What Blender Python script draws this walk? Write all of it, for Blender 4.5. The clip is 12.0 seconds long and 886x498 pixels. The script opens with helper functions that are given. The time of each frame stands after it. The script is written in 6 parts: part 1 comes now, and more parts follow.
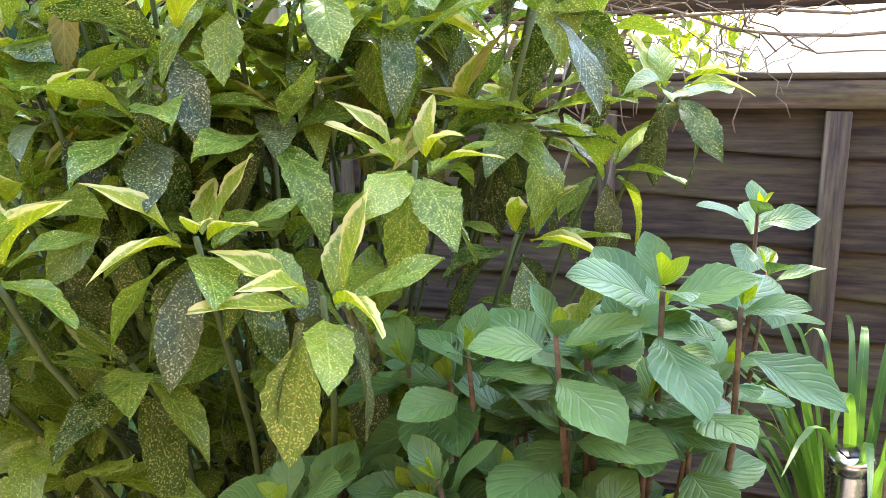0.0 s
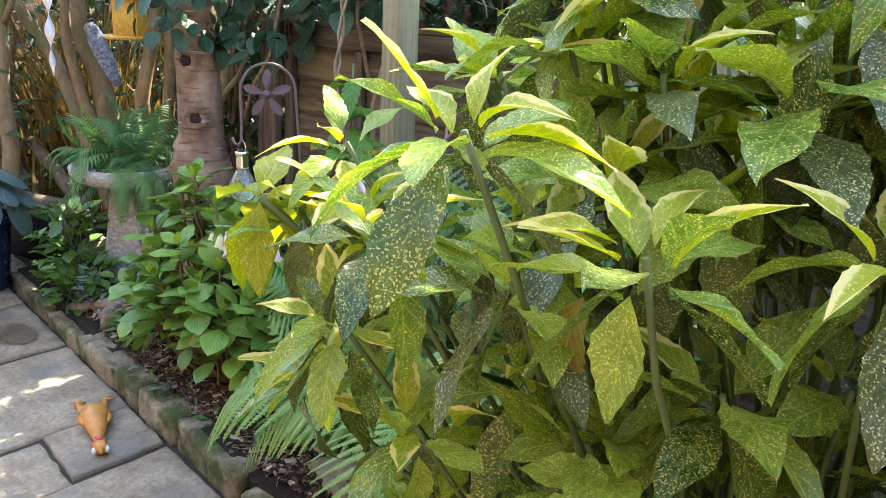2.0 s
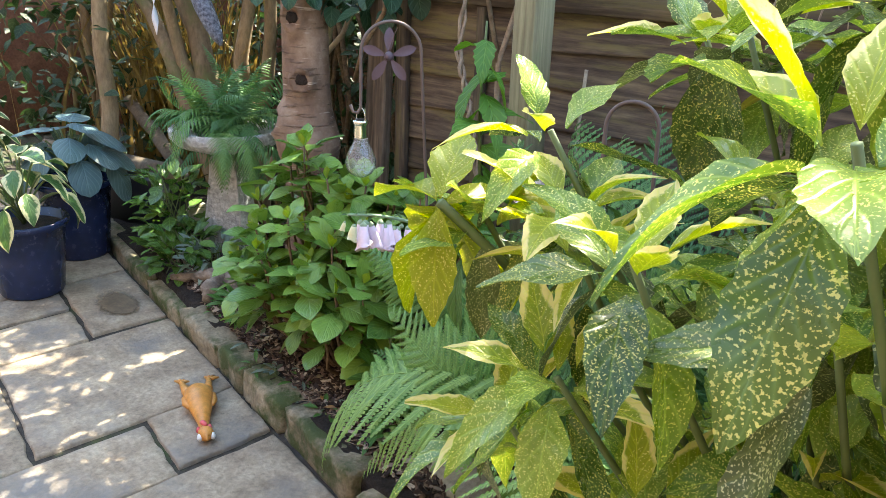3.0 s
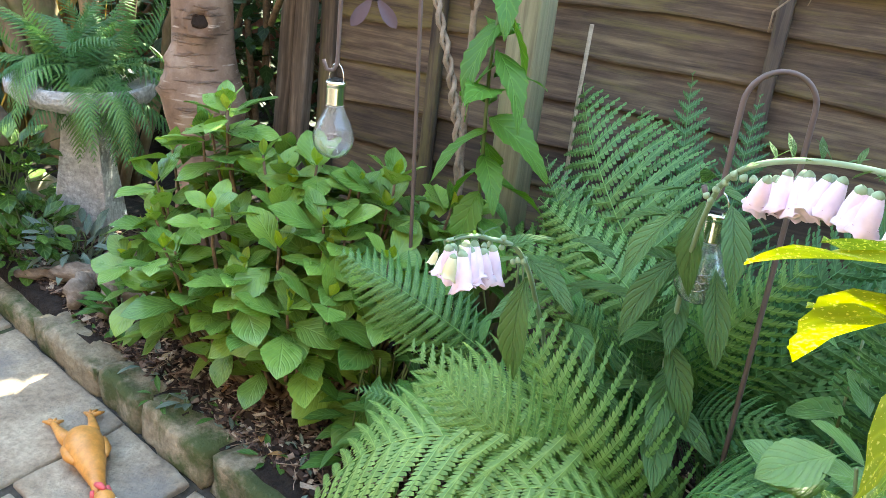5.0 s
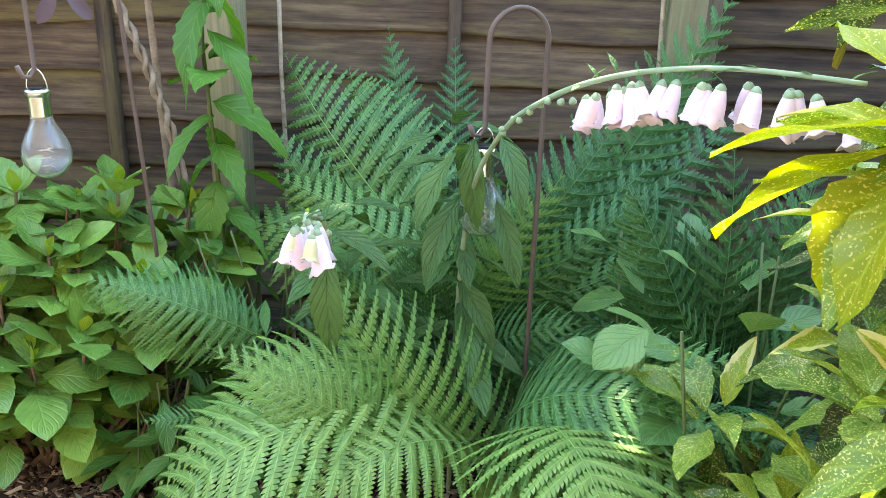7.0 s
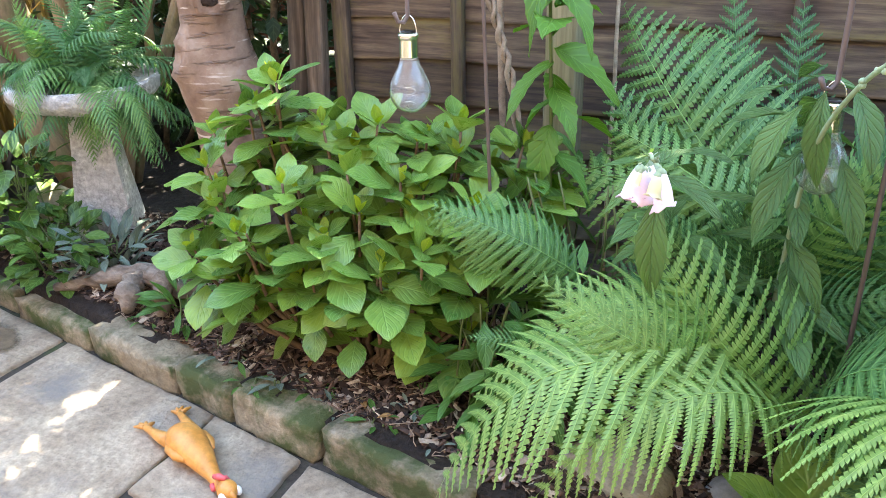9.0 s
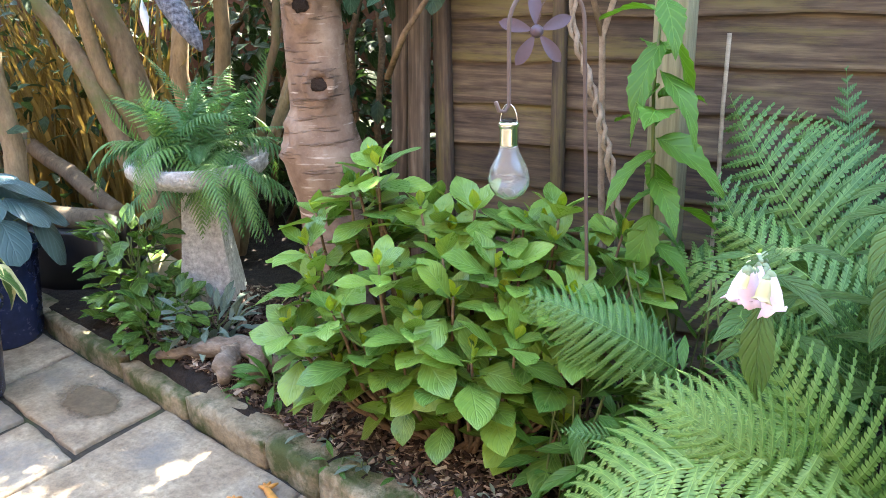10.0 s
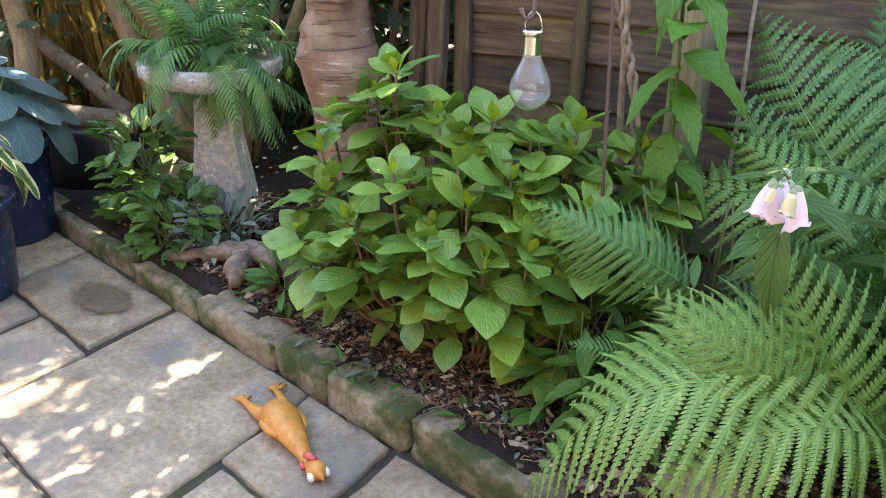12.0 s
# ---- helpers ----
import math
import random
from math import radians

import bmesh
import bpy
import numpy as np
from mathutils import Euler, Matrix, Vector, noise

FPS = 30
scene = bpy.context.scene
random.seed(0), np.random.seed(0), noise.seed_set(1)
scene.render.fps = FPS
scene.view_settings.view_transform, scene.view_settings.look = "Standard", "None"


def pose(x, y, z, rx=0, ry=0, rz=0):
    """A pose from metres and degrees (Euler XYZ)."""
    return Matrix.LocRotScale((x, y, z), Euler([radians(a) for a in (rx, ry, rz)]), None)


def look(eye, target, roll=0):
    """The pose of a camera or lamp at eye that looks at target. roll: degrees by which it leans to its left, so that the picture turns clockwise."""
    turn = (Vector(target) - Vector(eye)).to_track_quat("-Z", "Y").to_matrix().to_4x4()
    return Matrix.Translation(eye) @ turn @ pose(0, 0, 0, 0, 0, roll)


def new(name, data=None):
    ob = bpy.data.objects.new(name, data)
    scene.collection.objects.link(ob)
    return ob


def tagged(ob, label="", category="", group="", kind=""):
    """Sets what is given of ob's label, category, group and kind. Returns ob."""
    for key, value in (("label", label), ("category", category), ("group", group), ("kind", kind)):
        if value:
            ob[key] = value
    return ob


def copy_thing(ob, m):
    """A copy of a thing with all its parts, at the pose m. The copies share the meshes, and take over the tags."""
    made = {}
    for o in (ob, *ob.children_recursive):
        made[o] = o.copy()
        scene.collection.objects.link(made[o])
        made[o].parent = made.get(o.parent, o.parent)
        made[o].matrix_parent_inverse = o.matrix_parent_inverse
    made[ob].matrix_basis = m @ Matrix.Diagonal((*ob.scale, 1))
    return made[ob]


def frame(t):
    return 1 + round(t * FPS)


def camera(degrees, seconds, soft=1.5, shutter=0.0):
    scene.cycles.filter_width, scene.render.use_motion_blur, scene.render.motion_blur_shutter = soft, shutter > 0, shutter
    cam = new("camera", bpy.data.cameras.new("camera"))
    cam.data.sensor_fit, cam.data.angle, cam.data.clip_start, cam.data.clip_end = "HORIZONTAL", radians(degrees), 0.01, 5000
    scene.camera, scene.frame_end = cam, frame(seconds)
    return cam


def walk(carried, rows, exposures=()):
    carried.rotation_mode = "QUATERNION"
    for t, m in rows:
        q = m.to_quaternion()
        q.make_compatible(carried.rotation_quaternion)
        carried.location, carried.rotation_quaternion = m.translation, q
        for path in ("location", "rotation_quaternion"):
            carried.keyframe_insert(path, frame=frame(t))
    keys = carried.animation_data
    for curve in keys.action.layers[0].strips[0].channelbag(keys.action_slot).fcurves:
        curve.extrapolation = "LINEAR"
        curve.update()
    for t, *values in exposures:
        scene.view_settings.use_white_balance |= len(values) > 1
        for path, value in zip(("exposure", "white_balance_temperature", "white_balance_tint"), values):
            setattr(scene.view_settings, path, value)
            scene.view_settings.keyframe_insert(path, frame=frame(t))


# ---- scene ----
cam = camera(56.4, 12.0, soft=0.6)
PATH = [
    (0, (-0.023, 0.073, 1.436), (-0.643, 1.908, 0.939), -1.4),
    (0.5, (-0.1, 0.049, 1.462), (-0.927, 1.815, 1.016), -0.7),
    (0.8, (-0.204, 0.06, 1.445), (-1.089, 1.792, 0.978), 0.4),
    (1, (-0.277, 0.068, 1.439), (-1.178, 1.795, 0.984), 0.3),
    (1.5, (-0.39, 0.051, 1.443), (-1.366, 1.72, 0.934), 1.6),
    (2, (-0.477, 0.067, 1.423), (-1.618, 1.606, 0.85), 2.7),
    (2.5, (-0.627, 0.142, 1.426), (-1.859, 1.593, 0.81), 2.1),
    (3, (-0.767, 0.178, 1.407), (-2.026, 1.575, 0.726), 2.1),
    (3.2, (-0.828, 0.181, 1.384), (-2.065, 1.586, 0.681), 2.3),
    (4.8, (-1.367, 0.271, 1.314), (-2.262, 1.906, 0.589), 6.2),
    (5, (-1.416, 0.333, 1.302), (-2.287, 1.968, 0.549), 6.5),
    (5.5, (-1.466, 0.412, 1.302), (-2.066, 2.165, 0.549), 6.3),
    (6, (-1.544, 0.385, 1.304), (-1.762, 2.236, 0.579), 2.7),
    (6.5, (-1.61, 0.299, 1.295), (-1.676, 2.166, 0.58), 2.3),
    (6.7, (-1.639, 0.272, 1.286), (-1.7, 2.139, 0.57), 2.3),
    (8.3, (-1.608, 0.302, 1.233), (-2.075, 1.952, 0.204), -2.0),
    (8.5, (-1.62, 0.295, 1.238), (-2.208, 1.932, 0.251), -2.2),
    (9, (-1.673, 0.188, 1.272), (-2.411, 1.842, 0.423), -1.1),
    (9.5, (-1.669, 0.177, 1.298), (-2.56, 1.833, 0.616), -1.6),
    (10, (-1.683, 0.206, 1.285), (-2.651, 1.821, 0.612), -1.6),
    (10.5, (-1.702, 0.195, 1.257), (-2.593, 1.733, 0.34), -0.3),
    (11, (-1.703, 0.196, 1.254), (-2.592, 1.713, 0.301), -0.3),
    (11.5, (-1.7, 0.194, 1.254), (-2.6, 1.723, 0.331), 0.3),
    (12, (-1.697, 0.193, 1.265), (-2.641, 1.737, 0.412), 0.5),
]
walk(cam, [(t, look(eye, target, roll)) for t, eye, target, roll in PATH],
     [(0, 3.15, 6800, 12), (2, 3.0, 7000, 8), (3, 2.95, 7100, 5), (5, 3.45, 7000, 0), (6.5, 3.5, 7000, -2), (8.5, 3.75, 7000, 8), (10.5, 3.6, 7000, 8), (12, 3.2, 7200, 10)])

# ---- world, sun, exposure ----
SUN_ELEV, SUN_AZ = 52.0, 100.0          # azimuth counted from +x towards +y: the sun stands beyond the fence
world = bpy.data.worlds.new("world")
scene.world = world
world.use_nodes = True
wn, wl = world.node_tree.nodes, world.node_tree.links
sky = wn.new("ShaderNodeTexSky")
sky.sky_type, sky.sun_disc = "NISHITA", False
sky.sun_elevation, sky.sun_rotation = radians(SUN_ELEV), radians(90 - SUN_AZ)
wn["Background"].inputs["Strength"].default_value = 0.15
wl.new(sky.outputs[0], wn["Background"].inputs[0])
sun_data = bpy.data.lights.new("sun", "SUN")
sun_data.energy, sun_data.angle, sun_data.color = 3.6, radians(0.55), (1.0, 0.94, 0.84)
sun = new("sun", sun_data)
sd = Vector((math.cos(radians(SUN_ELEV)) * math.cos(radians(SUN_AZ)), math.cos(radians(SUN_ELEV)) * math.sin(radians(SUN_AZ)), math.sin(radians(SUN_ELEV))))
sun.matrix_world = look(sd * 20, (0, 0, 0))

# ---- materials ----
def material(name):
    m = bpy.data.materials.new(name)
    m.use_nodes = True
    return m, m.node_tree.nodes, m.node_tree.links, m.node_tree.nodes["Principled BSDF"]


def node(nodes, kind, **values):
    n = nodes.new(kind)
    for k, v in values.items():
        n.inputs[k.replace("_", " ")].default_value = v
    return n


def ramp(nodes, links, source, stops):
    r = nodes.new("ShaderNodeValToRGB")
    els = r.color_ramp.elements
    while len(els) < len(stops):
        els.new(0.5)
    for e, (p, c) in zip(els, stops):
        e.position, e.color = p, (*c, 1)
    links.new(source, r.inputs[0])
    return r


def mixed(nodes, links, fac, a, b, blend="MIX"):
    m = nodes.new("ShaderNodeMix")
    m.data_type, m.blend_type = "RGBA", blend
    for sock, v in ((m.inputs[0], fac), (m.inputs[6], a), (m.inputs[7], b)):
        if hasattr(v, "is_linked"):
            links.new(v, sock)
        elif isinstance(v, (int, float)):
            sock.default_value = v
        else:
            sock.default_value = (*v, 1)
    return m.outputs[2]


def calc(nodes, links, op, a, b=0.0, c=0.0):
    m = nodes.new("ShaderNodeMath")
    m.operation = op
    for sock, v in zip(m.inputs, (a, b, c)):
        if hasattr(v, "is_linked"):
            links.new(v, sock)
        else:
            sock.default_value = v
    return m.outputs[0]


def bumped(nodes, links, bsdf, height, strength, distance):
    b = node(nodes, "ShaderNodeBump", Strength=strength, Distance=distance)
    links.new(height, b.inputs["Height"])
    links.new(b.outputs[0], bsdf.inputs["Normal"])
    return b


def rough_mat(name, stops, scale=8.0, rough=0.85, bump=0.4, dist=0.01, stain=None, stain_scale=2.0, stretch=(1, 1, 1), metal=0.0, fine=60.0, vary=0.25, stain_lo=0.5, stain_hi=0.68):
    """A mottled matt surface: two scales of noise in object space, stains, fine relief."""
    m, n, l, b = material(name)
    co = n.new("ShaderNodeTexCoord")
    mp = n.new("ShaderNodeMapping")
    mp.inputs["Scale"].default_value = stretch
    info = n.new("ShaderNodeObjectInfo")
    off = n.new("ShaderNodeVectorMath")
    off.operation = "MULTIPLY_ADD"
    l.new(info.outputs["Random"], off.inputs[0])
    off.inputs[1].default_value = (37, 23, 51)
    l.new(co.outputs["Object"], off.inputs[2])
    l.new(off.outputs[0], mp.inputs[0])
    big = node(n, "ShaderNodeTexNoise", Scale=scale, Detail=6.0, Roughness=0.62)
    small = node(n, "ShaderNodeTexNoise", Scale=fine, Detail=5.0, Roughness=0.7)
    for t in (big, small):
        l.new(mp.outputs[0], t.inputs["Vector"])
    col = ramp(n, l, big.outputs[0], stops).outputs[0]
    dark = ramp(n, l, small.outputs[0], [(0.3, (0.55, 0.55, 0.55)), (0.7, (1.25, 1.25, 1.25))]).outputs[0]
    col = mixed(n, l, 0.8, col, dark, "MULTIPLY")
    if stain:
        st = node(n, "ShaderNodeTexNoise", Scale=stain_scale, Detail=7.0, Roughness=0.65)
        l.new(off.outputs[0], st.inputs["Vector"])
        mask = ramp(n, l, st.outputs[0], [(stain_lo, (0, 0, 0)), (stain_hi, (1, 1, 1))]).outputs[0]
        col = mixed(n, l, mask, col, stain)
    hv = n.new("ShaderNodeHueSaturation")
    l.new(col, hv.inputs["Color"])
    l.new(calc(n, l, "MULTIPLY_ADD", info.outputs["Random"], 2 * vary, 1 - vary), hv.inputs["Value"])
    l.new(hv.outputs[0], b.inputs["Base Color"])
    b.inputs["Roughness"].default_value, b.inputs["Metallic"].default_value = rough, metal
    both = calc(n, l, "MULTIPLY_ADD", small.outputs[0], 0.5, big.outputs[0])
    bumped(n, l, b, both, bump, dist)
    return m


def wood_mat(name, stops, stain=None, rough=0.85, rings=26.0, vary=0.25):
    """Sawn wood with its grain along x."""
    m, n, l, b = material(name)
    co = n.new("ShaderNodeTexCoord")
    info = n.new("ShaderNodeObjectInfo")
    off = n.new("ShaderNodeVectorMath")
    off.operation = "MULTIPLY_ADD"
    l.new(info.outputs["Random"], off.inputs[0])
    off.inputs[1].default_value = (17, 3, 11)
    l.new(co.outputs["Object"], off.inputs[2])
    mp = n.new("ShaderNodeMapping")
    mp.inputs["Scale"].default_value = (2.2, 9, 9)
    l.new(off.outputs[0], mp.inputs[0])
    warp = node(n, "ShaderNodeTexNoise", Scale=2.2, Detail=4.0, Roughness=0.6)
    l.new(mp.outputs[0], warp.inputs["Vector"])
    wave = n.new("ShaderNodeTexWave")
    wave.wave_type, wave.bands_direction = "BANDS", "Z"
    for k, v in (("Scale", rings / 9 * 0.35), ("Distortion", 9.0), ("Detail", 4.0), ("Detail Scale", 1.6)):
        wave.inputs[k].default_value = v
    l.new(mp.outputs[0], wave.inputs["Vector"])
    fibre_mp = n.new("ShaderNodeMapping")
    fibre_mp.inputs["Scale"].default_value = (3, 90, 90)
    l.new(off.outputs[0], fibre_mp.inputs[0])
    fibre = node(n, "ShaderNodeTexNoise", Scale=1.0, Detail=7.0, Roughness=0.75)
    l.new(fibre_mp.outputs[0], fibre.inputs["Vector"])
    tone = calc(n, l, "MULTIPLY_ADD", fibre.outputs[0], 0.42, calc(n, l, "MULTIPLY_ADD", wave.outputs["Fac"], 0.10, calc(n, l, "MULTIPLY", warp.outputs[0], 0.55)))
    col = ramp(n, l, tone, stops).outputs[0]
    fib = ramp(n, l, fibre.outputs[0], [(0.3, (0.6, 0.6, 0.6)), (0.7, (1.2, 1.2, 1.2))]).outputs[0]
    col = mixed(n, l, 0.8, col, fib, "MULTIPLY")
    if stain:
        st_mp = n.new("ShaderNodeMapping")
        st_mp.inputs["Scale"].default_value = (1.2, 6, 12)
        l.new(off.outputs[0], st_mp.inputs[0])
        st = node(n, "ShaderNodeTexNoise", Scale=1.5, Detail=9.0, Roughness=0.72)
        l.new(st_mp.outputs[0], st.inputs["Vector"])
        mask = ramp(n, l, st.outputs[0], [(0.50, (0, 0, 0)), (0.62, (0.85, 0.85, 0.85))]).outputs[0]
        col = mixed(n, l, mask, col, stain)
    hv = n.new("ShaderNodeHueSaturation")
    l.new(col, hv.inputs["Color"])
    l.new(calc(n, l, "MULTIPLY_ADD", info.outputs["Random"], 2 * vary, 1 - vary), hv.inputs["Value"])
    l.new(hv.outputs[0], b.inputs["Base Color"])
    b.inputs["Roughness"].default_value = rough
    bumped(n, l, b, calc(n, l, "MULTIPLY_ADD", fibre.outputs[0], 0.5, tone), 0.45, 0.003)
    return m


def leaf_mat(name, light, dark, rough=0.42, veins=9.0, vein_tilt=0.55, vein_bump=0.5, glow=0.3, spots=None, spot_size=380.0, spot_cut=(0.62, 0.66),
             margin=None, margin_from=0.5, blotch=None, rib=None, island=False, tip=0.0):
    """A leaf: UV x runs from -1 to 1 across (stored 0..1), y along. Veins, midrib, spots, pale margins."""
    m, n, l, b = material(name)
    uv = n.new("ShaderNodeUVMap")
    sep = n.new("ShaderNodeSeparateXYZ")
    l.new(uv.outputs[0], sep.inputs[0])
    across = calc(n, l, "ABSOLUTE", calc(n, l, "MULTIPLY_ADD", sep.outputs[0], 2.0, -1.0))
    along = sep.outputs[1]
    co = n.new("ShaderNodeTexCoord")
    if island:
        rnd = n.new("ShaderNodeNewGeometry").outputs["Random Per Island"]
    else:
        rnd = n.new("ShaderNodeObjectInfo").outputs["Random"]
    off = n.new("ShaderNodeVectorMath")
    off.operation = "MULTIPLY_ADD"
    l.new(rnd, off.inputs[0])
    off.inputs[1].default_value = (13, 7, 5)
    l.new(co.outputs["Object"], off.inputs[2])
    mott = node(n, "ShaderNodeTexNoise", Scale=26.0, Detail=4.0, Roughness=0.6)
    l.new(off.outputs[0], mott.inputs["Vector"])
    fac = calc(n, l, "ADD", calc(n, l, "MULTIPLY", rnd, 0.6), calc(n, l, "MULTIPLY_ADD", mott.outputs[0], 0.9, -0.25))
    col = ramp(n, l, fac, [(0.05, dark), (0.95, light)]).outputs[0]
    if margin:
        edge = calc(n, l, "ADD", calc(n, l, "MULTIPLY", across, 0.75), calc(n, l, "MULTIPLY_ADD", mott.outputs[0], 0.9, -0.25))
        edge = calc(n, l, "ADD", edge, calc(n, l, "MULTIPLY", calc(n, l, "SUBTRACT", along, 0.45), tip))
        mask = ramp(n, l, edge, [(margin_from, (0, 0, 0)), (margin_from + 0.12, (1, 1, 1))]).outputs[0]
        col = mixed(n, l, mask, col, margin)
    if spots:
        sp = node(n, "ShaderNodeTexNoise", Scale=spot_size, Detail=2.0, Roughness=0.5)
        l.new(off.outputs[0], sp.inputs["Vector"])
        dens = calc(n, l, "MULTIPLY_ADD", mott.outputs[0], 0.22, calc(n, l, "SUBTRACT", sp.outputs[0], 0.11))
        mask = ramp(n, l, dens, [(spot_cut[0], (0, 0, 0)), (spot_cut[1], (1, 1, 1))]).outputs[0]
        col = mixed(n, l, mask, col, spots)
    if blotch:
        bl = node(n, "ShaderNodeTexNoise", Scale=9.0, Detail=5.0, Roughness=0.6)
        l.new(off.outputs[0], bl.inputs["Vector"])
        mask = ramp(n, l, bl.outputs[0], [(0.6, (0, 0, 0)), (0.66, (0.9, 0.9, 0.9))]).outputs[0]
        col = mixed(n, l, mask, col, blotch)
    phase = calc(n, l, "MULTIPLY", calc(n, l, "SUBTRACT", along, calc(n, l, "MULTIPLY", across, vein_tilt * 0.5)), veins * 6.2832)
    vein = calc(n, l, "POWER", calc(n, l, "MULTIPLY_ADD", calc(n, l, "SINE", phase), 0.5, 0.5), 6.0)
    mid = calc(n, l, "SUBTRACT", 1.0, calc(n, l, "MINIMUM", calc(n, l, "MULTIPLY", across, 14.0), 1.0))
    lines = calc(n, l, "MAXIMUM", calc(n, l, "MULTIPLY", vein, 0.55), mid)
    pale = rib or tuple(min(1.0, c * 1.5 + 0.03) for c in light)
    col = mixed(n, l, calc(n, l, "MULTIPLY", lines, 0.55), col, pale)
    l.new(col, b.inputs["Base Color"])
    rg = calc(n, l, "MULTIPLY_ADD", mott.outputs[0], 0.25, rough - 0.12)
    l.new(rg, b.inputs["Roughness"])
    b.inputs["Specular IOR Level"].default_value = 0.45
    relief = calc(n, l, "ADD", calc(n, l, "MULTIPLY", lines, -1.0), calc(n, l, "MULTIPLY", mott.outputs[0], 0.9))
    bm_ = bumped(n, l, b, relief, vein_bump, 0.003)
    tr = n.new("ShaderNodeBsdfTranslucent")
    hs = node(n, "ShaderNodeHueSaturation", Hue=0.485, Saturation=1.15, Value=1.5)
    l.new(col, hs.inputs["Color"])
    l.new(hs.outputs[0], tr.inputs[0])
    l.new(bm_.outputs[0], tr.inputs["Normal"])
    mx = n.new("ShaderNodeMixShader")
    mx.inputs[0].default_value = glow
    l.new(b.outputs[0], mx.inputs[1])
    l.new(tr.outputs[0], mx.inputs[2])
    l.new(mx.outputs[0], n["Material Output"].inputs["Surface"])
    return m


def plain_mat(name, colour, rough=0.5, metal=0.0, spec=0.5, wear=0.12):
    m, n, l, b = material(name)
    co = n.new("ShaderNodeTexCoord")
    t = node(n, "ShaderNodeTexNoise", Scale=35.0, Detail=5.0, Roughness=0.6)
    l.new(co.outputs["Object"], t.inputs["Vector"])
    lo, hi = tuple(c * (1 - wear) for c in colour), tuple(min(1, c * (1 + wear)) for c in colour)
    l.new(ramp(n, l, t.outputs[0], [(0.3, lo), (0.7, hi)]).outputs[0], b.inputs["Base Color"])
    l.new(calc(n, l, "MULTIPLY_ADD", t.outputs[0], 0.2, rough - 0.1), b.inputs["Roughness"])
    b.inputs["Metallic"].default_value = metal
    b.inputs["Specular IOR Level"].default_value = spec
    bumped(n, l, b, t.outputs[0], 0.1, 0.002)
    return m


def glass_mat(name):
    m, n, l, b = material(name)
    b.inputs["Transmission Weight"].default_value = 0.94
    b.inputs["Roughness"].default_value = 0.03
    b.inputs["IOR"].default_value = 1.45
    b.inputs["Base Color"].default_value = (0.97, 0.98, 0.99, 1)
    return m


AUC_OLD = leaf_mat("aucuba_spotted", (0.11, 0.175, 0.03), (0.022, 0.06, 0.014), 0.28, 6, 0.6, 0.25, 0.2, spots=(0.58, 0.55, 0.17), spot_size=400, spot_cut=(0.575, 0.625))
AUC_GREY = leaf_mat("aucuba_olive", (0.12, 0.155, 0.045), (0.04, 0.062, 0.02), 0.36, 6, 0.6, 0.25, 0.14, spots=(0.55, 0.55, 0.28), spot_size=400, spot_cut=(0.58, 0.63))
AUC_NEW = leaf_mat("aucuba_fresh", (0.30, 0.40, 0.06), (0.085, 0.185, 0.032), 0.30, 6, 0.6, 0.3, 0.3, spots=(0.70, 0.70, 0.20), spot_size=400, spot_cut=(0.585, 0.63))
AUC_YEL = leaf_mat("aucuba_yellow", (0.42, 0.45, 0.05), (0.20, 0.30, 0.035), 0.4, 6, 0.6, 0.3, 0.4, spots=(0.80, 0.76, 0.25), margin=(0.80, 0.72, 0.30), margin_from=0.76, tip=1.0)
AUC_GOLD = leaf_mat("aucuba_golden", (0.36, 0.39, 0.028), (0.24, 0.31, 0.02), 0.36, 6, 0.6, 0.3, 0.42, spots=(0.72, 0.68, 0.2), spot_size=400, spot_cut=(0.60, 0.64))
AUC_SICK = leaf_mat("aucuba_blotched", (0.36, 0.30, 0.06), (0.20, 0.18, 0.04), 0.5, 6, 0.6, 0.2, 0.25, spots=(0.10, 0.09, 0.02), blotch=(0.22, 0.07, 0.03))
HYD = leaf_mat("hydrangea_leaf", (0.29, 0.47, 0.085), (0.06, 0.16, 0.035), 0.30, 7, 0.9, 0.35, 0.14, rib=(0.26, 0.44, 0.13))
HYD_B = leaf_mat("hydrangea_leaf_dark", (0.19, 0.33, 0.085), (0.06, 0.15, 0.045), 0.32, 7, 0.9, 0.45, 0.14, rib=(0.24, 0.36, 0.15))
HYD_NEW = leaf_mat("hydrangea_leaf_young", (0.36, 0.46, 0.06), (0.22, 0.34, 0.045), 0.4, 7, 0.9, 0.4, 0.34)
FERN = leaf_mat("fern_green", (0.18, 0.34, 0.09), (0.045, 0.145, 0.04), 0.46, 3, 0.5, 0.2, 0.16, island=False)
FERN_Y = leaf_mat("fern_fresh", (0.28, 0.41, 0.10), (0.12, 0.25, 0.06), 0.46, 3, 0.5, 0.2, 0.16)
# darker copy of the fern green, with the shade of rear fronds in its colour
FERN_SHADED = leaf_mat("fern_shade", (0.09, 0.23, 0.07), (0.03, 0.10, 0.032), 0.5, 3, 0.5, 0.2, 0.16)
FOX_LEAF = leaf_mat("foxglove_leaf", (0.10, 0.20, 0.05), (0.055, 0.13, 0.035), 0.6, 7, 0.7, 1.0, 0.2, rib=(0.2, 0.3, 0.12))
WEED = leaf_mat("weed_leaf", (0.13, 0.28, 0.04), (0.07, 0.19, 0.03), 0.5, 6, 0.6, 0.6, 0.3)
HOSTA_BLUE = leaf_mat("hosta_blue", (0.12, 0.20, 0.20), (0.07, 0.135, 0.15), 0.4, 5, 1.2, 0.7, 0.12)
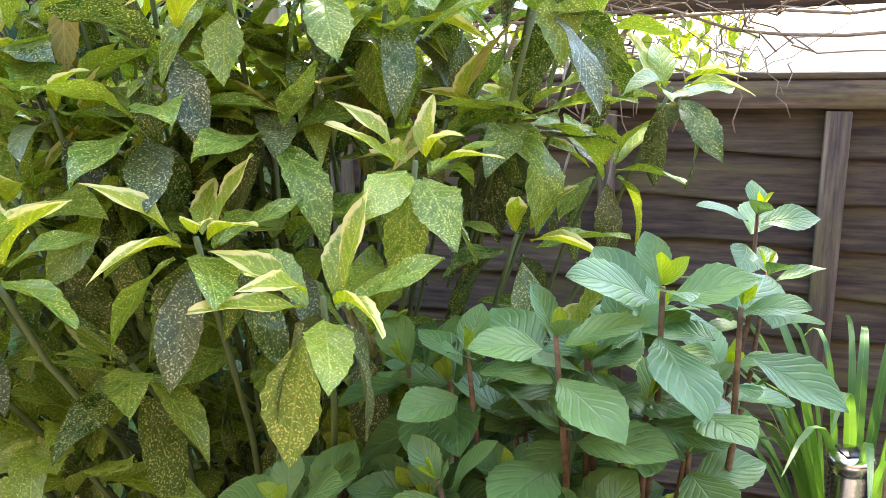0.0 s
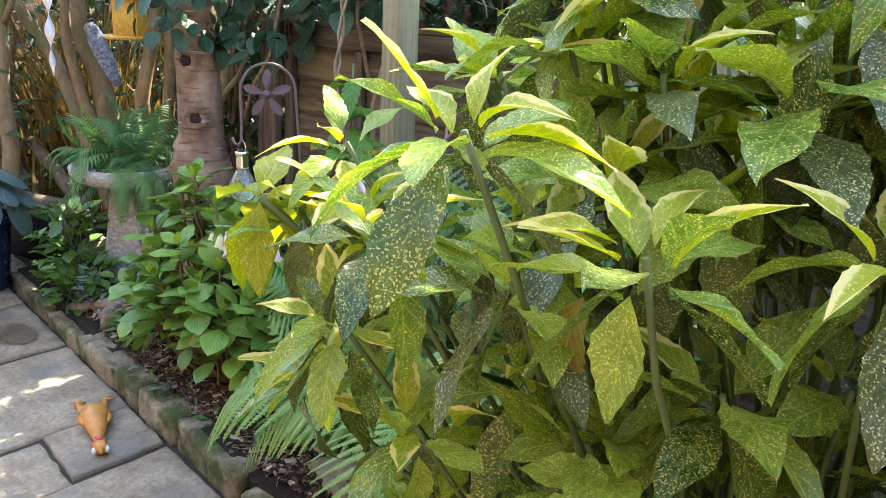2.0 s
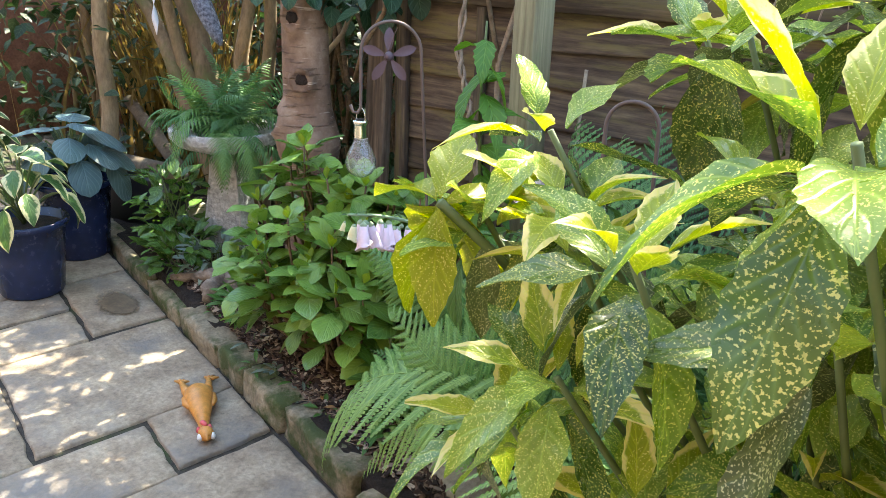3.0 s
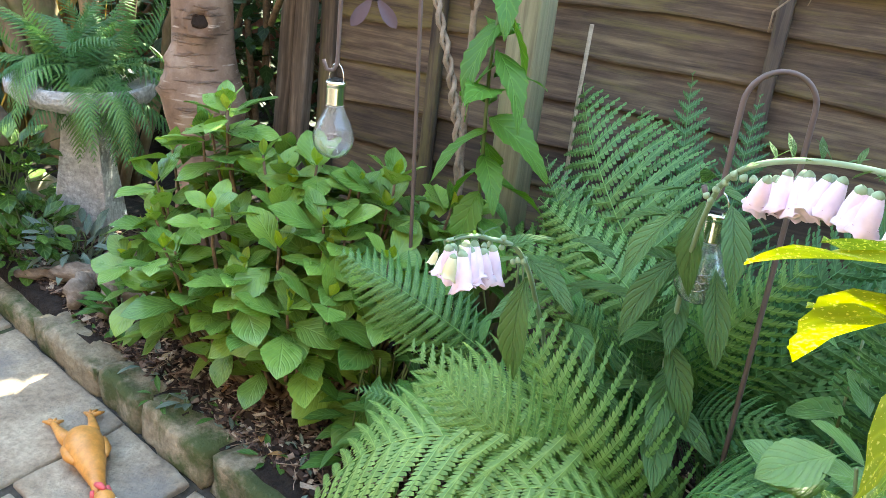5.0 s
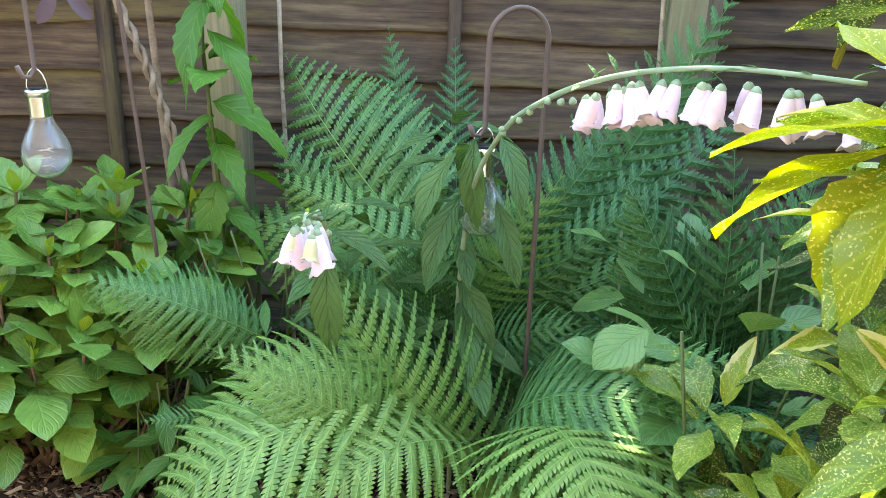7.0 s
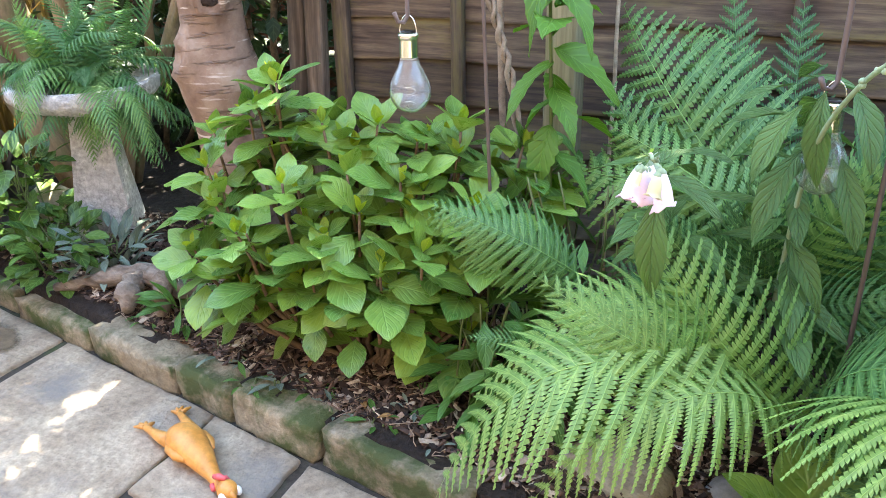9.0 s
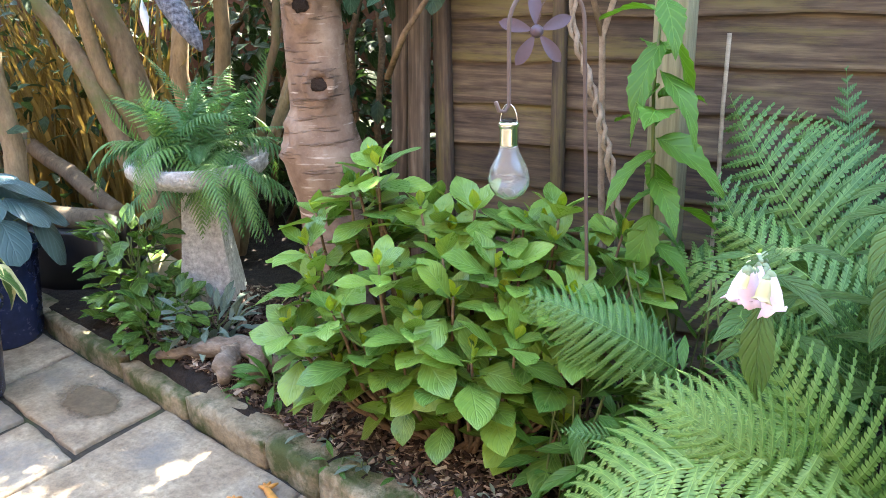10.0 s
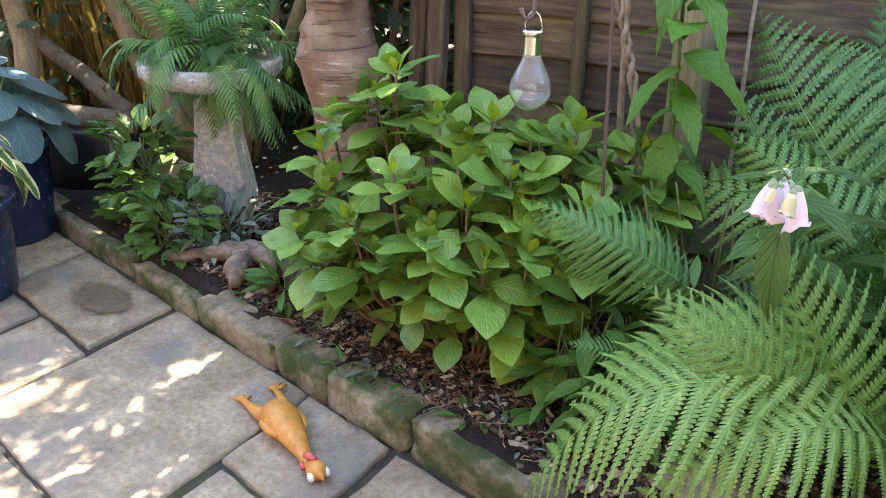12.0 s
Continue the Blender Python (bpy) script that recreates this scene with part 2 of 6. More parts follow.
HOSTA_VAR = leaf_mat("hosta_variegated", (0.09, 0.19, 0.05), (0.05, 0.13, 0.035), 0.45, 5, 1.2, 0.6, 0.2, margin=(0.72, 0.70, 0.38), margin_from=0.6)
IVY = leaf_mat("ivy_leaf", (0.045, 0.11, 0.055), (0.022, 0.065, 0.035), 0.42, 4, 0.8, 0.5, 0.15)
EVERG = leaf_mat("evergreen_leaf", (0.13, 0.24, 0.05), (0.03, 0.08, 0.02), 0.22, 4, 0.6, 0.3, 0.2)
SAGE = leaf_mat("sage_leaf", (0.20, 0.26, 0.20), (0.12, 0.18, 0.14), 0.7, 5, 0.7, 0.5, 0.1)
LOW = leaf_mat("low_leaf", (0.10, 0.24, 0.045), (0.05, 0.14, 0.03), 0.5, 5, 0.6, 0.4, 0.25)
STRAP = leaf_mat("strap_leaf", (0.16, 0.29, 0.055), (0.075, 0.18, 0.04), 0.4, 1, 0, 0.1, 0.3)
REED = leaf_mat("reed_leaf", (0.26, 0.20, 0.06), (0.12, 0.085, 0.03), 0.6, 1, 0, 0.1, 0.25, island=True)
CROWN = leaf_mat("crown_leaf", (0.12, 0.24, 0.04), (0.06, 0.15, 0.03), 0.5, 4, 0.6, 0.3, 0.35, island=True)
FAR = leaf_mat("far_leaf", (0.26, 0.33, 0.05), (0.13, 0.2, 0.03), 0.5, 4, 0.6, 0.3, 0.5, island=True)
# near-black leaf colour: the deep shade of the background is put into it
SHADED_LEAF = leaf_mat("shade_leaf", (0.035, 0.075, 0.02), (0.009, 0.026, 0.009), 0.5, 4, 0.6, 0.3, 0.2, island=True)
STEM_G = plain_mat("green_stem", (0.11, 0.15, 0.05), 0.6)
STEM_B = rough_mat("brown_stem", [(0.3, (0.10, 0.065, 0.035)), (0.7, (0.24, 0.16, 0.09))], 30, 0.85, 0.3, 0.003)
STEM_F = plain_mat("foxglove_stem", (0.27, 0.36, 0.22), 0.6)
TWIG = rough_mat("dead_twig", [(0.3, (0.22, 0.16, 0.11)), (0.7, (0.42, 0.33, 0.24))], 20, 0.85, 0.3, 0.003)
PINK = plain_mat("foxglove_bell", (0.75, 0.60, 0.71), 0.5, wear=0.14)
CREAM = plain_mat("foxglove_bud", (0.66, 0.64, 0.40), 0.5, wear=0.08)
PINK_IN = plain_mat("bell_spot", (0.24, 0.03, 0.12), 0.6)
SLAB = rough_mat("sandstone_slab", [(0.3, (0.25, 0.19, 0.13)), (0.5, (0.40, 0.315, 0.22)), (0.7, (0.53, 0.435, 0.31))], 9, 0.78, 1.0, 0.014, stain=(0.23, 0.21, 0.185), stain_scale=3.0, vary=0.12)


def silt_mat():
    """Thin silt that frays out towards its rim."""
    m = rough_mat("damp_silt", [(0.3, (0.15, 0.105, 0.06)), (0.7, (0.26, 0.195, 0.125))], 14, 0.42, 0.2, 0.003, vary=0.0)
    n, l = m.node_tree.nodes, m.node_tree.links
    co = n.new("ShaderNodeTexCoord")
    mp = n.new("ShaderNodeMapping")
    mp.inputs["Scale"].default_value = (1 / 0.17, 1 / 0.10, 0)
    l.new(co.outputs["Object"], mp.inputs[0])
    ln = n.new("ShaderNodeVectorMath")
    ln.operation = "LENGTH"
    l.new(mp.outputs[0], ln.inputs[0])
    t = node(n, "ShaderNodeTexNoise", Scale=16.0, Detail=7.0, Roughness=0.7)
    l.new(co.outputs["Object"], t.inputs["Vector"])
    edge = calc(n, l, "MULTIPLY_ADD", t.outputs[0], 0.9, calc(n, l, "SUBTRACT", 0.42, ln.outputs["Value"]))
    fac = ramp(n, l, edge, [(0.0, (0, 0, 0)), (0.30, (0.85, 0.85, 0.85))]).outputs[0]
    tr = n.new("ShaderNodeBsdfTransparent")
    mx = n.new("ShaderNodeMixShader")
    l.new(fac, mx.inputs[0])
    l.new(tr.outputs[0], mx.inputs[1])
    l.new(n["Principled BSDF"].outputs[0], mx.inputs[2])
    l.new(mx.outputs[0], n["Material Output"].inputs["Surface"])
    return m


WET = silt_mat()
GROUT = rough_mat("joint_soil", [(0.3, (0.03, 0.025, 0.02)), (0.7, (0.08, 0.066, 0.05))], 40, 0.95, 0.8, 0.01, stain=(0.05, 0.07, 0.02), stain_scale=6)
KERB = rough_mat("kerb_stone", [(0.28, (0.18, 0.145, 0.095)), (0.5, (0.34, 0.285, 0.19)), (0.72, (0.49, 0.42, 0.30))], 11, 0.92, 1.0, 0.016, stain=(0.075, 0.10, 0.032), stain_scale=7, stain_lo=0.44, stain_hi=0.58, vary=0.15)
ROCK = rough_mat("field_rock", [(0.25, (0.26, 0.23, 0.16)), (0.5, (0.38, 0.34, 0.25)), (0.75, (0.48, 0.44, 0.34))], 7, 0.85, 0.7, 0.012, stain=(0.17, 0.19, 0.09), stain_scale=5)
PEBBLE = rough_mat("grey_pebble", [(0.3, (0.13, 0.135, 0.14)), (0.7, (0.25, 0.25, 0.25))], 6, 0.6, 0.2, 0.004)
SOIL = rough_mat("dark_soil", [(0.3, (0.012, 0.008, 0.006)), (0.7, (0.042, 0.029, 0.021))], 30, 0.95, 0.9, 0.02)



def chip_mat():
    """Shredded bark: most pieces dark, some tan, a few bleached."""
    m, n, l, b = material("bark_chip")
    rnd_ = n.new("ShaderNodeNewGeometry").outputs["Random Per Island"]
    co = n.new("ShaderNodeTexCoord")
    t = node(n, "ShaderNodeTexNoise", Scale=120.0, Detail=5.0, Roughness=0.7)
    l.new(co.outputs["Object"], t.inputs["Vector"])
    col = ramp(n, l, rnd_, [(0.0, (0.018, 0.011, 0.009)), (0.45, (0.06, 0.038, 0.029)), (0.72, (0.17, 0.11, 0.082)), (0.88, (0.31, 0.235, 0.18)), (0.95, (0.56, 0.49, 0.39))]).outputs[0]
    grain = ramp(n, l, t.outputs[0], [(0.3, (0.5, 0.5, 0.5)), (0.7, (1.3, 1.3, 1.3))]).outputs[0]
    l.new(mixed(n, l, 0.8, col, grain, "MULTIPLY"), b.inputs["Base Color"])
    b.inputs["Roughness"].default_value = 0.85
    bumped(n, l, b, t.outputs[0], 0.5, 0.003)
    return m


BARK_CHIP = chip_mat()
CONCRETE = rough_mat("cast_concrete", [(0.3, (0.56, 0.56, 0.55)), (0.7, (0.78, 0.78, 0.77))], 30, 0.95, 1.0, 0.02, stain=(0.40, 0.40, 0.34), stain_scale=5, stain_lo=0.58, stain_hi=0.78, vary=0.0)
FENCE = wood_mat("fence_plank", [(0.3, (0.034, 0.025, 0.021)), (0.45, (0.080, 0.059, 0.047)), (0.58, (0.135, 0.102, 0.072)), (0.75, (0.25, 0.195, 0.12))], stain=(0.17, 0.145, 0.06), vary=0.35)
POST = wood_mat("green_treated_post", [(0.25, (0.16, 0.14, 0.08)), (0.6, (0.29, 0.26, 0.15)), (0.85, (0.36, 0.32, 0.2))], stain=(0.20, 0.22, 0.11), vary=0.1)
GREYWOOD = wood_mat("weathered_board", [(0.3, (0.045, 0.033, 0.026)), (0.55, (0.13, 0.098, 0.072)), (0.75, (0.26, 0.205, 0.155))])
LOGWOOD = rough_mat("log_bark", [(0.3, (0.09, 0.068, 0.045)), (0.7, (0.22, 0.17, 0.115))], 8, 0.9, 0.7, 0.01, stretch=(1, 1, 0.25))
ROOTWOOD = rough_mat("grey_rootwood", [(0.3, (0.10, 0.075, 0.055)), (0.5, (0.22, 0.175, 0.135)), (0.7, (0.36, 0.30, 0.24))], 22, 0.9, 1.0, 0.012, stretch=(0.6, 1.5, 1.5))
SHRUBWOOD = rough_mat("shrub_bark", [(0.3, (0.17, 0.115, 0.065)), (0.7, (0.37, 0.27, 0.16))], 10, 0.85, 0.6, 0.008, stretch=(1, 1, 0.3), stain=(0.16, 0.17, 0.06), stain_scale=5)
BLUE = plain_mat("blue_glaze", (0.018, 0.03, 0.085), 0.25, wear=0.25)
ORANGE = rough_mat("orange_rubber", [(0.3, (0.62, 0.25, 0.045)), (0.7, (0.76, 0.36, 0.09))], 14, 0.42, 0.15, 0.003, fine=30, vary=0.0)
RED = plain_mat("pink_rubber", (0.75, 0.12, 0.13), 0.5)
WHITE = plain_mat("white_plastic", (0.82, 0.82, 0.80), 0.4, wear=0.04)
CHROME = plain_mat("polished_cap", (0.80, 0.79, 0.74), 0.18, 1.0, wear=0.05)
IRON = plain_mat("rusty_hook", (0.15, 0.11, 0.10), 0.6, 0.2)
BLACK = plain_mat("black_plastic", (0.012, 0.012, 0.014), 0.35)
MAUVE = plain_mat("mauve_tin", (0.115, 0.08, 0.10), 0.5, 0.3)
YELLOW = rough_mat("yellow_stained_wood", [(0.3, (0.62, 0.36, 0.05)), (0.7, (0.78, 0.50, 0.10))], 12, 0.6, 0.2, 0.003, vary=0.05)
PEARL = plain_mat("pearly_ribbon", (0.78, 0.74, 0.78), 0.3, wear=0.05)
GREYFUR = rough_mat("grey_ornament", [(0.35, (0.05, 0.055, 0.075)), (0.65, (0.22, 0.24, 0.29))], 90, 0.9, 0.8, 0.01)
GLASS = glass_mat("clear_glass")
BRICK = rough_mat("red_boundary", [(0.3, (0.16, 0.065, 0.04)), (0.7, (0.30, 0.14, 0.085))], 8, 0.9, 0.5, 0.01)
# brick of the unseen wall that cuts low skylight, dark to limit bounce
BLOCKER = rough_mat("blocker_brick", [(0.3, (0.10, 0.07, 0.055)), (0.7, (0.17, 0.12, 0.09))], 3, 0.9, 0.3, 0.01)
CANE = wood_mat("pale_cane", [(0.25, (0.36, 0.29, 0.2)), (0.8, (0.56, 0.47, 0.35))])


def cherry_bark():
    m, n, l, b = material("cherry_bark")
    co = n.new("ShaderNodeTexCoord")
    mp = n.new("ShaderNodeMapping")
    mp.inputs["Scale"].default_value = (5, 5, 42)
    l.new(co.outputs["Object"], mp.inputs[0])
    lent = node(n, "ShaderNodeTexNoise", Scale=1.6, Detail=4.0, Roughness=0.6)
    l.new(mp.outputs[0], lent.inputs["Vector"])
    big = node(n, "ShaderNodeTexNoise", Scale=9.0, Detail=6.0, Roughness=0.65)
    l.new(co.outputs["Object"], big.inputs["Vector"])
    base = ramp(n, l, big.outputs[0], [(0.3, (0.13, 0.075, 0.05)), (0.52, (0.27, 0.175, 0.12)), (0.72, (0.42, 0.31, 0.23))]).outputs[0]
    mask = ramp(n, l, lent.outputs[0], [(0.58, (0, 0, 0)), (0.74, (0.8, 0.8, 0.8))]).outputs[0]
    col = mixed(n, l, mask, base, (0.10, 0.062, 0.045))
    pale = ramp(n, l, lent.outputs[0], [(0.30, (1, 1, 1)), (0.38, (0, 0, 0))]).outputs[0]
    col = mixed(n, l, pale, col, (0.56, 0.46, 0.38))
    l.new(col, b.inputs["Base Color"])
    b.inputs["Roughness"].default_value = 0.75
    bumped(n, l, b, calc(n, l, "MULTIPLY_ADD", mask, 0.8, big.outputs[0]), 1.0, 0.010)
    return m


CHERRY = cherry_bark()
KNOT = rough_mat("knot_wood", [(0.3, (0.02, 0.012, 0.009)), (0.7, (0.09, 0.055, 0.04))], 60, 0.9, 0.9, 0.006)

# ---- mesh helpers ----
R = random.Random(7)


def mesh_of(name, verts, faces, mat, uvs=None, smooth=True):
    me = bpy.data.meshes.new(name)
    me.from_pydata([tuple(v) for v in verts], [], faces)
    for m in (mat if isinstance(mat, (list, tuple)) else [mat]):
        me.materials.append(m)
    if uvs is not None:
        layer = me.uv_layers.new(name="UVMap")
        for lp in me.loops:
            layer.data[lp.index].uv = uvs[lp.vertex_index]
    if smooth:
        me.polygons.foreach_set("use_smooth", [True] * len(me.polygons))
    me.update()
    return me


def thing(name, label, category, at=(0, 0, 0), group="", kind=""):
    e = new(name)
    e.location = at
    e.empty_display_size = 0.05
    return tagged(e, label, category, group, kind)


def child(name, me, parent, m=None, label=""):
    ob = new(name, me)
    ob.parent = parent
    if m is not None:
        ob.matrix_basis = m
    if label:
        ob["label"] = label
    return ob


def part(name, bm, mat, parent, label="", m=None, smooth=True):
    me = bpy.data.meshes.new(name)
    bm.to_mesh(me)
    bm.free()
    me.materials.append(mat)
    if smooth:
        me.polygons.foreach_set("use_smooth", [True] * len(me.polygons))
    return child(name, me, parent, m, label)


def box(sx, sy, sz, bevel=0.004, at=(0, 0, 0), seg=1):
    bm = bmesh.new()
    bmesh.ops.create_cube(bm, size=1.0, matrix=Matrix.Translation(at) @ Matrix.Diagonal((sx, sy, sz, 1)))
    if bevel:
        bmesh.ops.bevel(bm, geom=bm.edges[:], offset=bevel, segments=seg, affect="EDGES", profile=0.6)
    return bm


def frames_along(pts):
    pts = [Vector(p) for p in pts]
    out, prev = [], None
    for i, p in enumerate(pts):
        t = (pts[min(i + 1, len(pts) - 1)] - pts[max(i - 1, 0)]).normalized()
        if prev is None:
            s = t.orthogonal().normalized()
        else:
            s = (prev - t * prev.dot(t)).normalized()
        prev = s
        out.append((p, t, s, t.cross(s)))
    return out


def tube_data(pts, radii, sides=6, base=0):
    v, f = [], []
    fr = frames_along(pts)
    for (p, t, s, u), r in zip(fr, radii):
        for k in range(sides):
            a = 2 * math.pi * k / sides
            v.append(p + (s * math.cos(a) + u * math.sin(a)) * r)
    for i in range(len(fr) - 1):
        for k in range(sides):
            k2 = (k + 1) % sides
            f.append((base + i * sides + k, base + i * sides + k2, base + (i + 1) * sides + k2, base + (i + 1) * sides + k))
    f.append(tuple(base + k for k in reversed(range(sides))))
    f.append(tuple(base + (len(fr) - 1) * sides + k for k in range(sides)))
    return v, f


def tubes(name, runs, mat):
    v, f = [], []
    for pts, radii, sides in runs:
        a, b = tube_data(pts, radii, sides, len(v))
        v += a
        f += b
    return mesh_of(name, v, f, mat)


def bend(a, b, sag=(0, 0, 0), n=8):
    a, b, s = Vector(a), Vector(b), Vector(sag)
    return [a.lerp(b, i / n) + s * (4 * (i / n) * (1 - i / n)) for i in range(n + 1)]


def wander(a, b, amp, n, rnd, sag=(0, 0, 0)):
    pts = bend(a, b, sag, n)
    return [p + Vector((rnd.uniform(-amp, amp), rnd.uniform(-amp, amp), rnd.uniform(-amp, amp))) * (0 if i in (0, n) else 1) for i, p in enumerate(pts)]


def lathe(name, prof, mat, sides=24, wob=0.0, seed=0):
    v, f = [], []
    rnd = random.Random(seed)
    for r, z in prof:
        for k in range(sides):
            a = 2 * math.pi * k / sides
            rr = r * (1 + rnd.uniform(-wob, wob))
            v.append((rr * math.cos(a), rr * math.sin(a), z))
    for i in range(len(prof) - 1):
        for k in range(sides):
            k2 = (k + 1) % sides
            f.append((i * sides + k, i * sides + k2, (i + 1) * sides + k2, (i + 1) * sides + k))
    return mesh_of(name, v, f, mat)


def leaf_data(L, W, wide=0.45, sharp=1.0, fold=0.25, droop=0.15, teeth=0, tooth=0.06, wave=0.0, curl=0.0, twist=0.0, n=10, seed=0):
    """A leaf along +y with its upper face to +z; droop: how far the tip sinks; curl: how the sides roll down."""
    rnd = random.Random(seed)
    v, uv, f = [], [], []
    cols = (-1.0, -0.55, 0.0, 0.55, 1.0)
    ph = rnd.uniform(0, 6.28)
    for i in range(n + 1):
        t = i / n
        e = math.log(0.5) / math.log(wide)
        w = W / 2 * max(0.0, math.sin(math.pi * t ** e)) ** sharp
        if i in (0, n):
            w = W * 0.012
        y, z0 = L * t * (1 - 0.10 * droop * t), -droop * L * t * t
        for c in cols:
            ww = w
            if teeth and abs(c) == 1 and i % 2 == 1 and t > 0.25:
                ww = w * (1 + tooth * 2)
            x = c * ww
            z = z0 + fold * abs(x) - curl * x * x / max(W, 1e-4) + wave * W * math.sin(ph + t * 9 + c * 2) * abs(c)
            if twist:
                ca, sa = math.cos(twist * t), math.sin(twist * t)
                x, z = x * ca - (z - z0) * sa, z0 + x * sa + (z - z0) * ca
            v.append((x, y, z))
            uv.append((c * 0.5 + 0.5, t))
    for i in range(n):
        for k in range(4):
            a = i * 5 + k
            f.append((a, a + 1, a + 6, a + 5))
    return v, f, uv


def leaf_mesh(name, mat, **kw):
    v, f, uv = leaf_data(**kw)
    return mesh_of(name, v, f, mat, uv)


def aim(base, tip, up=(0, 0, 1), scale=1.0):
    """A pose whose +y runs from base to tip, with +z near up."""
    b, y = Vector(base), (Vector(tip) - Vector(base)).normalized()
    x = y.cross(Vector(up))
    x = Vector((1, 0, 0)) if x.length < 1e-4 else x.normalized()
    z = x.cross(y)
    m = Matrix((x, y, z)).transposed().to_4x4()
    return Matrix.Translation(b) @ m @ Matrix.Diagonal((scale, scale, scale, 1))


def turned(base, az, elev, roll=0.0, scale=1.0):
    return Matrix.Translation(base) @ Euler((0, 0, radians(az - 90))).to_matrix().to_4x4() @ Euler((radians(elev), 0, 0)).to_matrix().to_4x4() @ Euler((0, radians(roll), 0)).to_matrix().to_4x4() @ Matrix.Diagonal((scale, scale, scale, 1))


# foliage is left out to let sun flecks fall at these x, y, radius
CROWN_GAPS = ((-3.73, 1.67, 0.13), (-3.95, 1.80, 0.17), (-4.2, 1.92, 0.17), (-4.08, 2.03, 0.16), (-3.27, 1.44, 0.07), (-3.53, 1.10, 0.11), (-3.08, 1.05, 0.11), (-3.0, 0.93, 0.08), (-3.62, 1.86, 0.08), (-3.45, 1.62, 0.05), (-2.72, 1.12, 0.06), (-0.37, -0.02, 0.12))


def in_gap(p):
    """Whether a leaf at p would close one of the gaps through which the sun reaches the ground."""
    g = p - sd * (p.z / sd.z)
    return any((g.x - x) ** 2 + (g.y - y) ** 2 < (0.75 * r + 0.045) ** 2 for x, y, r in CROWN_GAPS)


def many_leaves(name, mat, spots, L, W, rnd, droop=0.2, fold=0.2, tilt=(-60, 20), at=None):
    """One joined mesh of small leaves round the given places."""
    base_v, base_f, base_uv = leaf_data(L, W, 0.42, 0.9, fold, droop, n=3)
    v, f, uv = [], [], []
    for p in spots:
        if at is not None and in_gap(Vector(at) + p):
            continue
        m = turned(p, rnd.uniform(0, 360), rnd.uniform(*tilt), rnd.uniform(-30, 30), rnd.uniform(0.6, 1.25))
        o = len(v)
        v += [m @ Vector(q) for q in base_v]
        f += [tuple(i + o for i in q) for q in base_f]
        uv += base_uv
    return mesh_of(name, v, f, mat, uv)


# ---- ground: patio, bed, far lawn ----
KX, KY, KS = -2.93, 1.545, -0.205         # the kerb's foot passes here, with this slope


def kerb_y(x):
    return KY + KS * (x - KX)


def bed_edge(x):
    """Front edge of the planting bed."""
    return kerb_y(x) if x < -2.15 else kerb_y(-2.15) - 0.12 * (x + 2.15)


def soil_z(x, y):
    d = min(1.0, max(0.0, (y - bed_edge(x) - 0.06) / 0.35))
    mound = 0.06 * math.exp(-((x + 3.75) ** 2 + (y - 2.05) ** 2) / 0.15)
    return 0.062 + 0.026 * min(1.0, max(0.0, (x + 3.6) / 1.0)) + 0.03 * d + mound + 0.025 * noise.noise((x * 4, y * 4, 0)) + 0.012 * noise.noise((x * 13, y * 13, 3))


bm = bmesh.new()
bmesh.ops.create_grid(bm, x_segments=2, y_segments=2, size=300)
ground = part("ground", bm, GROUT, None, smooth=False)
ground.location = (0, 0, -0.014)
tagged(ground, "bare dark earth under the paving and beyond the garden", "ground", kind="structure")

v, f = [], []
NX, NY = 120, 46
for j in range(NY + 1):
    for i in range(NX + 1):
        x = -6.3 + 8.6 * i / NX
        y0 = bed_edge(x) + 0.045
        y = y0 + (4.2 - y0) * (j / NY) ** 1.5
        v.append((x, y, soil_z(x, y) if j else -0.02))
for j in range(NY):
    for i in range(NX):
        a = j * (NX + 1) + i
        f.append((a, a + 1, a + NX + 2, a + NX + 1))
bed = new("planting_bed", mesh_of("planting_bed", v, f, SOIL))
tagged(bed, "dark crumbly soil of the planting bed behind the stone edging", "flower bed", kind="structure")

# ---- fence ----
FY = 2.37
fence = thing("fence", "weathered brown overlap fence panels with dark plank edges", "fence", kind="structure")


def plank_mesh(L, seed, h=0.150):
    rnd = random.Random(seed)
    v, f = [], []
    n = 26
    p1, p2 = rnd.uniform(0, 9), rnd.uniform(0, 9)
    for i in range(n + 1):
        x = -L / 2 + L * i / n
        low = -h / 2 + 0.008 * math.sin(x * 3.1 + p1) + 0.005 * math.sin(x * 9 + p2) + rnd.uniform(-0.0015, 0.0015)
        top = h / 2
        for y, z in ((-0.011, low), (-0.013, low + 0.006), (-0.001, top), (0.004, top), (0.002, low)):
            v.append((x, y, z))
    for i in range(n):
        for k in range(5):
            k2 = (k + 1) % 5
            f.append((i * 5 + k, (i + 1) * 5 + k, (i + 1) * 5 + k2, i * 5 + k2))
    f.append((0, 1, 2, 3, 4))
    f.append(tuple(n * 5 + k for k in (4, 3, 2, 1, 0)))
    return mesh_of("plank", v, f, FENCE, smooth=False)


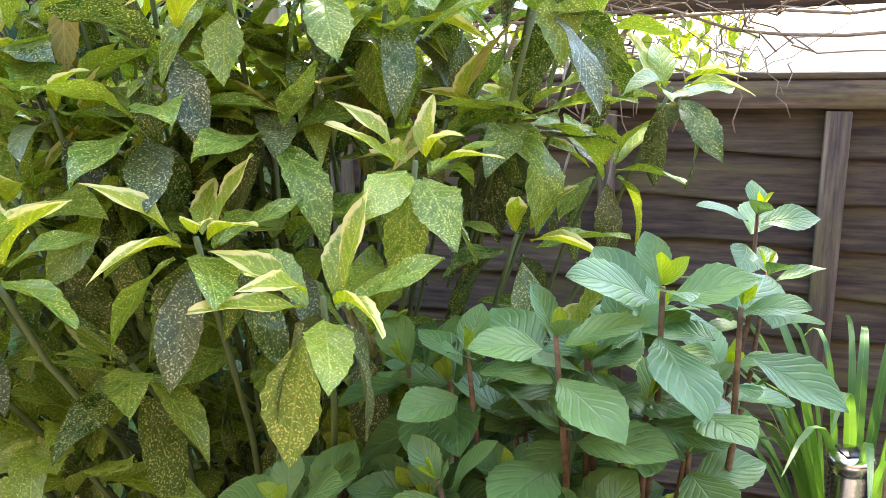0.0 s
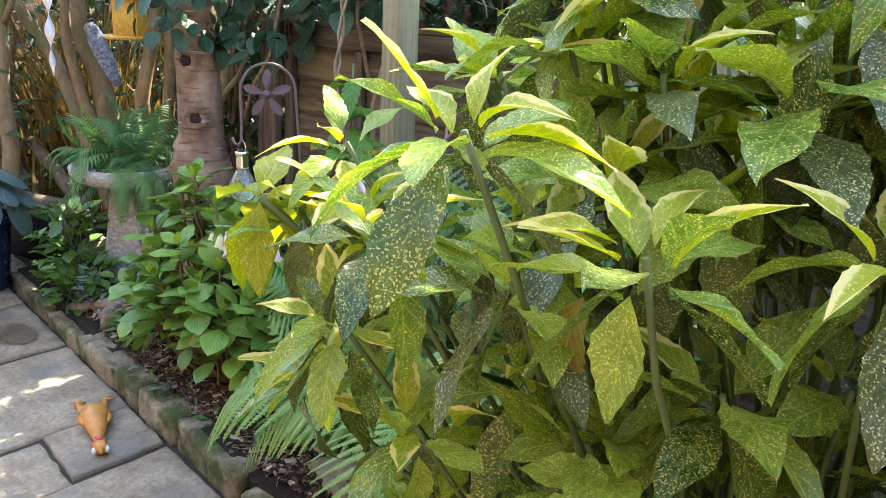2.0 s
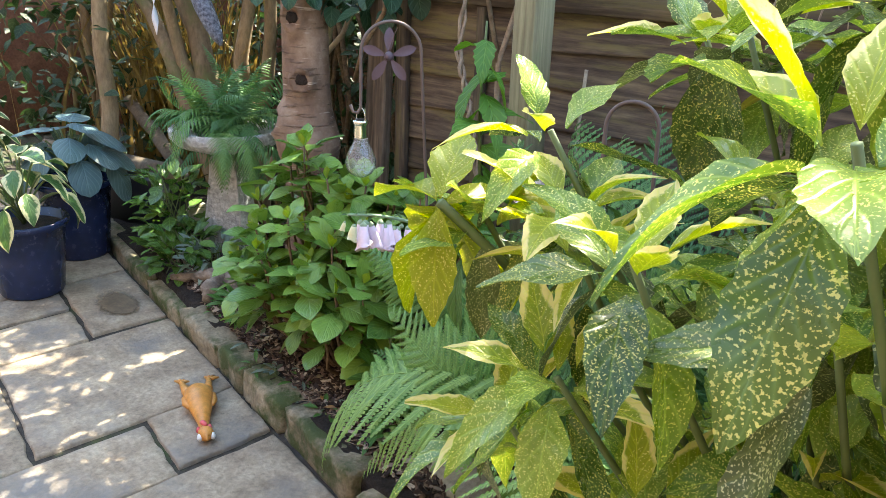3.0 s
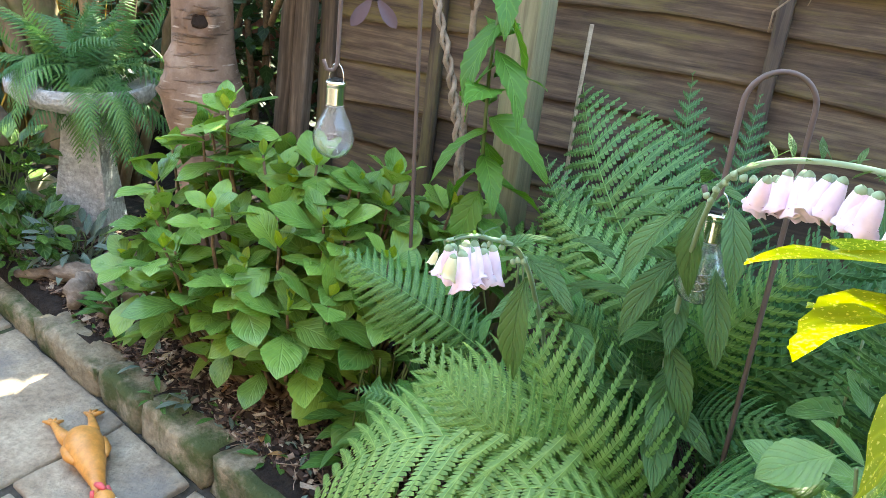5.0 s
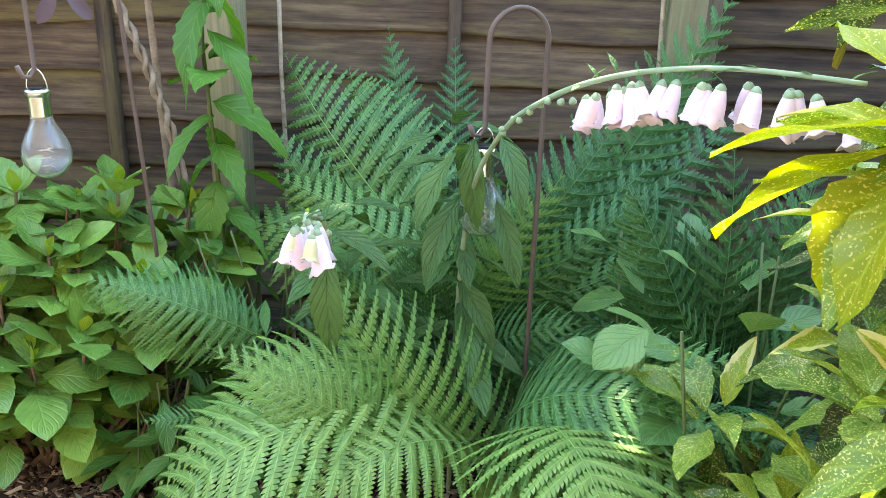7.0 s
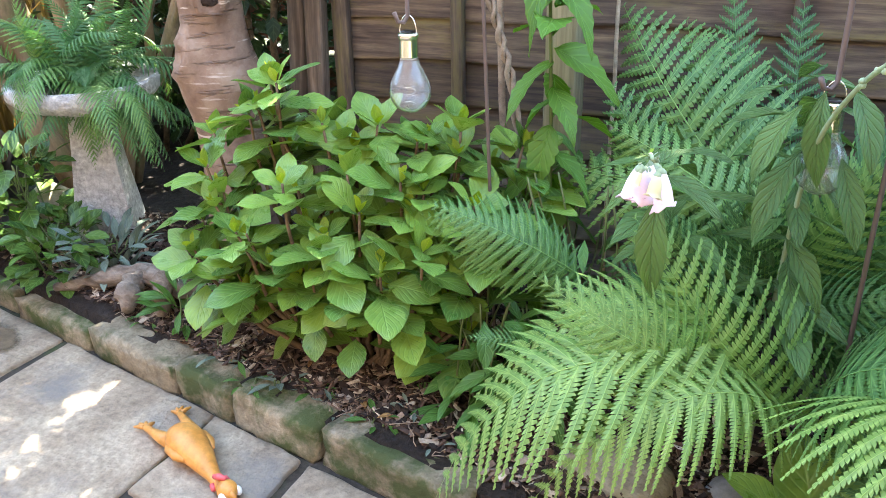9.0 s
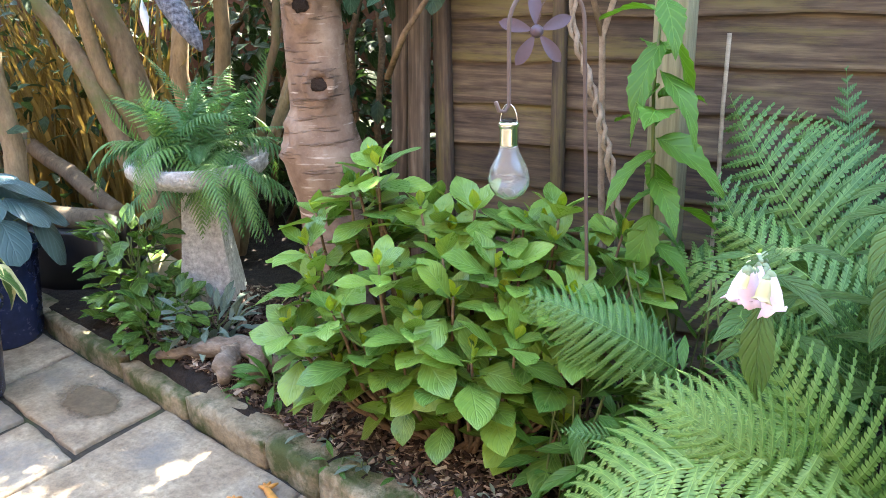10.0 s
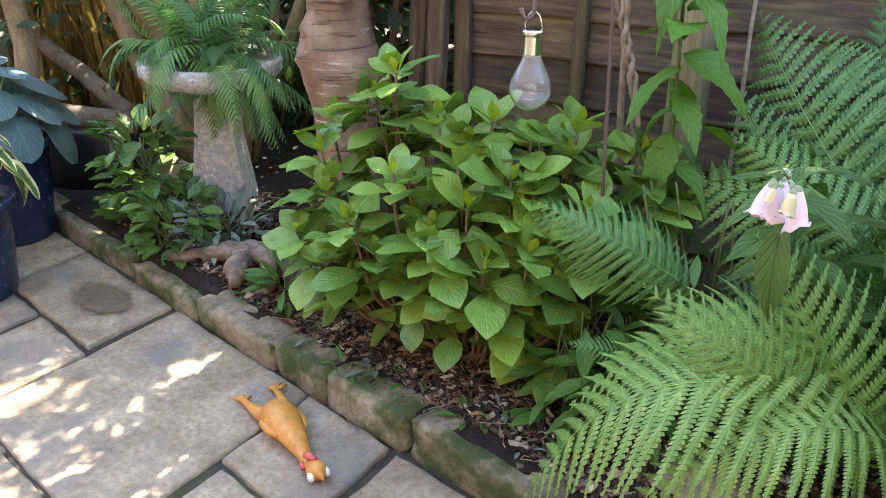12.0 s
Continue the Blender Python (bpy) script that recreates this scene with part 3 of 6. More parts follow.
PLANKS = [plank_mesh(1.84, s) for s in range(5)]
for px in (-2.05, -0.17, 1.71):
    for r in range(10):
        z = 1.195 - 0.123 * r
        child("plank", PLANKS[(r * 3 + int(px * 10)) % 5], fence, pose(px, FY + R.uniform(-0.002, 0.002), z, -2.5, R.uniform(-0.25, 0.25), 0))
    part("top_rail", box(1.86, 0.035, 0.072, 0.004), FENCE, fence, m=pose(px, FY - 0.026, 1.276))
    part("capping", box(1.88, 0.07, 0.018, 0.004), FENCE, fence, m=pose(px, FY - 0.012, 1.322))
for bx, w in ((-2.945, 0.05), (-2.575, 0.035), (-1.705, 0.032), (-0.31, 0.045), (0.254, 0.06), (1.2, 0.05), (-1.11, 0.075), (0.77, 0.075)):
    part("batten", box(1.18, 0.03, w, 0.003), FENCE, fence, m=pose(bx, FY - 0.03, 0.645, 0, 90, 0))
# old boards at the end of the run
end_post = thing("gate_post", "two leaning weathered grey-brown boards at the fence end", "post", (-3.03, 2.33, 0.05))
part("board", box(1.55, 0.045, 0.055, 0.004), GREYWOOD, end_post, m=pose(0.02, -0.03, 0.74, 0, 92.5, 0))
part("board", box(1.55, 0.03, 0.055, 0.004), GREYWOOD, end_post, m=pose(-0.065, 0.0, 0.74, 0, 93.0, 4))
# green posts of the arch
for px, py, top in ((-2.205, 2.12, 1.75), (-1.20, 2.16, 1.75)):
    p = thing("arch_post", "pale green pressure-treated square timber post by the fence", "post", (px, py, 0.05), "arch posts")
    part("shaft", box(top, 0.095, 0.075, 0.004), POST, p, m=pose(0, 0, top / 2, 0, 90, 0))
rail = thing("arch_rail", "dark weathered timber rail above the fence, wrapped in twigs", "beam", (-0.2, 2.42, 1.52))
part("beam", box(2.3, 0.04, 0.075, 0.004), FENCE, rail, m=pose(0.1, 0, 0, 0, -1.0, 0))
part("upright", box(0.5, 0.04, 0.05, 0.004), FENCE, rail, m=pose(-0.95, 0.0, -0.05, 0, 90, 0))
part("upright", box(0.5, 0.04, 0.05, 0.004), FENCE, rail, m=pose(1.1, 0.0, -0.05, 0, 90, 0))
# far boundary behind the shrubs; unseen walls added behind and right to cut skylight
sky_blocker = part("wall_house", box(16, 0.3, 5.0, 0.01), BLOCKER, None, m=pose(-1.5, -2.7, 2.5))
tagged(sky_blocker, "unseen dark brick wall added behind the walker to cut low skylight", "wall", kind="structure")
side = part("wall_right", box(6.0, 0.2, 2.0, 0.01), BRICK, None, m=pose(3.2, 0.4, 1.0, 0, 0, 90))
tagged(side, "unseen brick wall added on the right to cut low skylight", "wall", kind="structure")
for nm, sx, at, rz in (("wall_back", 5.2, (-5.3, 4.3, 0.9), 0), ("wall_left", 6.0, (-7.2, 1.6, 0.9), 90)):
    w = part(nm, box(sx, 0.2, 1.8, 0.01), BRICK, None, m=pose(*at, 0, 0, rz))
    tagged(w, "dim reddish-brown garden boundary wall behind the shrubs", "wall", kind="structure")

# ---- leaf shapes ----
A_SHAPE = dict(wide=0.48, sharp=0.86, teeth=1, n=14)


def laurel_leaves(mat, L, shapes):
    return [leaf_mesh("laurel_leaf", mat, L=L, W=w * (1.06 if mat is AUC_NEW else 0.92), fold=fo, droop=d, twist=tw, tooth=0.05, wave=0.08, seed=10 * k + int(L * 100), **A_SHAPE) for k, (w, fo, d, tw) in enumerate(shapes)]


AUC_MESH = {
    "old": laurel_leaves(AUC_OLD, 0.15, ((0.060, 0.25, 0.15, 0.2), (0.066, 0.12, 0.35, -0.3), (0.054, 0.35, 0.05, 0.5), (0.062, 0.2, 0.5, 0.1))),
    "grey": laurel_leaves(AUC_GREY, 0.152, ((0.058, 0.2, 0.12, -0.2), (0.064, 0.3, 0.25, 0.4), (0.054, 0.1, 0.4, -0.5))),
    "new": laurel_leaves(AUC_NEW, 0.14, ((0.058, 0.3, 0.2, 0.3), (0.064, 0.2, 0.4, -0.4), (0.050, 0.5, 0.55, 0.2), (0.056, 0.25, 0.05, -0.2))),
    "yel": laurel_leaves(AUC_YEL, 0.135, ((0.048, 0.4, 0.3, 0.4), (0.036, 0.75, 0.6, -0.5), (0.054, 0.3, 0.1, 0.2), (0.042, 0.6, 0.45, 0.8))),
    "gold": laurel_leaves(AUC_GOLD, 0.15, ((0.068, 0.3, 0.15, 0.1), (0.060, 0.35, 0.3, -0.2))),
    "sick": laurel_leaves(AUC_SICK, 0.14, ((0.052, 0.2, 0.2, 0.3),)),
}
H_SHAPE = dict(wide=0.53, sharp=0.86, teeth=1, tooth=0.03, n=18)
HYD_MESH = {
    "old": [leaf_mesh("hydrangea_leaf", HYD, L=0.125, W=w, fold=fo, droop=d, wave=0.03, seed=s, **H_SHAPE) for w, fo, d, s in ((0.074, 0.20, 0.10, 1), (0.080, 0.10, 0.2, 2), (0.068, 0.30, 0.03, 3))],
    "dark": [leaf_mesh("hydrangea_leaf", HYD_B, L=0.125, W=w, fold=fo, droop=d, wave=0.03, seed=s, **H_SHAPE) for w, fo, d, s in ((0.078, 0.22, 0.15, 4), (0.085, 0.12, 0.22, 5), (0.072, 0.3, 0.06, 6))],
    "new": [leaf_mesh("hydrangea_leaf", HYD_NEW, L=0.06, W=0.032, fold=0.5, droop=-0.1, wave=0.03, seed=7, **H_SHAPE)],
}
BROAD_MESH = [leaf_mesh("broad_leaf", HYD, L=0.17, W=w, wide=0.46, sharp=0.72, fold=fo, droop=d, wave=0.05, n=12, seed=s) for w, fo, d, s in ((0.115, 0.15, 0.25, 21), (0.10, 0.3, 0.4, 22), (0.12, 0.1, 0.1, 23))]
FOX_MESH = [leaf_mesh("foxglove_leaf", FOX_LEAF, L=0.19, W=w, wide=0.5, sharp=0.9, fold=0.3, droop=d, teeth=1, tooth=0.03, wave=0.06, n=12, seed=s) for w, d, s in ((0.065, 0.3, 1), (0.058, 0.5, 2), (0.05, 0.2, 3))]
WEED_MESH = [leaf_mesh("weed_leaf", WEED, L=0.13, W=w, wide=0.36, sharp=0.9, fold=0.22, droop=0.4, teeth=1, tooth=0.09, wave=0.06, n=14, seed=s) for w, s in ((0.062, 1), (0.05, 2))]
HOSTA_B = [leaf_mesh("hosta_leaf", HOSTA_BLUE, L=0.17, W=0.145, wide=0.45, sharp=0.5, fold=-0.15, droop=0.35, n=10, seed=s) for s in (1, 2)]
HOSTA_V = [leaf_mesh("hosta_leaf", HOSTA_VAR, L=0.15, W=0.085, wide=0.42, sharp=0.75, fold=0.25, droop=0.35, wave=0.06, n=10, seed=s) for s in (3, 4)]
IVY_MESH = [leaf_mesh("ivy_leaf", IVY, L=0.075, W=0.062, wide=0.38, sharp=0.6, fold=0.15, droop=0.2, n=6, seed=s) for s in (1, 2)]
SAGE_MESH = [leaf_mesh("sage_leaf", SAGE, L=0.065, W=0.02, wide=0.5, fold=0.3, droop=0.2, n=5, seed=s) for s in (1, 2)]
LOW_MESH = [leaf_mesh("leaf", LOW, L=0.085, W=w, wide=0.55, sharp=0.9, fold=0.25, droop=0.3, n=6, seed=s) for w, s in ((0.024, 1), (0.03, 2))]
EVER_MESH = [leaf_mesh("leaf", EVERG, L=0.062, W=0.036, wide=0.5, sharp=0.8, fold=0.2, droop=0.15, n=5, seed=s) for s in (5, 6)]


def rosette(name, parent, meshes, c, n, rnd, e0=55, e1=-25, s0=0.5, s1=1.0, az0=None, tilt=(0, 0), origin=(0, 0, 0), ring=0.012, jit=10, hang=0):
    """A whorl of leaves: small upright ones in the middle, larger hanging ones outside."""
    az = rnd.uniform(0, 360) if az0 is None else az0
    o = Vector(origin)
    for i in range(n):
        t = i / max(1, n - 1)
        az += 137.5 + rnd.uniform(-14, 14)
        el = (e0 + (e1 - e0) * t if not hang or t < 0.76 else hang - 60 * (t - 0.76)) + rnd.uniform(-jit, jit)
        a = radians(az)
        el += tilt[0] * math.cos(a) + tilt[1] * math.sin(a)
        p = Vector(c) - o + Vector((math.cos(a), math.sin(a), -1.8 * t)) * ring
        me = meshes(t, rnd) if callable(meshes) else rnd.choice(meshes)
        child(name, me, parent, turned(p, az, el, rnd.uniform(-16, 16), (s0 + (s1 - s0) * t ** 0.7) * rnd.uniform(0.88, 1.12)))


# ---- spotted laurel ----
def aucuba_pick(yellow):
    def pick(t, rnd):
        if t < 0.42:
            return rnd.choice(AUC_MESH["yel"] if rnd.random() < yellow else AUC_MESH["new"])
        if t < 0.72:
            return rnd.choice(AUC_MESH["new"] if rnd.random() < 0.55 + 0.4 * yellow else AUC_MESH["old"])
        if rnd.random() < 0.035:
            return AUC_MESH["sick"][0]
        return rnd.choice(AUC_MESH["new"] if rnd.random() < 0.10 + 0.35 * yellow else AUC_MESH["old"] + AUC_MESH["grey"])
    return pick


AUC_AT = (-0.72, 1.25, 0.07)
aucuba = thing("spotted_laurel", "large spotted laurel shrub, green leaves speckled and edged yellow", "shrub", AUC_AT)
SHOOTS = [  # place, leaves, chance of yellow, size
    ((-0.90, 0.66, 1.325), 13, 0.9, 0.95), ((-1.15, 0.77, 1.04), 14, 0.9, 0.85), ((-0.735, 0.70, 1.235), 13, 0.75, 0.9), ((-0.56, 0.82, 1.24), 14, 0.75, 0.95),
    ((-0.40, 0.80, 1.19), 13, 0.85, 0.95), ((-0.35, 0.95, 1.31), 14, 1.0, 0.8), ((-0.70, 1.03, 1.37), 12, 0.4, 1.05), ((-0.83, 0.92, 1.37), 11, 0.4, 1.0),
    ((-0.58, 1.14, 1.40), 12, 0.35, 1.05), ((-0.84, 1.02, 1.31), 11, 0.3, 0.95), ((-1.22, 0.87, 1.17), 10, 0.5, 0.9), ((-0.92, 0.79, 1.15), 11, 0.4, 0.95),
    ((-0.21, 1.50, 1.23), 10, 0.1, 1.0), ((-0.40, 1.22, 1.33), 11, 0.3, 1.0), ((-0.98, 1.18, 1.30), 10, 0.2, 1.0), ((-0.60, 0.97, 1.06), 9, 0.1, 1.0), ((-1.24, 0.82, 0.93), 12, 0.9, 0.85), ((-1.32, 0.86, 1.14), 10, 0.6, 0.8), ((-1.27, 0.90, 1.24), 8, 0.6, 0.8), ((-1.08, 0.76, 1.18), 11, 0.8, 0.85), ((-1.19, 0.86, 1.12), 10, 0.8, 0.85), ((-1.05, 0.80, 0.92), 11, 0.8, 0.9),
    ((-0.95, 0.90, 0.98), 10, 0.15, 1.0), ((-0.76, 0.82, 0.93), 9, 0.1, 1.0), ((-1.10, 0.95, 0.84), 9, 0.15, 1.0), ((-0.45, 1.0, 1.08), 9, 0.1, 1.0),
    ((-0.28, 1.15, 1.18), 9, 0.1, 1.0), ((-0.75, 1.15, 1.18), 9, 0.1, 1.0), ((-0.92, 0.92, 0.72), 9, 0.05, 1.05), ((-0.68, 0.98, 0.72), 9, 0.05, 1.05), ((-1.15, 1.10, 1.02), 9, 0.2, 1.0),
    ((-1.22, 1.02, 0.70), 9, 0.2, 0.95), ((-1.03, 0.98, 1.19), 10, 0.3, 0.95), ((-0.62, 1.30, 1.50), 10, 0.3, 1.05), ((-0.88, 1.15, 1.47), 9, 0.3, 1.0), ((-0.42, 1.38, 1.47), 9, 0.2, 1.0),
]
rnd = random.Random(11)
for i in range(62):
    x, z = rnd.uniform(-1.27, -0.10), rnd.uniform(0.42, 1.36)
    y = 0.80 + 0.28 * ((x + 0.75) / 0.55) ** 2 + 0.30 * max(0.0, z - 1.1) + rnd.uniform(0.0, 0.30)
    if x > -0.66 and z < 1.0:
        y = max(y, 1.08)
    SHOOTS.append(((x, y, z), rnd.choice((9, 10, 11)), 0.35 if z > 1.1 else 0.08, rnd.uniform(0.9, 1.1)))
for i in range(18):
    SHOOTS.append(((rnd.uniform(-1.0, -0.2), rnd.uniform(1.05, 1.5), rnd.uniform(1.28, 1.58)), 11, 0.4, rnd.uniform(0.95, 1.1)))
for x, y, z in ((-0.98, 1.0, 1.50), (-0.85, 1.0, 1.53), (-0.76, 1.05, 1.55), (-0.61, 1.0, 1.51), (-0.51, 1.05, 1.53), (-0.46, 1.15, 1.49), (-0.90, 1.0, 1.45), (-0.66, 0.95, 1.46), (-0.54, 1.1, 1.46), (-0.45, 1.15, 1.47), (-0.85, 1.0, 1.33), (-0.93, 0.95, 1.46), (-0.96, 0.95, 1.39), (-0.56, 1.0, 1.34), (-0.70, 1.1, 1.58), (-0.92, 1.12, 1.56)):
    SHOOTS.append(((x, y, z), 9, 0.55, rnd.uniform(0.85, 1.05)))
for x, y, z in ((-1.16, 1.18, 0.82), (-1.06, 1.28, 0.70), (-1.22, 1.12, 0.60), (-1.0, 1.12, 0.50), (-1.12, 1.30, 0.92), (-0.98, 1.35, 0.86), (-1.26, 1.06, 0.48)):
    SHOOTS.append(((x, y, z), 10, 0.3, rnd.uniform(0.9, 1.05)))
root = Vector((0, 0, 0))
for c, n, yel, s in SHOOTS:
    q = Vector(c) - Vector(AUC_AT)
    low = Vector((q.x * 0.25, q.y * 0.3 + 0.03, q.z * 0.28))
    stem_pts = wander(root + Vector((rnd.uniform(-.05, .05), rnd.uniform(-.05, .05), -0.02)), low, 0.008, 4, rnd) + wander(low, q - Vector((0, 0, 0.01)), 0.012, 7, rnd, (0, 0.03, -0.05))[1:]
    child("stem", tubes("laurel_stem", [(stem_pts, [0.008 - 0.0004 * k for k in range(12)], 6)], STEM_G), aucuba)
    rosette("leaf", aucuba, aucuba_pick(yel), c, n + 1, rnd, 52, -20, 0.74 * s, 0.98 * s, tilt=(rnd.uniform(-14, 14), 10 + rnd.uniform(-12, 12)), origin=AUC_AT, ring=0.024, jit=22, hang=-42)
# golden leaves of the lowest outer shoot, hanging over the path's edge
gold_at = Vector((-1.335, 0.80, 1.155))
for tip, k, s in (((-1.47, 0.835, 1.165), 1, 1.0), ((-1.445, 0.925, 1.065), 0, 1.0), ((-1.40, 0.80, 1.02), 0, 0.95), ((-1.38, 0.89, 1.225), 0, 0.95), ((-1.31, 0.76, 1.03), 1, 1.0), ((-1.26, 0.95, 1.17), 1, 0.9), ((-1.33, 0.95, 0.98), 0, 0.9)):
    d = (Vector(tip) - gold_at)
    child("leaf", AUC_MESH["gold"][k], aucuba, aim(gold_at - Vector(AUC_AT) + d * 0.05, Vector(tip) - Vector(AUC_AT), (0, 0, 1), d.length / 0.15 * s), "golden-yellow leaf with cream speckles")
child("leaf", AUC_MESH["sick"][0], aucuba, aim(Vector((-0.81, 0.74, 1.16)) - Vector(AUC_AT), Vector((-0.86, 0.77, 1.02)) - Vector(AUC_AT), (0, -1, 0.2), 1.0), "browned leaf with a dead reddish tip")
child("stem", tubes("aucuba_stem", [(wander((-0.4, -0.1, 0.75), gold_at - Vector(AUC_AT), 0.01, 6, rnd, (0, 0, -0.04)), [0.006] * 7, 6)], STEM_G), aucuba)


# ---- hydrangeas ----
def hydrangea(name, label, at, shoots, key, seed, pairs, size, fill=1, low=0.0):
    """A bush of stems, each with crossed pairs of leaves: small and upright at the tip, large and spreading below."""
    rnd = random.Random(seed)
    h = thing(name, label, "shrub", at)
    shoots = shoots + [Vector(c) + Vector((rnd.uniform(-0.09, 0.09), rnd.uniform(-0.02, 0.10), rnd.uniform(-0.13, -0.03))) for c in shoots for _ in range(fill)]
    shoots = [c for c in shoots if c[2] > low]
    for c in shoots:
        q = Vector(c) - Vector(at)
        child("stem", tubes("hydrangea_stem", [(wander(Vector((q.x * 0.15, q.y * 0.15, -0.03)), q, 0.012, 7, rnd, (q.x * 0.12, q.y * 0.12, -0.04)), [0.0075, 0.007, 0.0065, 0.006, 0.0055, 0.005, 0.004, 0.003], 6)], STEM_B), h)
        axis = Vector((q.x * 0.7 + rnd.uniform(-0.2, 0.2), q.y * 0.45 - 0.06 + rnd.uniform(-0.2, 0.2), 0.75))
        turn = axis.normalized().to_track_quat("Z", "Y").to_matrix().to_4x4()
        az = rnd.uniform(0, 360)
        big = size * rnd.uniform(0.86, 1.14)
        for i in range(pairs + rnd.choice((0, 0, 1))):
            el = (70, 46, 24, 8, -6, -18)[i] + rnd.uniform(-9, 9)
            sc = (0.80, 0.70, 1.0, 1.12, 1.05, 0.95)[i] * big
            for flip in (0, 180):
                me = HYD_MESH["new"][0] if i == 0 else rnd.choice(HYD_MESH[key])
                m = Matrix.Translation(q) @ turn @ turned((0, 0, -(0.0, 0.006, 0.022, 0.052, 0.092, 0.14)[i]), az + flip + rnd.uniform(-16, 16), el + rnd.uniform(-10, 10), rnd.uniform(-18, 18), sc * rnd.uniform(0.88, 1.12)) @ pose(0, (0.004, 0.008, 0.016, 0.022, 0.026, 0.03)[i], 0)
                child("leaf", me, h, m)
            az += 90 + rnd.uniform(-12, 12)
    return h


mid_shoots = [(-2.78, 1.75, 0.82), (-2.89, 1.78, 0.73), (-2.99, 1.72, 0.60), (-2.93, 1.66, 0.53), (-2.66, 1.74, 0.74), (-2.55, 1.80, 0.73), (-2.45, 1.80, 0.70), (-2.36, 1.84, 0.74), (-2.40, 1.72, 0.62),
              (-2.70, 1.62, 0.63), (-2.80, 1.60, 0.50), (-2.74, 1.60, 0.43), (-2.60, 1.62, 0.52), (-2.52, 1.64, 0.58), (-2.47, 1.62, 0.47), (-2.63, 1.60, 0.40), (-2.54, 1.62, 0.29), (-2.44, 1.64, 0.38),
              (-2.86, 1.62, 0.38), (-2.36, 1.62, 0.52), (-2.28, 1.72, 0.60), (-2.58, 1.70, 0.64), (-2.70, 1.85, 0.70), (-2.50, 1.92, 0.66), (-2.85, 1.88, 0.62), (-2.32, 1.92, 0.62), (-2.98, 1.62, 0.42), (-2.68, 1.68, 0.50)]
rnd = random.Random(14)
mid_shoots += [(x + rnd.uniform(-0.06, 0.06), y + rnd.uniform(-0.05, 0.08), z + rnd.uniform(-0.08, 0.03)) for x, y, z in mid_shoots[::2] if z > 0.4] + [(-2.22, 1.86, 0.70), (-2.18, 1.82, 0.60), (-2.25, 1.78, 0.52), (-3.02, 1.80, 0.66), (-2.75, 1.67, 0.31), (-2.60, 1.66, 0.27), (-2.50, 1.68, 0.25), (-2.40, 1.71, 0.29), (-2.86, 1.71, 0.33), (-2.68, 1.72, 0.35), (-2.33, 1.72, 0.38), (-2.94, 1.74, 0.36)]
hydrangea("hydrangea_bush", "leafy hydrangea bush, mid-green toothed leaves, not in flower", (-2.62, 1.82, 0.11), mid_shoots, "old", 3, 4, 0.88, 1, 0.27)
right_shoots = [(-0.17, 0.86, 1.14), (-0.07, 0.92, 1.18), (-0.27, 0.88, 1.10), (0.04, 1.42, 1.16), (-0.03, 0.95, 1.05), (-0.16, 0.88, 1.03), (-0.43, 0.86, 0.93), (-0.33, 0.86, 0.94), (-0.22, 0.86, 0.97),
                (-0.12, 0.84, 0.94), (-0.47, 0.90, 0.83), (-0.28, 0.86, 0.84), (-0.02, 0.98, 0.93), (-0.36, 0.98, 1.02), (-0.08, 1.08, 1.10), (-0.18, 1.05, 1.0), (-0.30, 0.97, 0.78), (0.02, 1.08, 0.84), (-0.10, 0.95, 0.82), (-0.60, 0.95, 0.78)]
right_shoots += [(-0.45, 0.78, 0.95), (-0.33, 0.76, 0.92), (-0.50, 0.80, 0.85), (-0.38, 0.74, 0.82), (-0.22, 0.76, 0.86), (-0.12, 0.76, 0.90), (-0.05, 0.80, 0.84), (-0.28, 0.80, 0.99), (0.02, 0.85, 0.95), (-0.18, 0.74, 0.78)]
right_shoots += [(x + rnd.uniform(-0.07, 0.09), y + rnd.uniform(0.0, 0.12), z - rnd.uniform(0.03, 0.16)) for x, y, z in right_shoots]
right_shoots = [q for q in right_shoots if q[0] < -0.02 or q[2] > 1.12]
hydrangea("hydrangea_bush", "dark green hydrangea with broad veined leaves beside the laurel", (-0.15, 1.22, 0.09), right_shoots, "dark", 5, 4, 0.72, 1)


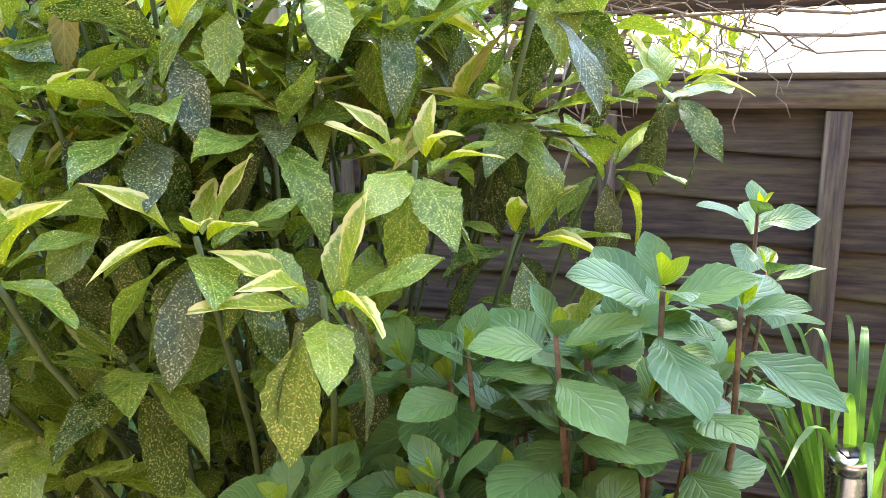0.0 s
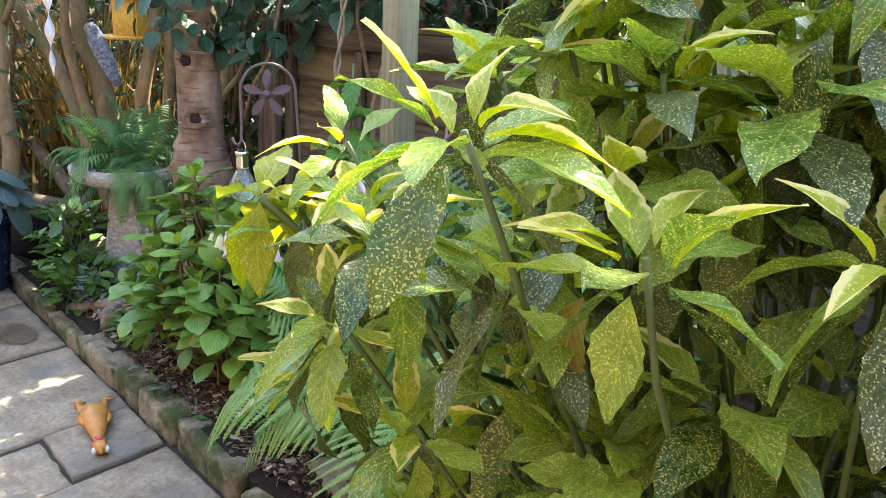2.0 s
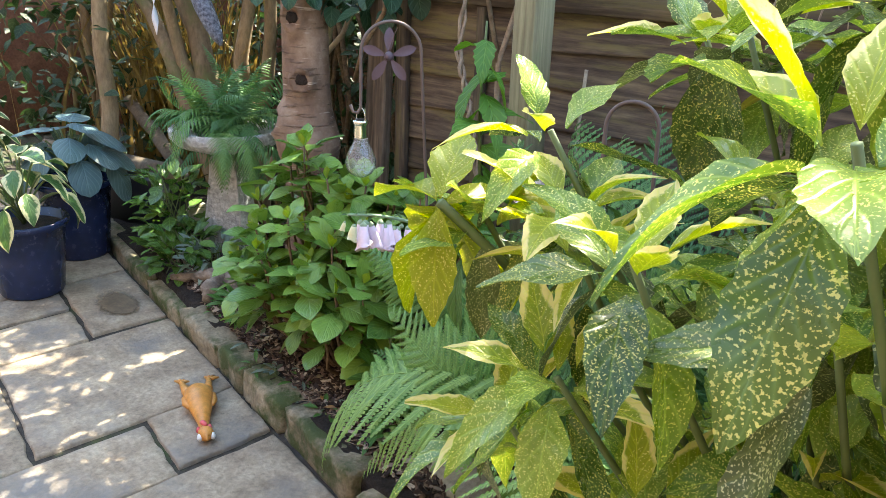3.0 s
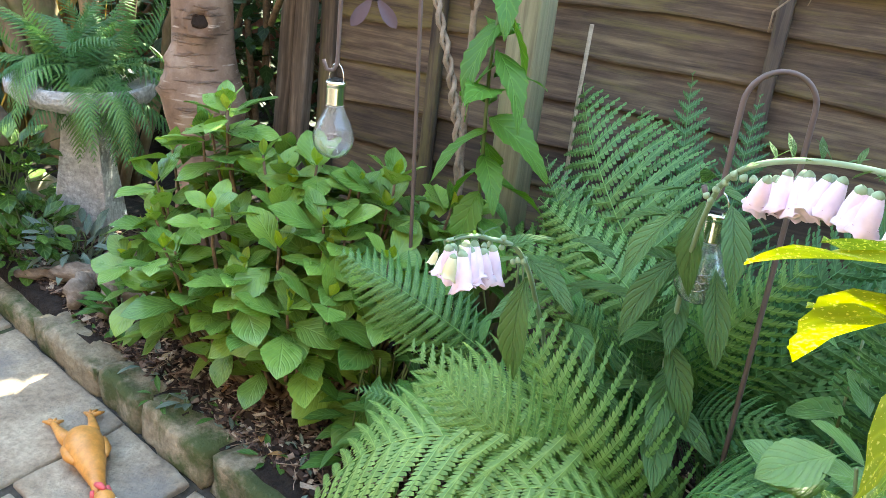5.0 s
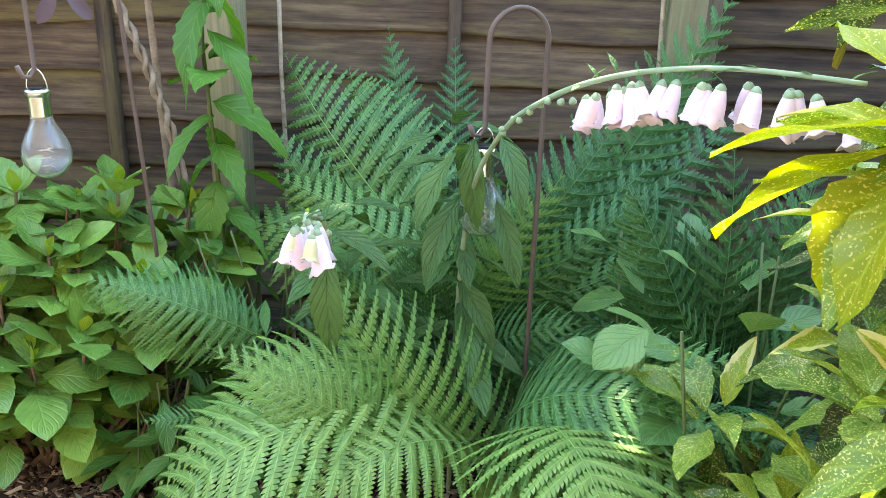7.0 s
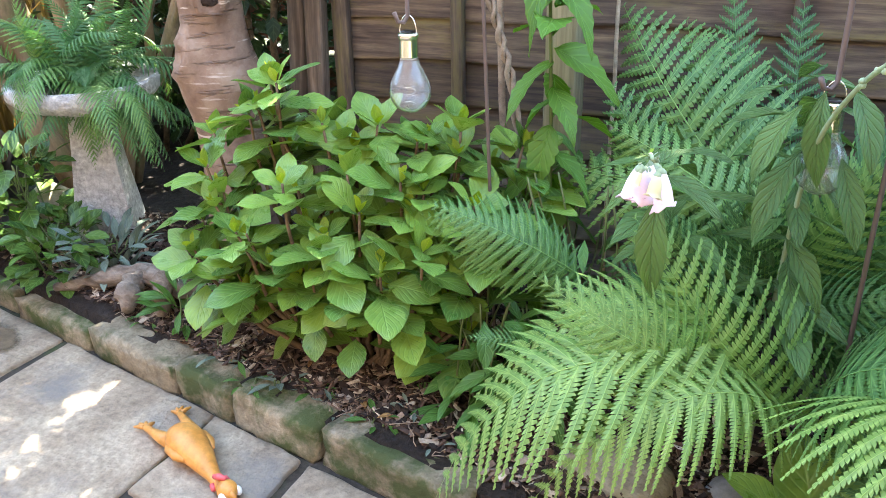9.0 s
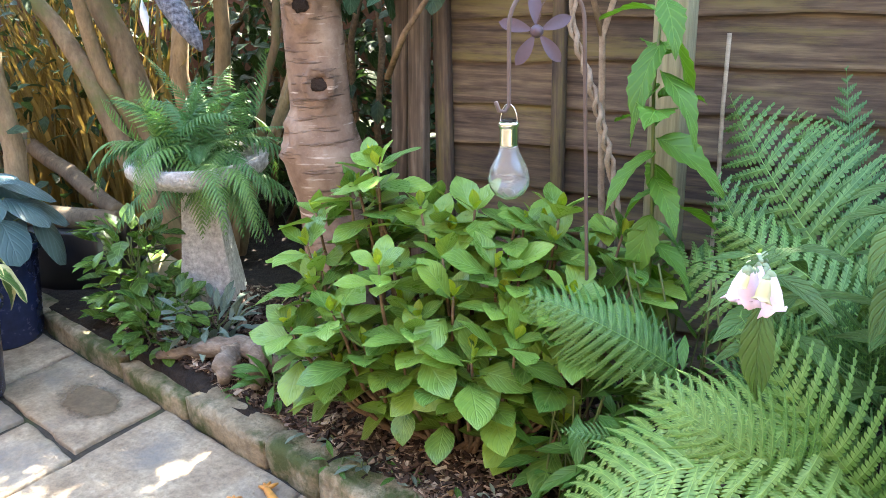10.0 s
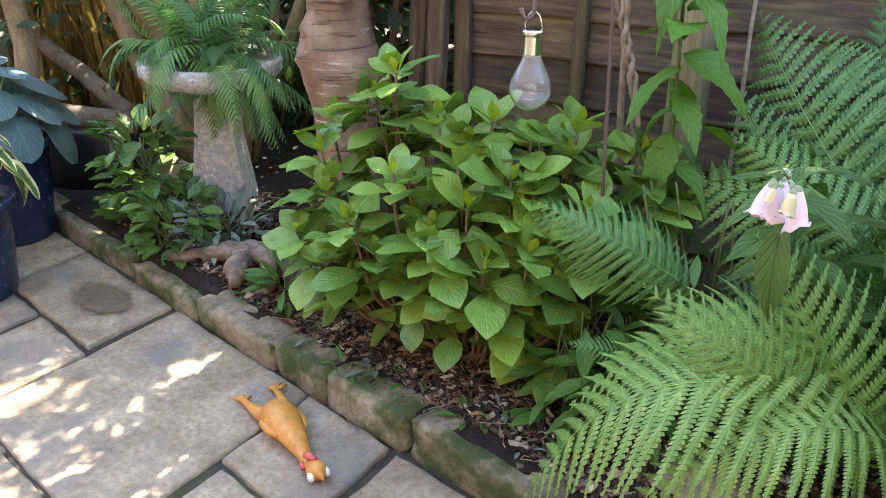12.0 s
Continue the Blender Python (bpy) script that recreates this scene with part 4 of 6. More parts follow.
# ---- ferns ----
def frond_data(L, W, arch, pairs, seed, droop=0.25, step=0.010, full=0.47):
    """A twice-cut frond along +y, its stalk arched up by arch*L."""
    rnd = random.Random(seed)
    v, f, uv = [], [], []

    def at(t):
        return Vector((0, L * t, arch * L * 4 * t * (1 - t)))
    for i in range(18):
        t0, t1, w0 = i / 18, (i + 1) / 18, 0.0035 * (1 - i / 22)
        a, b = at(t0), at(t1)
        o = len(v)
        for p in (a + Vector((-w0, 0, 0)), a + Vector((w0, 0, 0)), b + Vector((w0, 0, 0)), b + Vector((-w0, 0, 0)), a + Vector((0, 0, -w0)), b + Vector((0, 0, -w0))):
            v.append(p)
            uv.append((0.5, 0.5))
        f += [(o, o + 1, o + 2, o + 3), (o + 1, o + 4, o + 5, o + 2), (o + 4, o, o + 3, o + 5)]
    gap = 0.895 / (pairs - 1)
    for k in range(pairs):
        t = 0.10 + 0.895 * (k / (pairs - 1)) ** 0.92
        shape = min(1.0, (t + 0.16) / 0.42) * max(0.04, 1 - max(0.0, (t - 0.35) / 0.66) ** 1.35)
        for side in (-1, 1):
            plen = W / 2 * shape * rnd.uniform(0.92, 1.05)
            p0 = at(min(1.0, t + (0.006 if side > 0 else 0)))
            tan = (at(min(1, t + 0.02)) - at(max(0, t - 0.02))).normalized()
            lean = 0.20 + 0.40 * t + rnd.uniform(-0.05, 0.05)
            sink = droop * rnd.uniform(0.7, 1.4)
            out = (Vector((side, 0, 0)) * math.cos(lean) + tan * math.sin(lean)).normalized()
            n_p = max(5, int(plen / step))
            pw = min(gap * full, plen * 0.36) + 0.001

            def along(q):
                return p0 + out * (plen * q) + tan * (0.16 * plen * q * q) - Vector((0, 0, sink * plen * q * q))
            for j in range(n_p):
                q0, q1 = j / n_p, (j + 1) / n_p
                c0, c1 = along(q0), along(q1)
                fwd = c1 - c0
                wl = pw * (1 - 0.88 * ((q0 + q1) / 2) ** 2.1) * rnd.uniform(0.92, 1.06) + 0.0012
                for sd2 in (-1, 1):
                    dirn = (tan * sd2 - Vector((0, 0, 0.22))).normalized() * wl
                    o = len(v)
                    v += [c0, c1, c1 + dirn * 0.46, c0 + dirn + fwd * 0.84, c0 + dirn * 0.72 + fwd * 0.22]
                    uv += [(0.5, q0), (0.5, q1), (0.85, q1), (0.95, q0), (0.85, q0)]
                    f.append((o, o + 1, o + 2, o + 3, o + 4) if sd2 * side < 0 else (o + 4, o + 3, o + 2, o + 1, o))
    return v, f, uv


def frond_mesh(mat, **kw):
    v, f, uv = frond_data(**kw)
    return mesh_of("frond", v, f, mat, uv)


FRONDS = {
    "hoop": frond_mesh(FERN_Y, L=1.0, W=0.62, arch=0.46, pairs=22, seed=6, full=0.54, step=0.013),
    "hoopd": frond_mesh(FERN, L=1.0, W=0.62, arch=0.36, pairs=22, seed=7, full=0.52, step=0.013),
    "flat": frond_mesh(FERN, L=1.0, W=0.54, arch=0.14, pairs=18, seed=2, step=0.014, full=0.44, droop=0.55),
    "slim": frond_mesh(FERN, L=1.0, W=0.36, arch=0.08, pairs=24, seed=3, full=0.42),
    "dark": frond_mesh(FERN_SHADED, L=1.0, W=0.50, arch=0.16, pairs=20, seed=4, step=0.014, full=0.46, droop=0.5),
    "up": frond_mesh(FERN_SHADED, L=1.0, W=0.40, arch=0.05, pairs=24, seed=5, full=0.42),
}


def fern(label, at, fronds, thick=0):
    e = thing("fern", label, "fern", at)
    o = Vector(at)
    more = random.Random(len(fronds))
    if thick:
        fronds = fronds + [(k, Vector(b) + Vector((more.uniform(-.05, .05), more.uniform(-.04, .06), 0)), Vector(t) + Vector((more.uniform(-.16, .16), more.uniform(-.03, .12), more.uniform(-.18, .02))), u, w) for k, b, t, u, w in fronds for _ in range(thick)]
    for key, base, tip, up, wide in fronds:
        b, t = Vector(base), Vector(tip)
        L = (t - b).length
        m = aim(b - o, t - o, up, 1.0) @ Matrix.Diagonal((L * wide, L, L, 1))
        child("frond", FRONDS[key], e, m)
    return e


Z = (0, 0, 1)
C1 = (-1.56, 1.60, 0.30)
fern("lush bright green fern with broad arching fronds over the edging", (-1.58, 1.60, 0.12), [
    ("hoop", C1, (-2.225, 1.35, 0.10), (-0.1, -0.4, 1), 0.86), ("hoop", C1, (-1.36, 0.99, 0.24), (0.1, -0.5, 1), 1.0),
    ("hoop", C1, (-2.20, 1.48, 0.26), (0, -0.3, 1), 0.9), ("hoop", C1, (-2.02, 1.30, 0.20), (0, -0.5, 1), 0.85),
    ("hoopd", C1, (-1.28, 1.12, 0.40), (0.1, -0.6, 1), 1.0), ("hoopd", C1, (-1.16, 1.32, 0.55), (0, -0.6, 1), 1.0),
    ("hoopd", C1, (-1.20, 1.20, 0.45), (0, -0.6, 1), 1.0),
    ("flat", (-1.56, 1.60, 0.4), (-1.22, 1.40, 0.66), (0, -0.7, 0.8), 1.1), ("hoopd", C1, (-1.12, 1.45, 0.42), (0, -0.5, 1), 1.0),
    ("hoopd", C1, (-2.08, 1.66, 0.42), (0, -0.7, 1), 0.9), ("hoopd", (-1.75, 1.62, 0.4), (-2.05, 1.42, 0.62), (-0.2, -1, 0.5), 1.1),
    ("flat", C1, (-1.90, 1.50, 0.72), (-0.3, -0.8, 0.5), 1.1)])
fern("mid-green fern with long feathery fronds in front of the fence", (-1.70, 2.02, 0.12), [
    ("flat", (-1.66, 1.90, 0.52), (-2.095, 2.22, 0.955), (-0.5, -0.8, 0.6), 1.1), ("flat", (-1.62, 1.88, 0.50), (-2.06, 1.96, 0.74), (-0.3, -0.7, 0.8), 1.15),
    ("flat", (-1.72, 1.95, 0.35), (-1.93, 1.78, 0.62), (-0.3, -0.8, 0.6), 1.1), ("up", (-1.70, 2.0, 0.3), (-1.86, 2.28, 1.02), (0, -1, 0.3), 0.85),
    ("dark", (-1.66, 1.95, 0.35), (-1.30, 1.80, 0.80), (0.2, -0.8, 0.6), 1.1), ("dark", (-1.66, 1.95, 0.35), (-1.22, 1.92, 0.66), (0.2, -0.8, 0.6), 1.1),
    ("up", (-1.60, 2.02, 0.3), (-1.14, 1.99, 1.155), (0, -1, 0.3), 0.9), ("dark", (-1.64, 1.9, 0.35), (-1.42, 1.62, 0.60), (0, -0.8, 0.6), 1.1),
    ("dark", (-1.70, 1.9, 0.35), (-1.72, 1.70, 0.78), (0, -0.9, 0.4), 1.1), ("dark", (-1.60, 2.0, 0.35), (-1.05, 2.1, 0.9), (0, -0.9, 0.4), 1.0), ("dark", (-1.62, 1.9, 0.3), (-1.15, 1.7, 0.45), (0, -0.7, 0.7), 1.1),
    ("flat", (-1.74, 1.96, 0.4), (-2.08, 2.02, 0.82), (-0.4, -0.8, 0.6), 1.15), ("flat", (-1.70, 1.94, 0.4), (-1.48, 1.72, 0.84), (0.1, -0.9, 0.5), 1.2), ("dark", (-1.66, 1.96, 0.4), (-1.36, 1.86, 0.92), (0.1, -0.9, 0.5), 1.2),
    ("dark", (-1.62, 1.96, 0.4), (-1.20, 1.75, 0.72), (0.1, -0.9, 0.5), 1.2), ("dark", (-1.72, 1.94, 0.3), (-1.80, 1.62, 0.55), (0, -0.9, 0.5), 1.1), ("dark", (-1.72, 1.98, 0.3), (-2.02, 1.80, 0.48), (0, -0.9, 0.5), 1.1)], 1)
fern("fern in the gap below the laurel, coloured dark green for shade", (-1.18, 1.72, 0.12), [("dark", (-1.18, 1.72, 0.3), (-1.18 + 0.42 * math.cos(a), 1.66 + 0.36 * math.sin(a), 0.42 + 0.12 * math.sin(3 * a)), (0, -0.6, 0.8), 1.1) for a in (2.6, 3.0, 3.3, 3.6, 4.0, 4.4, 4.8, 5.2, 5.6, 6.0)] + [("dark", (-1.18, 1.80, 0.3), (x, y, z), (0, -0.8, 0.6), 1.1) for x, y, z in ((-1.38, 1.62, 0.86), (-1.20, 1.66, 0.92), (-1.02, 1.72, 0.88), (-0.92, 1.6, 0.72), (-1.30, 1.50, 0.70))], 1)
fern("small fern spreading flat under the hydrangea", (-2.02, 1.72, 0.12), [
    ("flat", (-2.02, 1.70, 0.48), (-2.335, 1.60, 0.645), (-0.1, -0.7, 0.7), 1.1), ("slim", (-2.02, 1.72, 0.35), (-2.25, 1.86, 0.62), (0, -0.8, 0.6), 1.1), ("slim", (-2.02, 1.70, 0.3), (-2.22, 1.52, 0.40), (0, -0.6, 0.7), 1.1)], 1)


# ---- foxgloves ----
def bell_mesh():
    prof = [(0.0025, 0.0), (0.0058, -0.003), (0.0076, -0.010), (0.0098, -0.022), (0.0106, -0.034), (0.0108, -0.041), (0.0132, -0.046), (0.0126, -0.0468), (0.0098, -0.041), (0.0094, -0.034), (0.0085, -0.022), (0.005, -0.009)]
    v, f = [], []
    n = 20
    for j, (r, z) in enumerate(prof):
        for k in range(n):
            a = 2 * math.pi * k / n
            lip = 1 + ((0.08 + 0.13 * math.cos(5 * a)) if 5 < j < 8 else 0)
            v.append((r * lip * math.cos(a), r * lip * math.sin(a), z - (0.0055 * math.cos(a) + 0.0018 * math.cos(5 * a) if 5 < j < 8 else 0)))
    for j in range(len(prof) - 1):
        for k in range(n):
            k2 = (k + 1) % n
            f.append((j * n + k, j * n + k2, (j + 1) * n + k2, (j + 1) * n + k))
    return v, f


BV, BF = bell_mesh()
BELL, BUD = mesh_of("bell", BV, BF, PINK), mesh_of("bell", BV, BF, CREAM)
CALYX = lathe("calyx", [(0.0015, 0.004), (0.005, 0.001), (0.0085, -0.005), (0.0075, -0.010), (0.003, -0.013)], STEM_F, 8)
SPOT = lathe("spot", [(0.0022, 0), (0.0001, 0.0006)], PINK_IN, 6)


def foxglove(label, at, spine, first, last, count, leaves, seed, buds=0, size=1.0):
    rnd = random.Random(seed)
    e = thing("foxglove", label, "flower", at)
    o = Vector(at)
    pts = [Vector(p) - o for p in spine]
    path = []
    for i in range(len(pts) - 1):
        p0, p1, p2, p3 = pts[max(0, i - 1)], pts[i], pts[i + 1], pts[min(len(pts) - 1, i + 2)]
        for k in range(8):
            t = k / 8
            path.append(0.5 * ((2 * p1) + (p2 - p0) * t + (2 * p0 - 5 * p1 + 4 * p2 - p3) * t * t + (3 * p1 - p0 - 3 * p2 + p3) * t ** 3))
    path.append(pts[-1])
    n = len(path)
    child("stalk", tubes("foxglove_stalk", [(path, [0.0052 - 0.003 * i / n for i in range(n)], 8)], STEM_F), e)
    for i in range(count):
        u = first + (last - first) * i / max(1, count - 1)
        k = min(n - 2, int(u * (n - 1)))
        p = path[k].lerp(path[k + 1], u * (n - 1) - k)
        side = Vector((rnd.uniform(-1, 1), rnd.uniform(-1, 1), 0)).normalized()
        q = p + side * 0.012 + Vector((0, 0, -0.016))
        tiny = 1.0 - 0.62 * max(0.0, (i - count + buds + 1) / buds) if buds else 1.0
        m = Matrix.Translation(q) @ Euler((rnd.uniform(-0.32, 0.32), rnd.uniform(-0.32, 0.32), rnd.uniform(0, 6.28))).to_matrix().to_4x4() @ Matrix.Diagonal((1.2 * size * tiny, 1.2 * size * tiny, size * tiny * rnd.uniform(0.9, 1.1), 1))
        bud = i >= count - buds
        b = child("bell", BUD if bud else BELL, e, m, "cream closed bud" if bud else "pale pink bell with spotted throat")
        child("calyx", CALYX, b, pose(0, 0, 0.003) @ Matrix.Scale(0.72, 4))
        child("bract", FOX_MESH[2], e, turned(p, rnd.uniform(0, 360), rnd.uniform(-20, 60), 0, rnd.uniform(0.09, 0.16)))
        if not bud:
            for a in (0.4, 1.5, 2.8, 4.1, 5.3):
                child("spot", SPOT, b, pose(0.0098 * math.cos(a), 0.0098 * math.sin(a), -0.0400, 180, 0, 0))
    # seed pods along the bare lower part
    pods = [(path[int(u * (n - 1))] + Vector((rnd.uniform(-.01, .01), rnd.uniform(-.01, .01), rnd.uniform(-.014, .006)))) for u in [first - (first - 0.45) * i / 8 for i in range(9)]]
    for p in pods:
        child("calyx", CALYX, e, Matrix.Translation(p) @ Euler((rnd.uniform(-.6, .6), rnd.uniform(-.6, .6), 0)).to_matrix().to_4x4() @ Matrix.Scale(0.55, 4))
    for p, az, el, s in leaves:
        child("leaf", rnd.choice(FOX_MESH), e, turned(Vector(p) - o, az, el, rnd.uniform(-15, 15), s))
    return e


def fox_leaves(cx, cy, z0, z1, n, seed, s=1.0):
    rnd = random.Random(seed)
    return [((cx + rnd.uniform(-.02, .02), cy + rnd.uniform(-.02, .02), z0 + (z1 - z0) * i / n), 137.5 * i + rnd.uniform(-20, 20), 25 - 65 * rnd.random() * (1 - 0.5 * i / n), s * rnd.uniform(0.75, 1.1) * (1.15 - 0.45 * i / n)) for i in range(n)]


foxglove("pale pink foxglove, its long flower spike bent over sideways", (-1.66, 1.72, 0.12), [(-1.66, 1.72, 0.10), (-1.66, 1.68, 0.50), (-1.645, 1.58, 0.82), (-1.605, 1.42, 0.985), (-1.555, 1.25, 1.075), (-1.49, 1.14, 1.125), (-1.41, 1.05, 1.15), (-1.32, 0.97, 1.155)], 0.64, 0.975, 21,
         fox_leaves(-1.66, 1.66, 0.35, 0.98, 36, 4, 0.95) + [((-1.64, 1.57, 0.94), 262, -58, 0.75), ((-1.60, 1.56, 0.95), 300, -35, 0.7), ((-1.67, 1.56, 0.92), 225, -40, 0.75), ((-1.66, 1.58, 0.84), 240, -30, 0.8), ((-1.60, 1.57, 0.84), 300, -50, 0.8)], 2, size=0.74)
foxglove("pale pink foxglove with a short nodding cluster of bells", (-1.86, 1.72, 0.12), [(-1.86, 1.72, 0.10), (-1.87, 1.66, 0.5), (-1.86, 1.50, 0.74), (-1.85, 1.38, 0.855), (-1.845, 1.26, 0.91), (-1.832, 1.18, 0.940), (-1.815, 1.09, 0.965)], 0.68, 0.985, 12,
         fox_leaves(-1.85, 1.63, 0.3, 0.84, 28, 9, 0.95) + [((-1.85, 1.42, 0.83), 340, -10, 0.6), ((-1.85, 1.40, 0.84), 200, -25, 0.6), ((-1.85, 1.34, 0.87), 60, 20, 0.45), ((-1.86, 1.46, 0.78), 270, -60, 0.9)], 6, buds=2, size=0.92)

# ---- tall weed, cane and climber by the post ----
weed = thing("tall_weed", "tall leafy green weed with jagged leaves beside the post", "plant", (-2.16, 1.86, 0.12))
rnd = random.Random(21)
wp = [Vector((0, 0, -0.03)), Vector((0.005, 0.0, 0.3)), Vector((0.0, 0.01, 0.6)), Vector((-0.01, 0.0, 0.9)), Vector((0.0, 0.0, 1.12))]
child("stem", tubes("weed_stem", [(wp, [0.007, 0.006, 0.005, 0.004, 0.003], 6)], STEM_G), weed)
for i in range(32):
    z = 0.22 + 0.88 * i / 32
    child("leaf", rnd.choice(WEED_MESH), weed, turned((0, 0.005, z), 137.5 * i, rnd.uniform(-50, 25), rnd.uniform(-20, 20), rnd.uniform(0.9, 1.4)))
cane = thing("bamboo_cane", "thin pale bamboo cane pushed upright into the bed", "cane", (-2.10, 2.20, 0.08))
child("cane", tubes("cane", [(wander((0.01, -0.03, -0.03), (-0.02, 0.08, 1.01), 0.002, 6, rnd), [0.006, 0.006, 0.006, 0.0055, 0.0055, 0.005, 0.0055], 8)], CANE), cane)
cane2 = copy_thing(cane, pose(-1.24, 2.08, 0.08, 0, 2, 30))
cane2.scale = (1, 1, 1.25)


def climber(label, at, paths, mat=TWIG, name="climbing_stem"):
    e = thing(name, label, "vine", at)
    for pts, r0, r1, sides in paths:
        n = len(pts)
        child("stem", tubes("stem", [([Vector(p) - Vector(at) for p in pts], [r0 + (r1 - r0) * i / (n - 1) for i in range(n)], sides)], mat), e)
    return e


def twist(pts, r, turns, ph, n=40):
    out = []
    P = [Vector(p) for p in pts]
    for i in range(n + 1):
        u = i / n * (len(P) - 1)
        k = min(len(P) - 2, int(u))
        a = ph + turns * 6.2832 * i / n
        out.append(P[k].lerp(P[k + 1], u - k) + Vector((math.cos(a), math.sin(a), 0)) * r)
    return out


rope = [(-2.22, 2.02, 0.08), (-2.25, 2.0, 0.5), (-2.31, 2.02, 0.82), (-2.36, 2.04, 0.96), (-2.43, 2.06, 1.12), (-2.42, 2.1, 1.5)]
climber("pale twisted bare climber stems winding up before the fence", rope[0], [(twist(rope, 0.008, 9, 0), 0.008, 0.006, 6), (twist(rope, 0.008, 9, 3.1), 0.007, 0.005, 6)])
climber("bare forked brown branch leaning on the fence", (-2.36, 2.22, 0.10), [([(-2.36, 2.22, 0.08), (-2.40, 2.22, 0.7), (-2.42, 2.24, 1.08), (-2.36, 2.26, 1.3), (-2.34, 2.28, 1.6)], 0.012, 0.006, 6), ([(-2.42, 2.24, 1.08), (-2.50, 2.24, 1.35), (-2.52, 2.25, 1.7)], 0.009, 0.005, 6)])
climber("reddish bare branch crossing in front of the weathered boards", (-3.0, 2.2, 1.0), [([(-3.05, 2.2, 0.95), (-2.96, 2.16, 1.08), (-2.86, 2.16, 1.2), (-2.84, 2.2, 1.42)], 0.010, 0.007, 6)], STEM_B)

# ---- solar bulbs on hooks ----
def solar_bulb(at, label):
    e = thing("solar_bulb_light", label, "garden light", at)
    prof = [(0.0, 0.0), (0.016, 0.003), (0.030, 0.012), (0.039, 0.027), (0.0415, 0.043), (0.038, 0.060), (0.030, 0.077), (0.022, 0.092), (0.0175, 0.106), (0.0165, 0.112)]
    inner = [(max(0.0, r - 0.0016), z + 0.0016) for r, z in reversed(prof)]
    g = child("globe", lathe("globe", prof + inner, GLASS, 32), e, label="clear glass bulb")
    g.visible_shadow = False
    thread = []
    for i in range(9):
        thread += [(0.0165, 0.108 + i * 0.0042), (0.0192, 0.110 + i * 0.0042)]
    child("screw_cap", lathe("screw_cap", thread + [(0.021, 0.147), (0.0215, 0.152), (0.019, 0.155), (0.0, 0.1552)], CHROME, 24), e, label="shiny ridged metal cap")
    part("solar_cell", box(0.022, 0.022, 0.003, 0.0008), BLACK, e, m=pose(0, 0, 0.157))
    ring = [(0.018 * math.cos(a), 0, 0.152 + 0.036 * math.sin(a)) for a in [math.pi * i / 12 for i in range(13)]]
    child("hanger", tubes("hanger", [(ring, [0.0013] * 13, 6)], CHROME), e)
    child("wire_lights", tubes("wire_lights", [([(0.012 * math.cos(i * 0.9), 0.012 * math.sin(i * 0.9), 0.012 + 0.002 * i) for i in range(22)], [0.0009] * 22, 4)], CHROME), e)
    part("circuit_board", box(0.026, 0.026, 0.002, 0.0005), WHITE, e, m=pose(0, 0, 0.106))
    return e


solar_bulb((-2.378, 1.625, 0.824), "clear glass light bulb with silver screw cap, hanging from a hook")
solar_bulb((-1.625, 1.60, 0.765), "clear glass light bulb half hidden among foxglove leaves")


def hook(label, foot, top, end, r=0.0042, extra=None):
    """A shepherd's hook: straight pole, half-round arch, and a curled end."""
    e = thing("shepherd_hook", label, "hook", foot)
    o = Vector(foot)
    f_, t_, d_ = Vector(foot), Vector(top), Vector(end)
    mid = (t_ + Vector((d_.x, d_.y, t_.z))) / 2
    half = (Vector((d_.x, d_.y, t_.z)) - t_) / 2
    rad = half.length
    arch = [mid - half * math.cos(a) + Vector((0, 0, rad * math.sin(a))) for a in [math.pi * i / 16 for i in range(17)]]
    hd = half.normalized()
    curl = [d_ + Vector((0, 0, 0.006)), d_ + hd * 0.008 - Vector((0, 0, 0.006)), d_ + hd * 0.020 - Vector((0, 0, 0.004)), d_ + hd * 0.027 + Vector((0, 0, 0.014))]
    pts = [f_ - Vector((0, 0, 0.05)), f_.lerp(t_, 0.3), f_.lerp(t_, 0.6), f_.lerp(t_, 0.85)] + arch + [Vector((d_.x, d_.y, d_.z + (t_.z - d_.z) * k)) for k in (0.66, 0.33)] + curl
    child("rod", tubes("hook_rod", [([p - o for p in pts], [r] * len(pts), 8)], IRON), e)
    return e


hook("thin rusty shepherd hook standing in the hydrangea", (-2.262, 1.82, 0.11), (-2.275, 1.74, 1.155), (-2.378, 1.625, 1.004))
hook("dark bent shepherd hook behind the foxgloves", (-1.52, 1.66, 0.11), (-1.53, 1.64, 1.09), (-1.625, 1.60, 0.945), 0.0045)
star = thing("flower_spinner", "mauve tin five-petalled garden spinner on the hook", "ornament", (-2.358, 1.705, 1.140))
petal = leaf_mesh("petal", MAUVE, L=0.068, W=0.026, wide=0.6, sharp=0.6, fold=0.15, droop=0.1, n=8, seed=3)
for i in range(5):
    child("petal", petal, star, Euler((0, 0, 0)).to_matrix().to_4x4() @ aim((0, 0, 0), (0.8, 0.6, 0), (0.55, -0.8, 0.2)) @ Euler((0, 0, radians(72 * i + 20))).to_matrix().to_4x4() @ pose(0, 0.008, 0))
bm = bmesh.new()
bmesh.ops.create_uvsphere(bm, u_segments=12, v_segments=8, radius=0.013)
part("hub", bm, MAUVE, star)
child("hang_wire", tubes("hang_wire", [([(0, 0, 0.01), (0.01, 0.005, 0.05), (0.03, 0.0, 0.075)], [0.001] * 3, 5)], IRON), star)

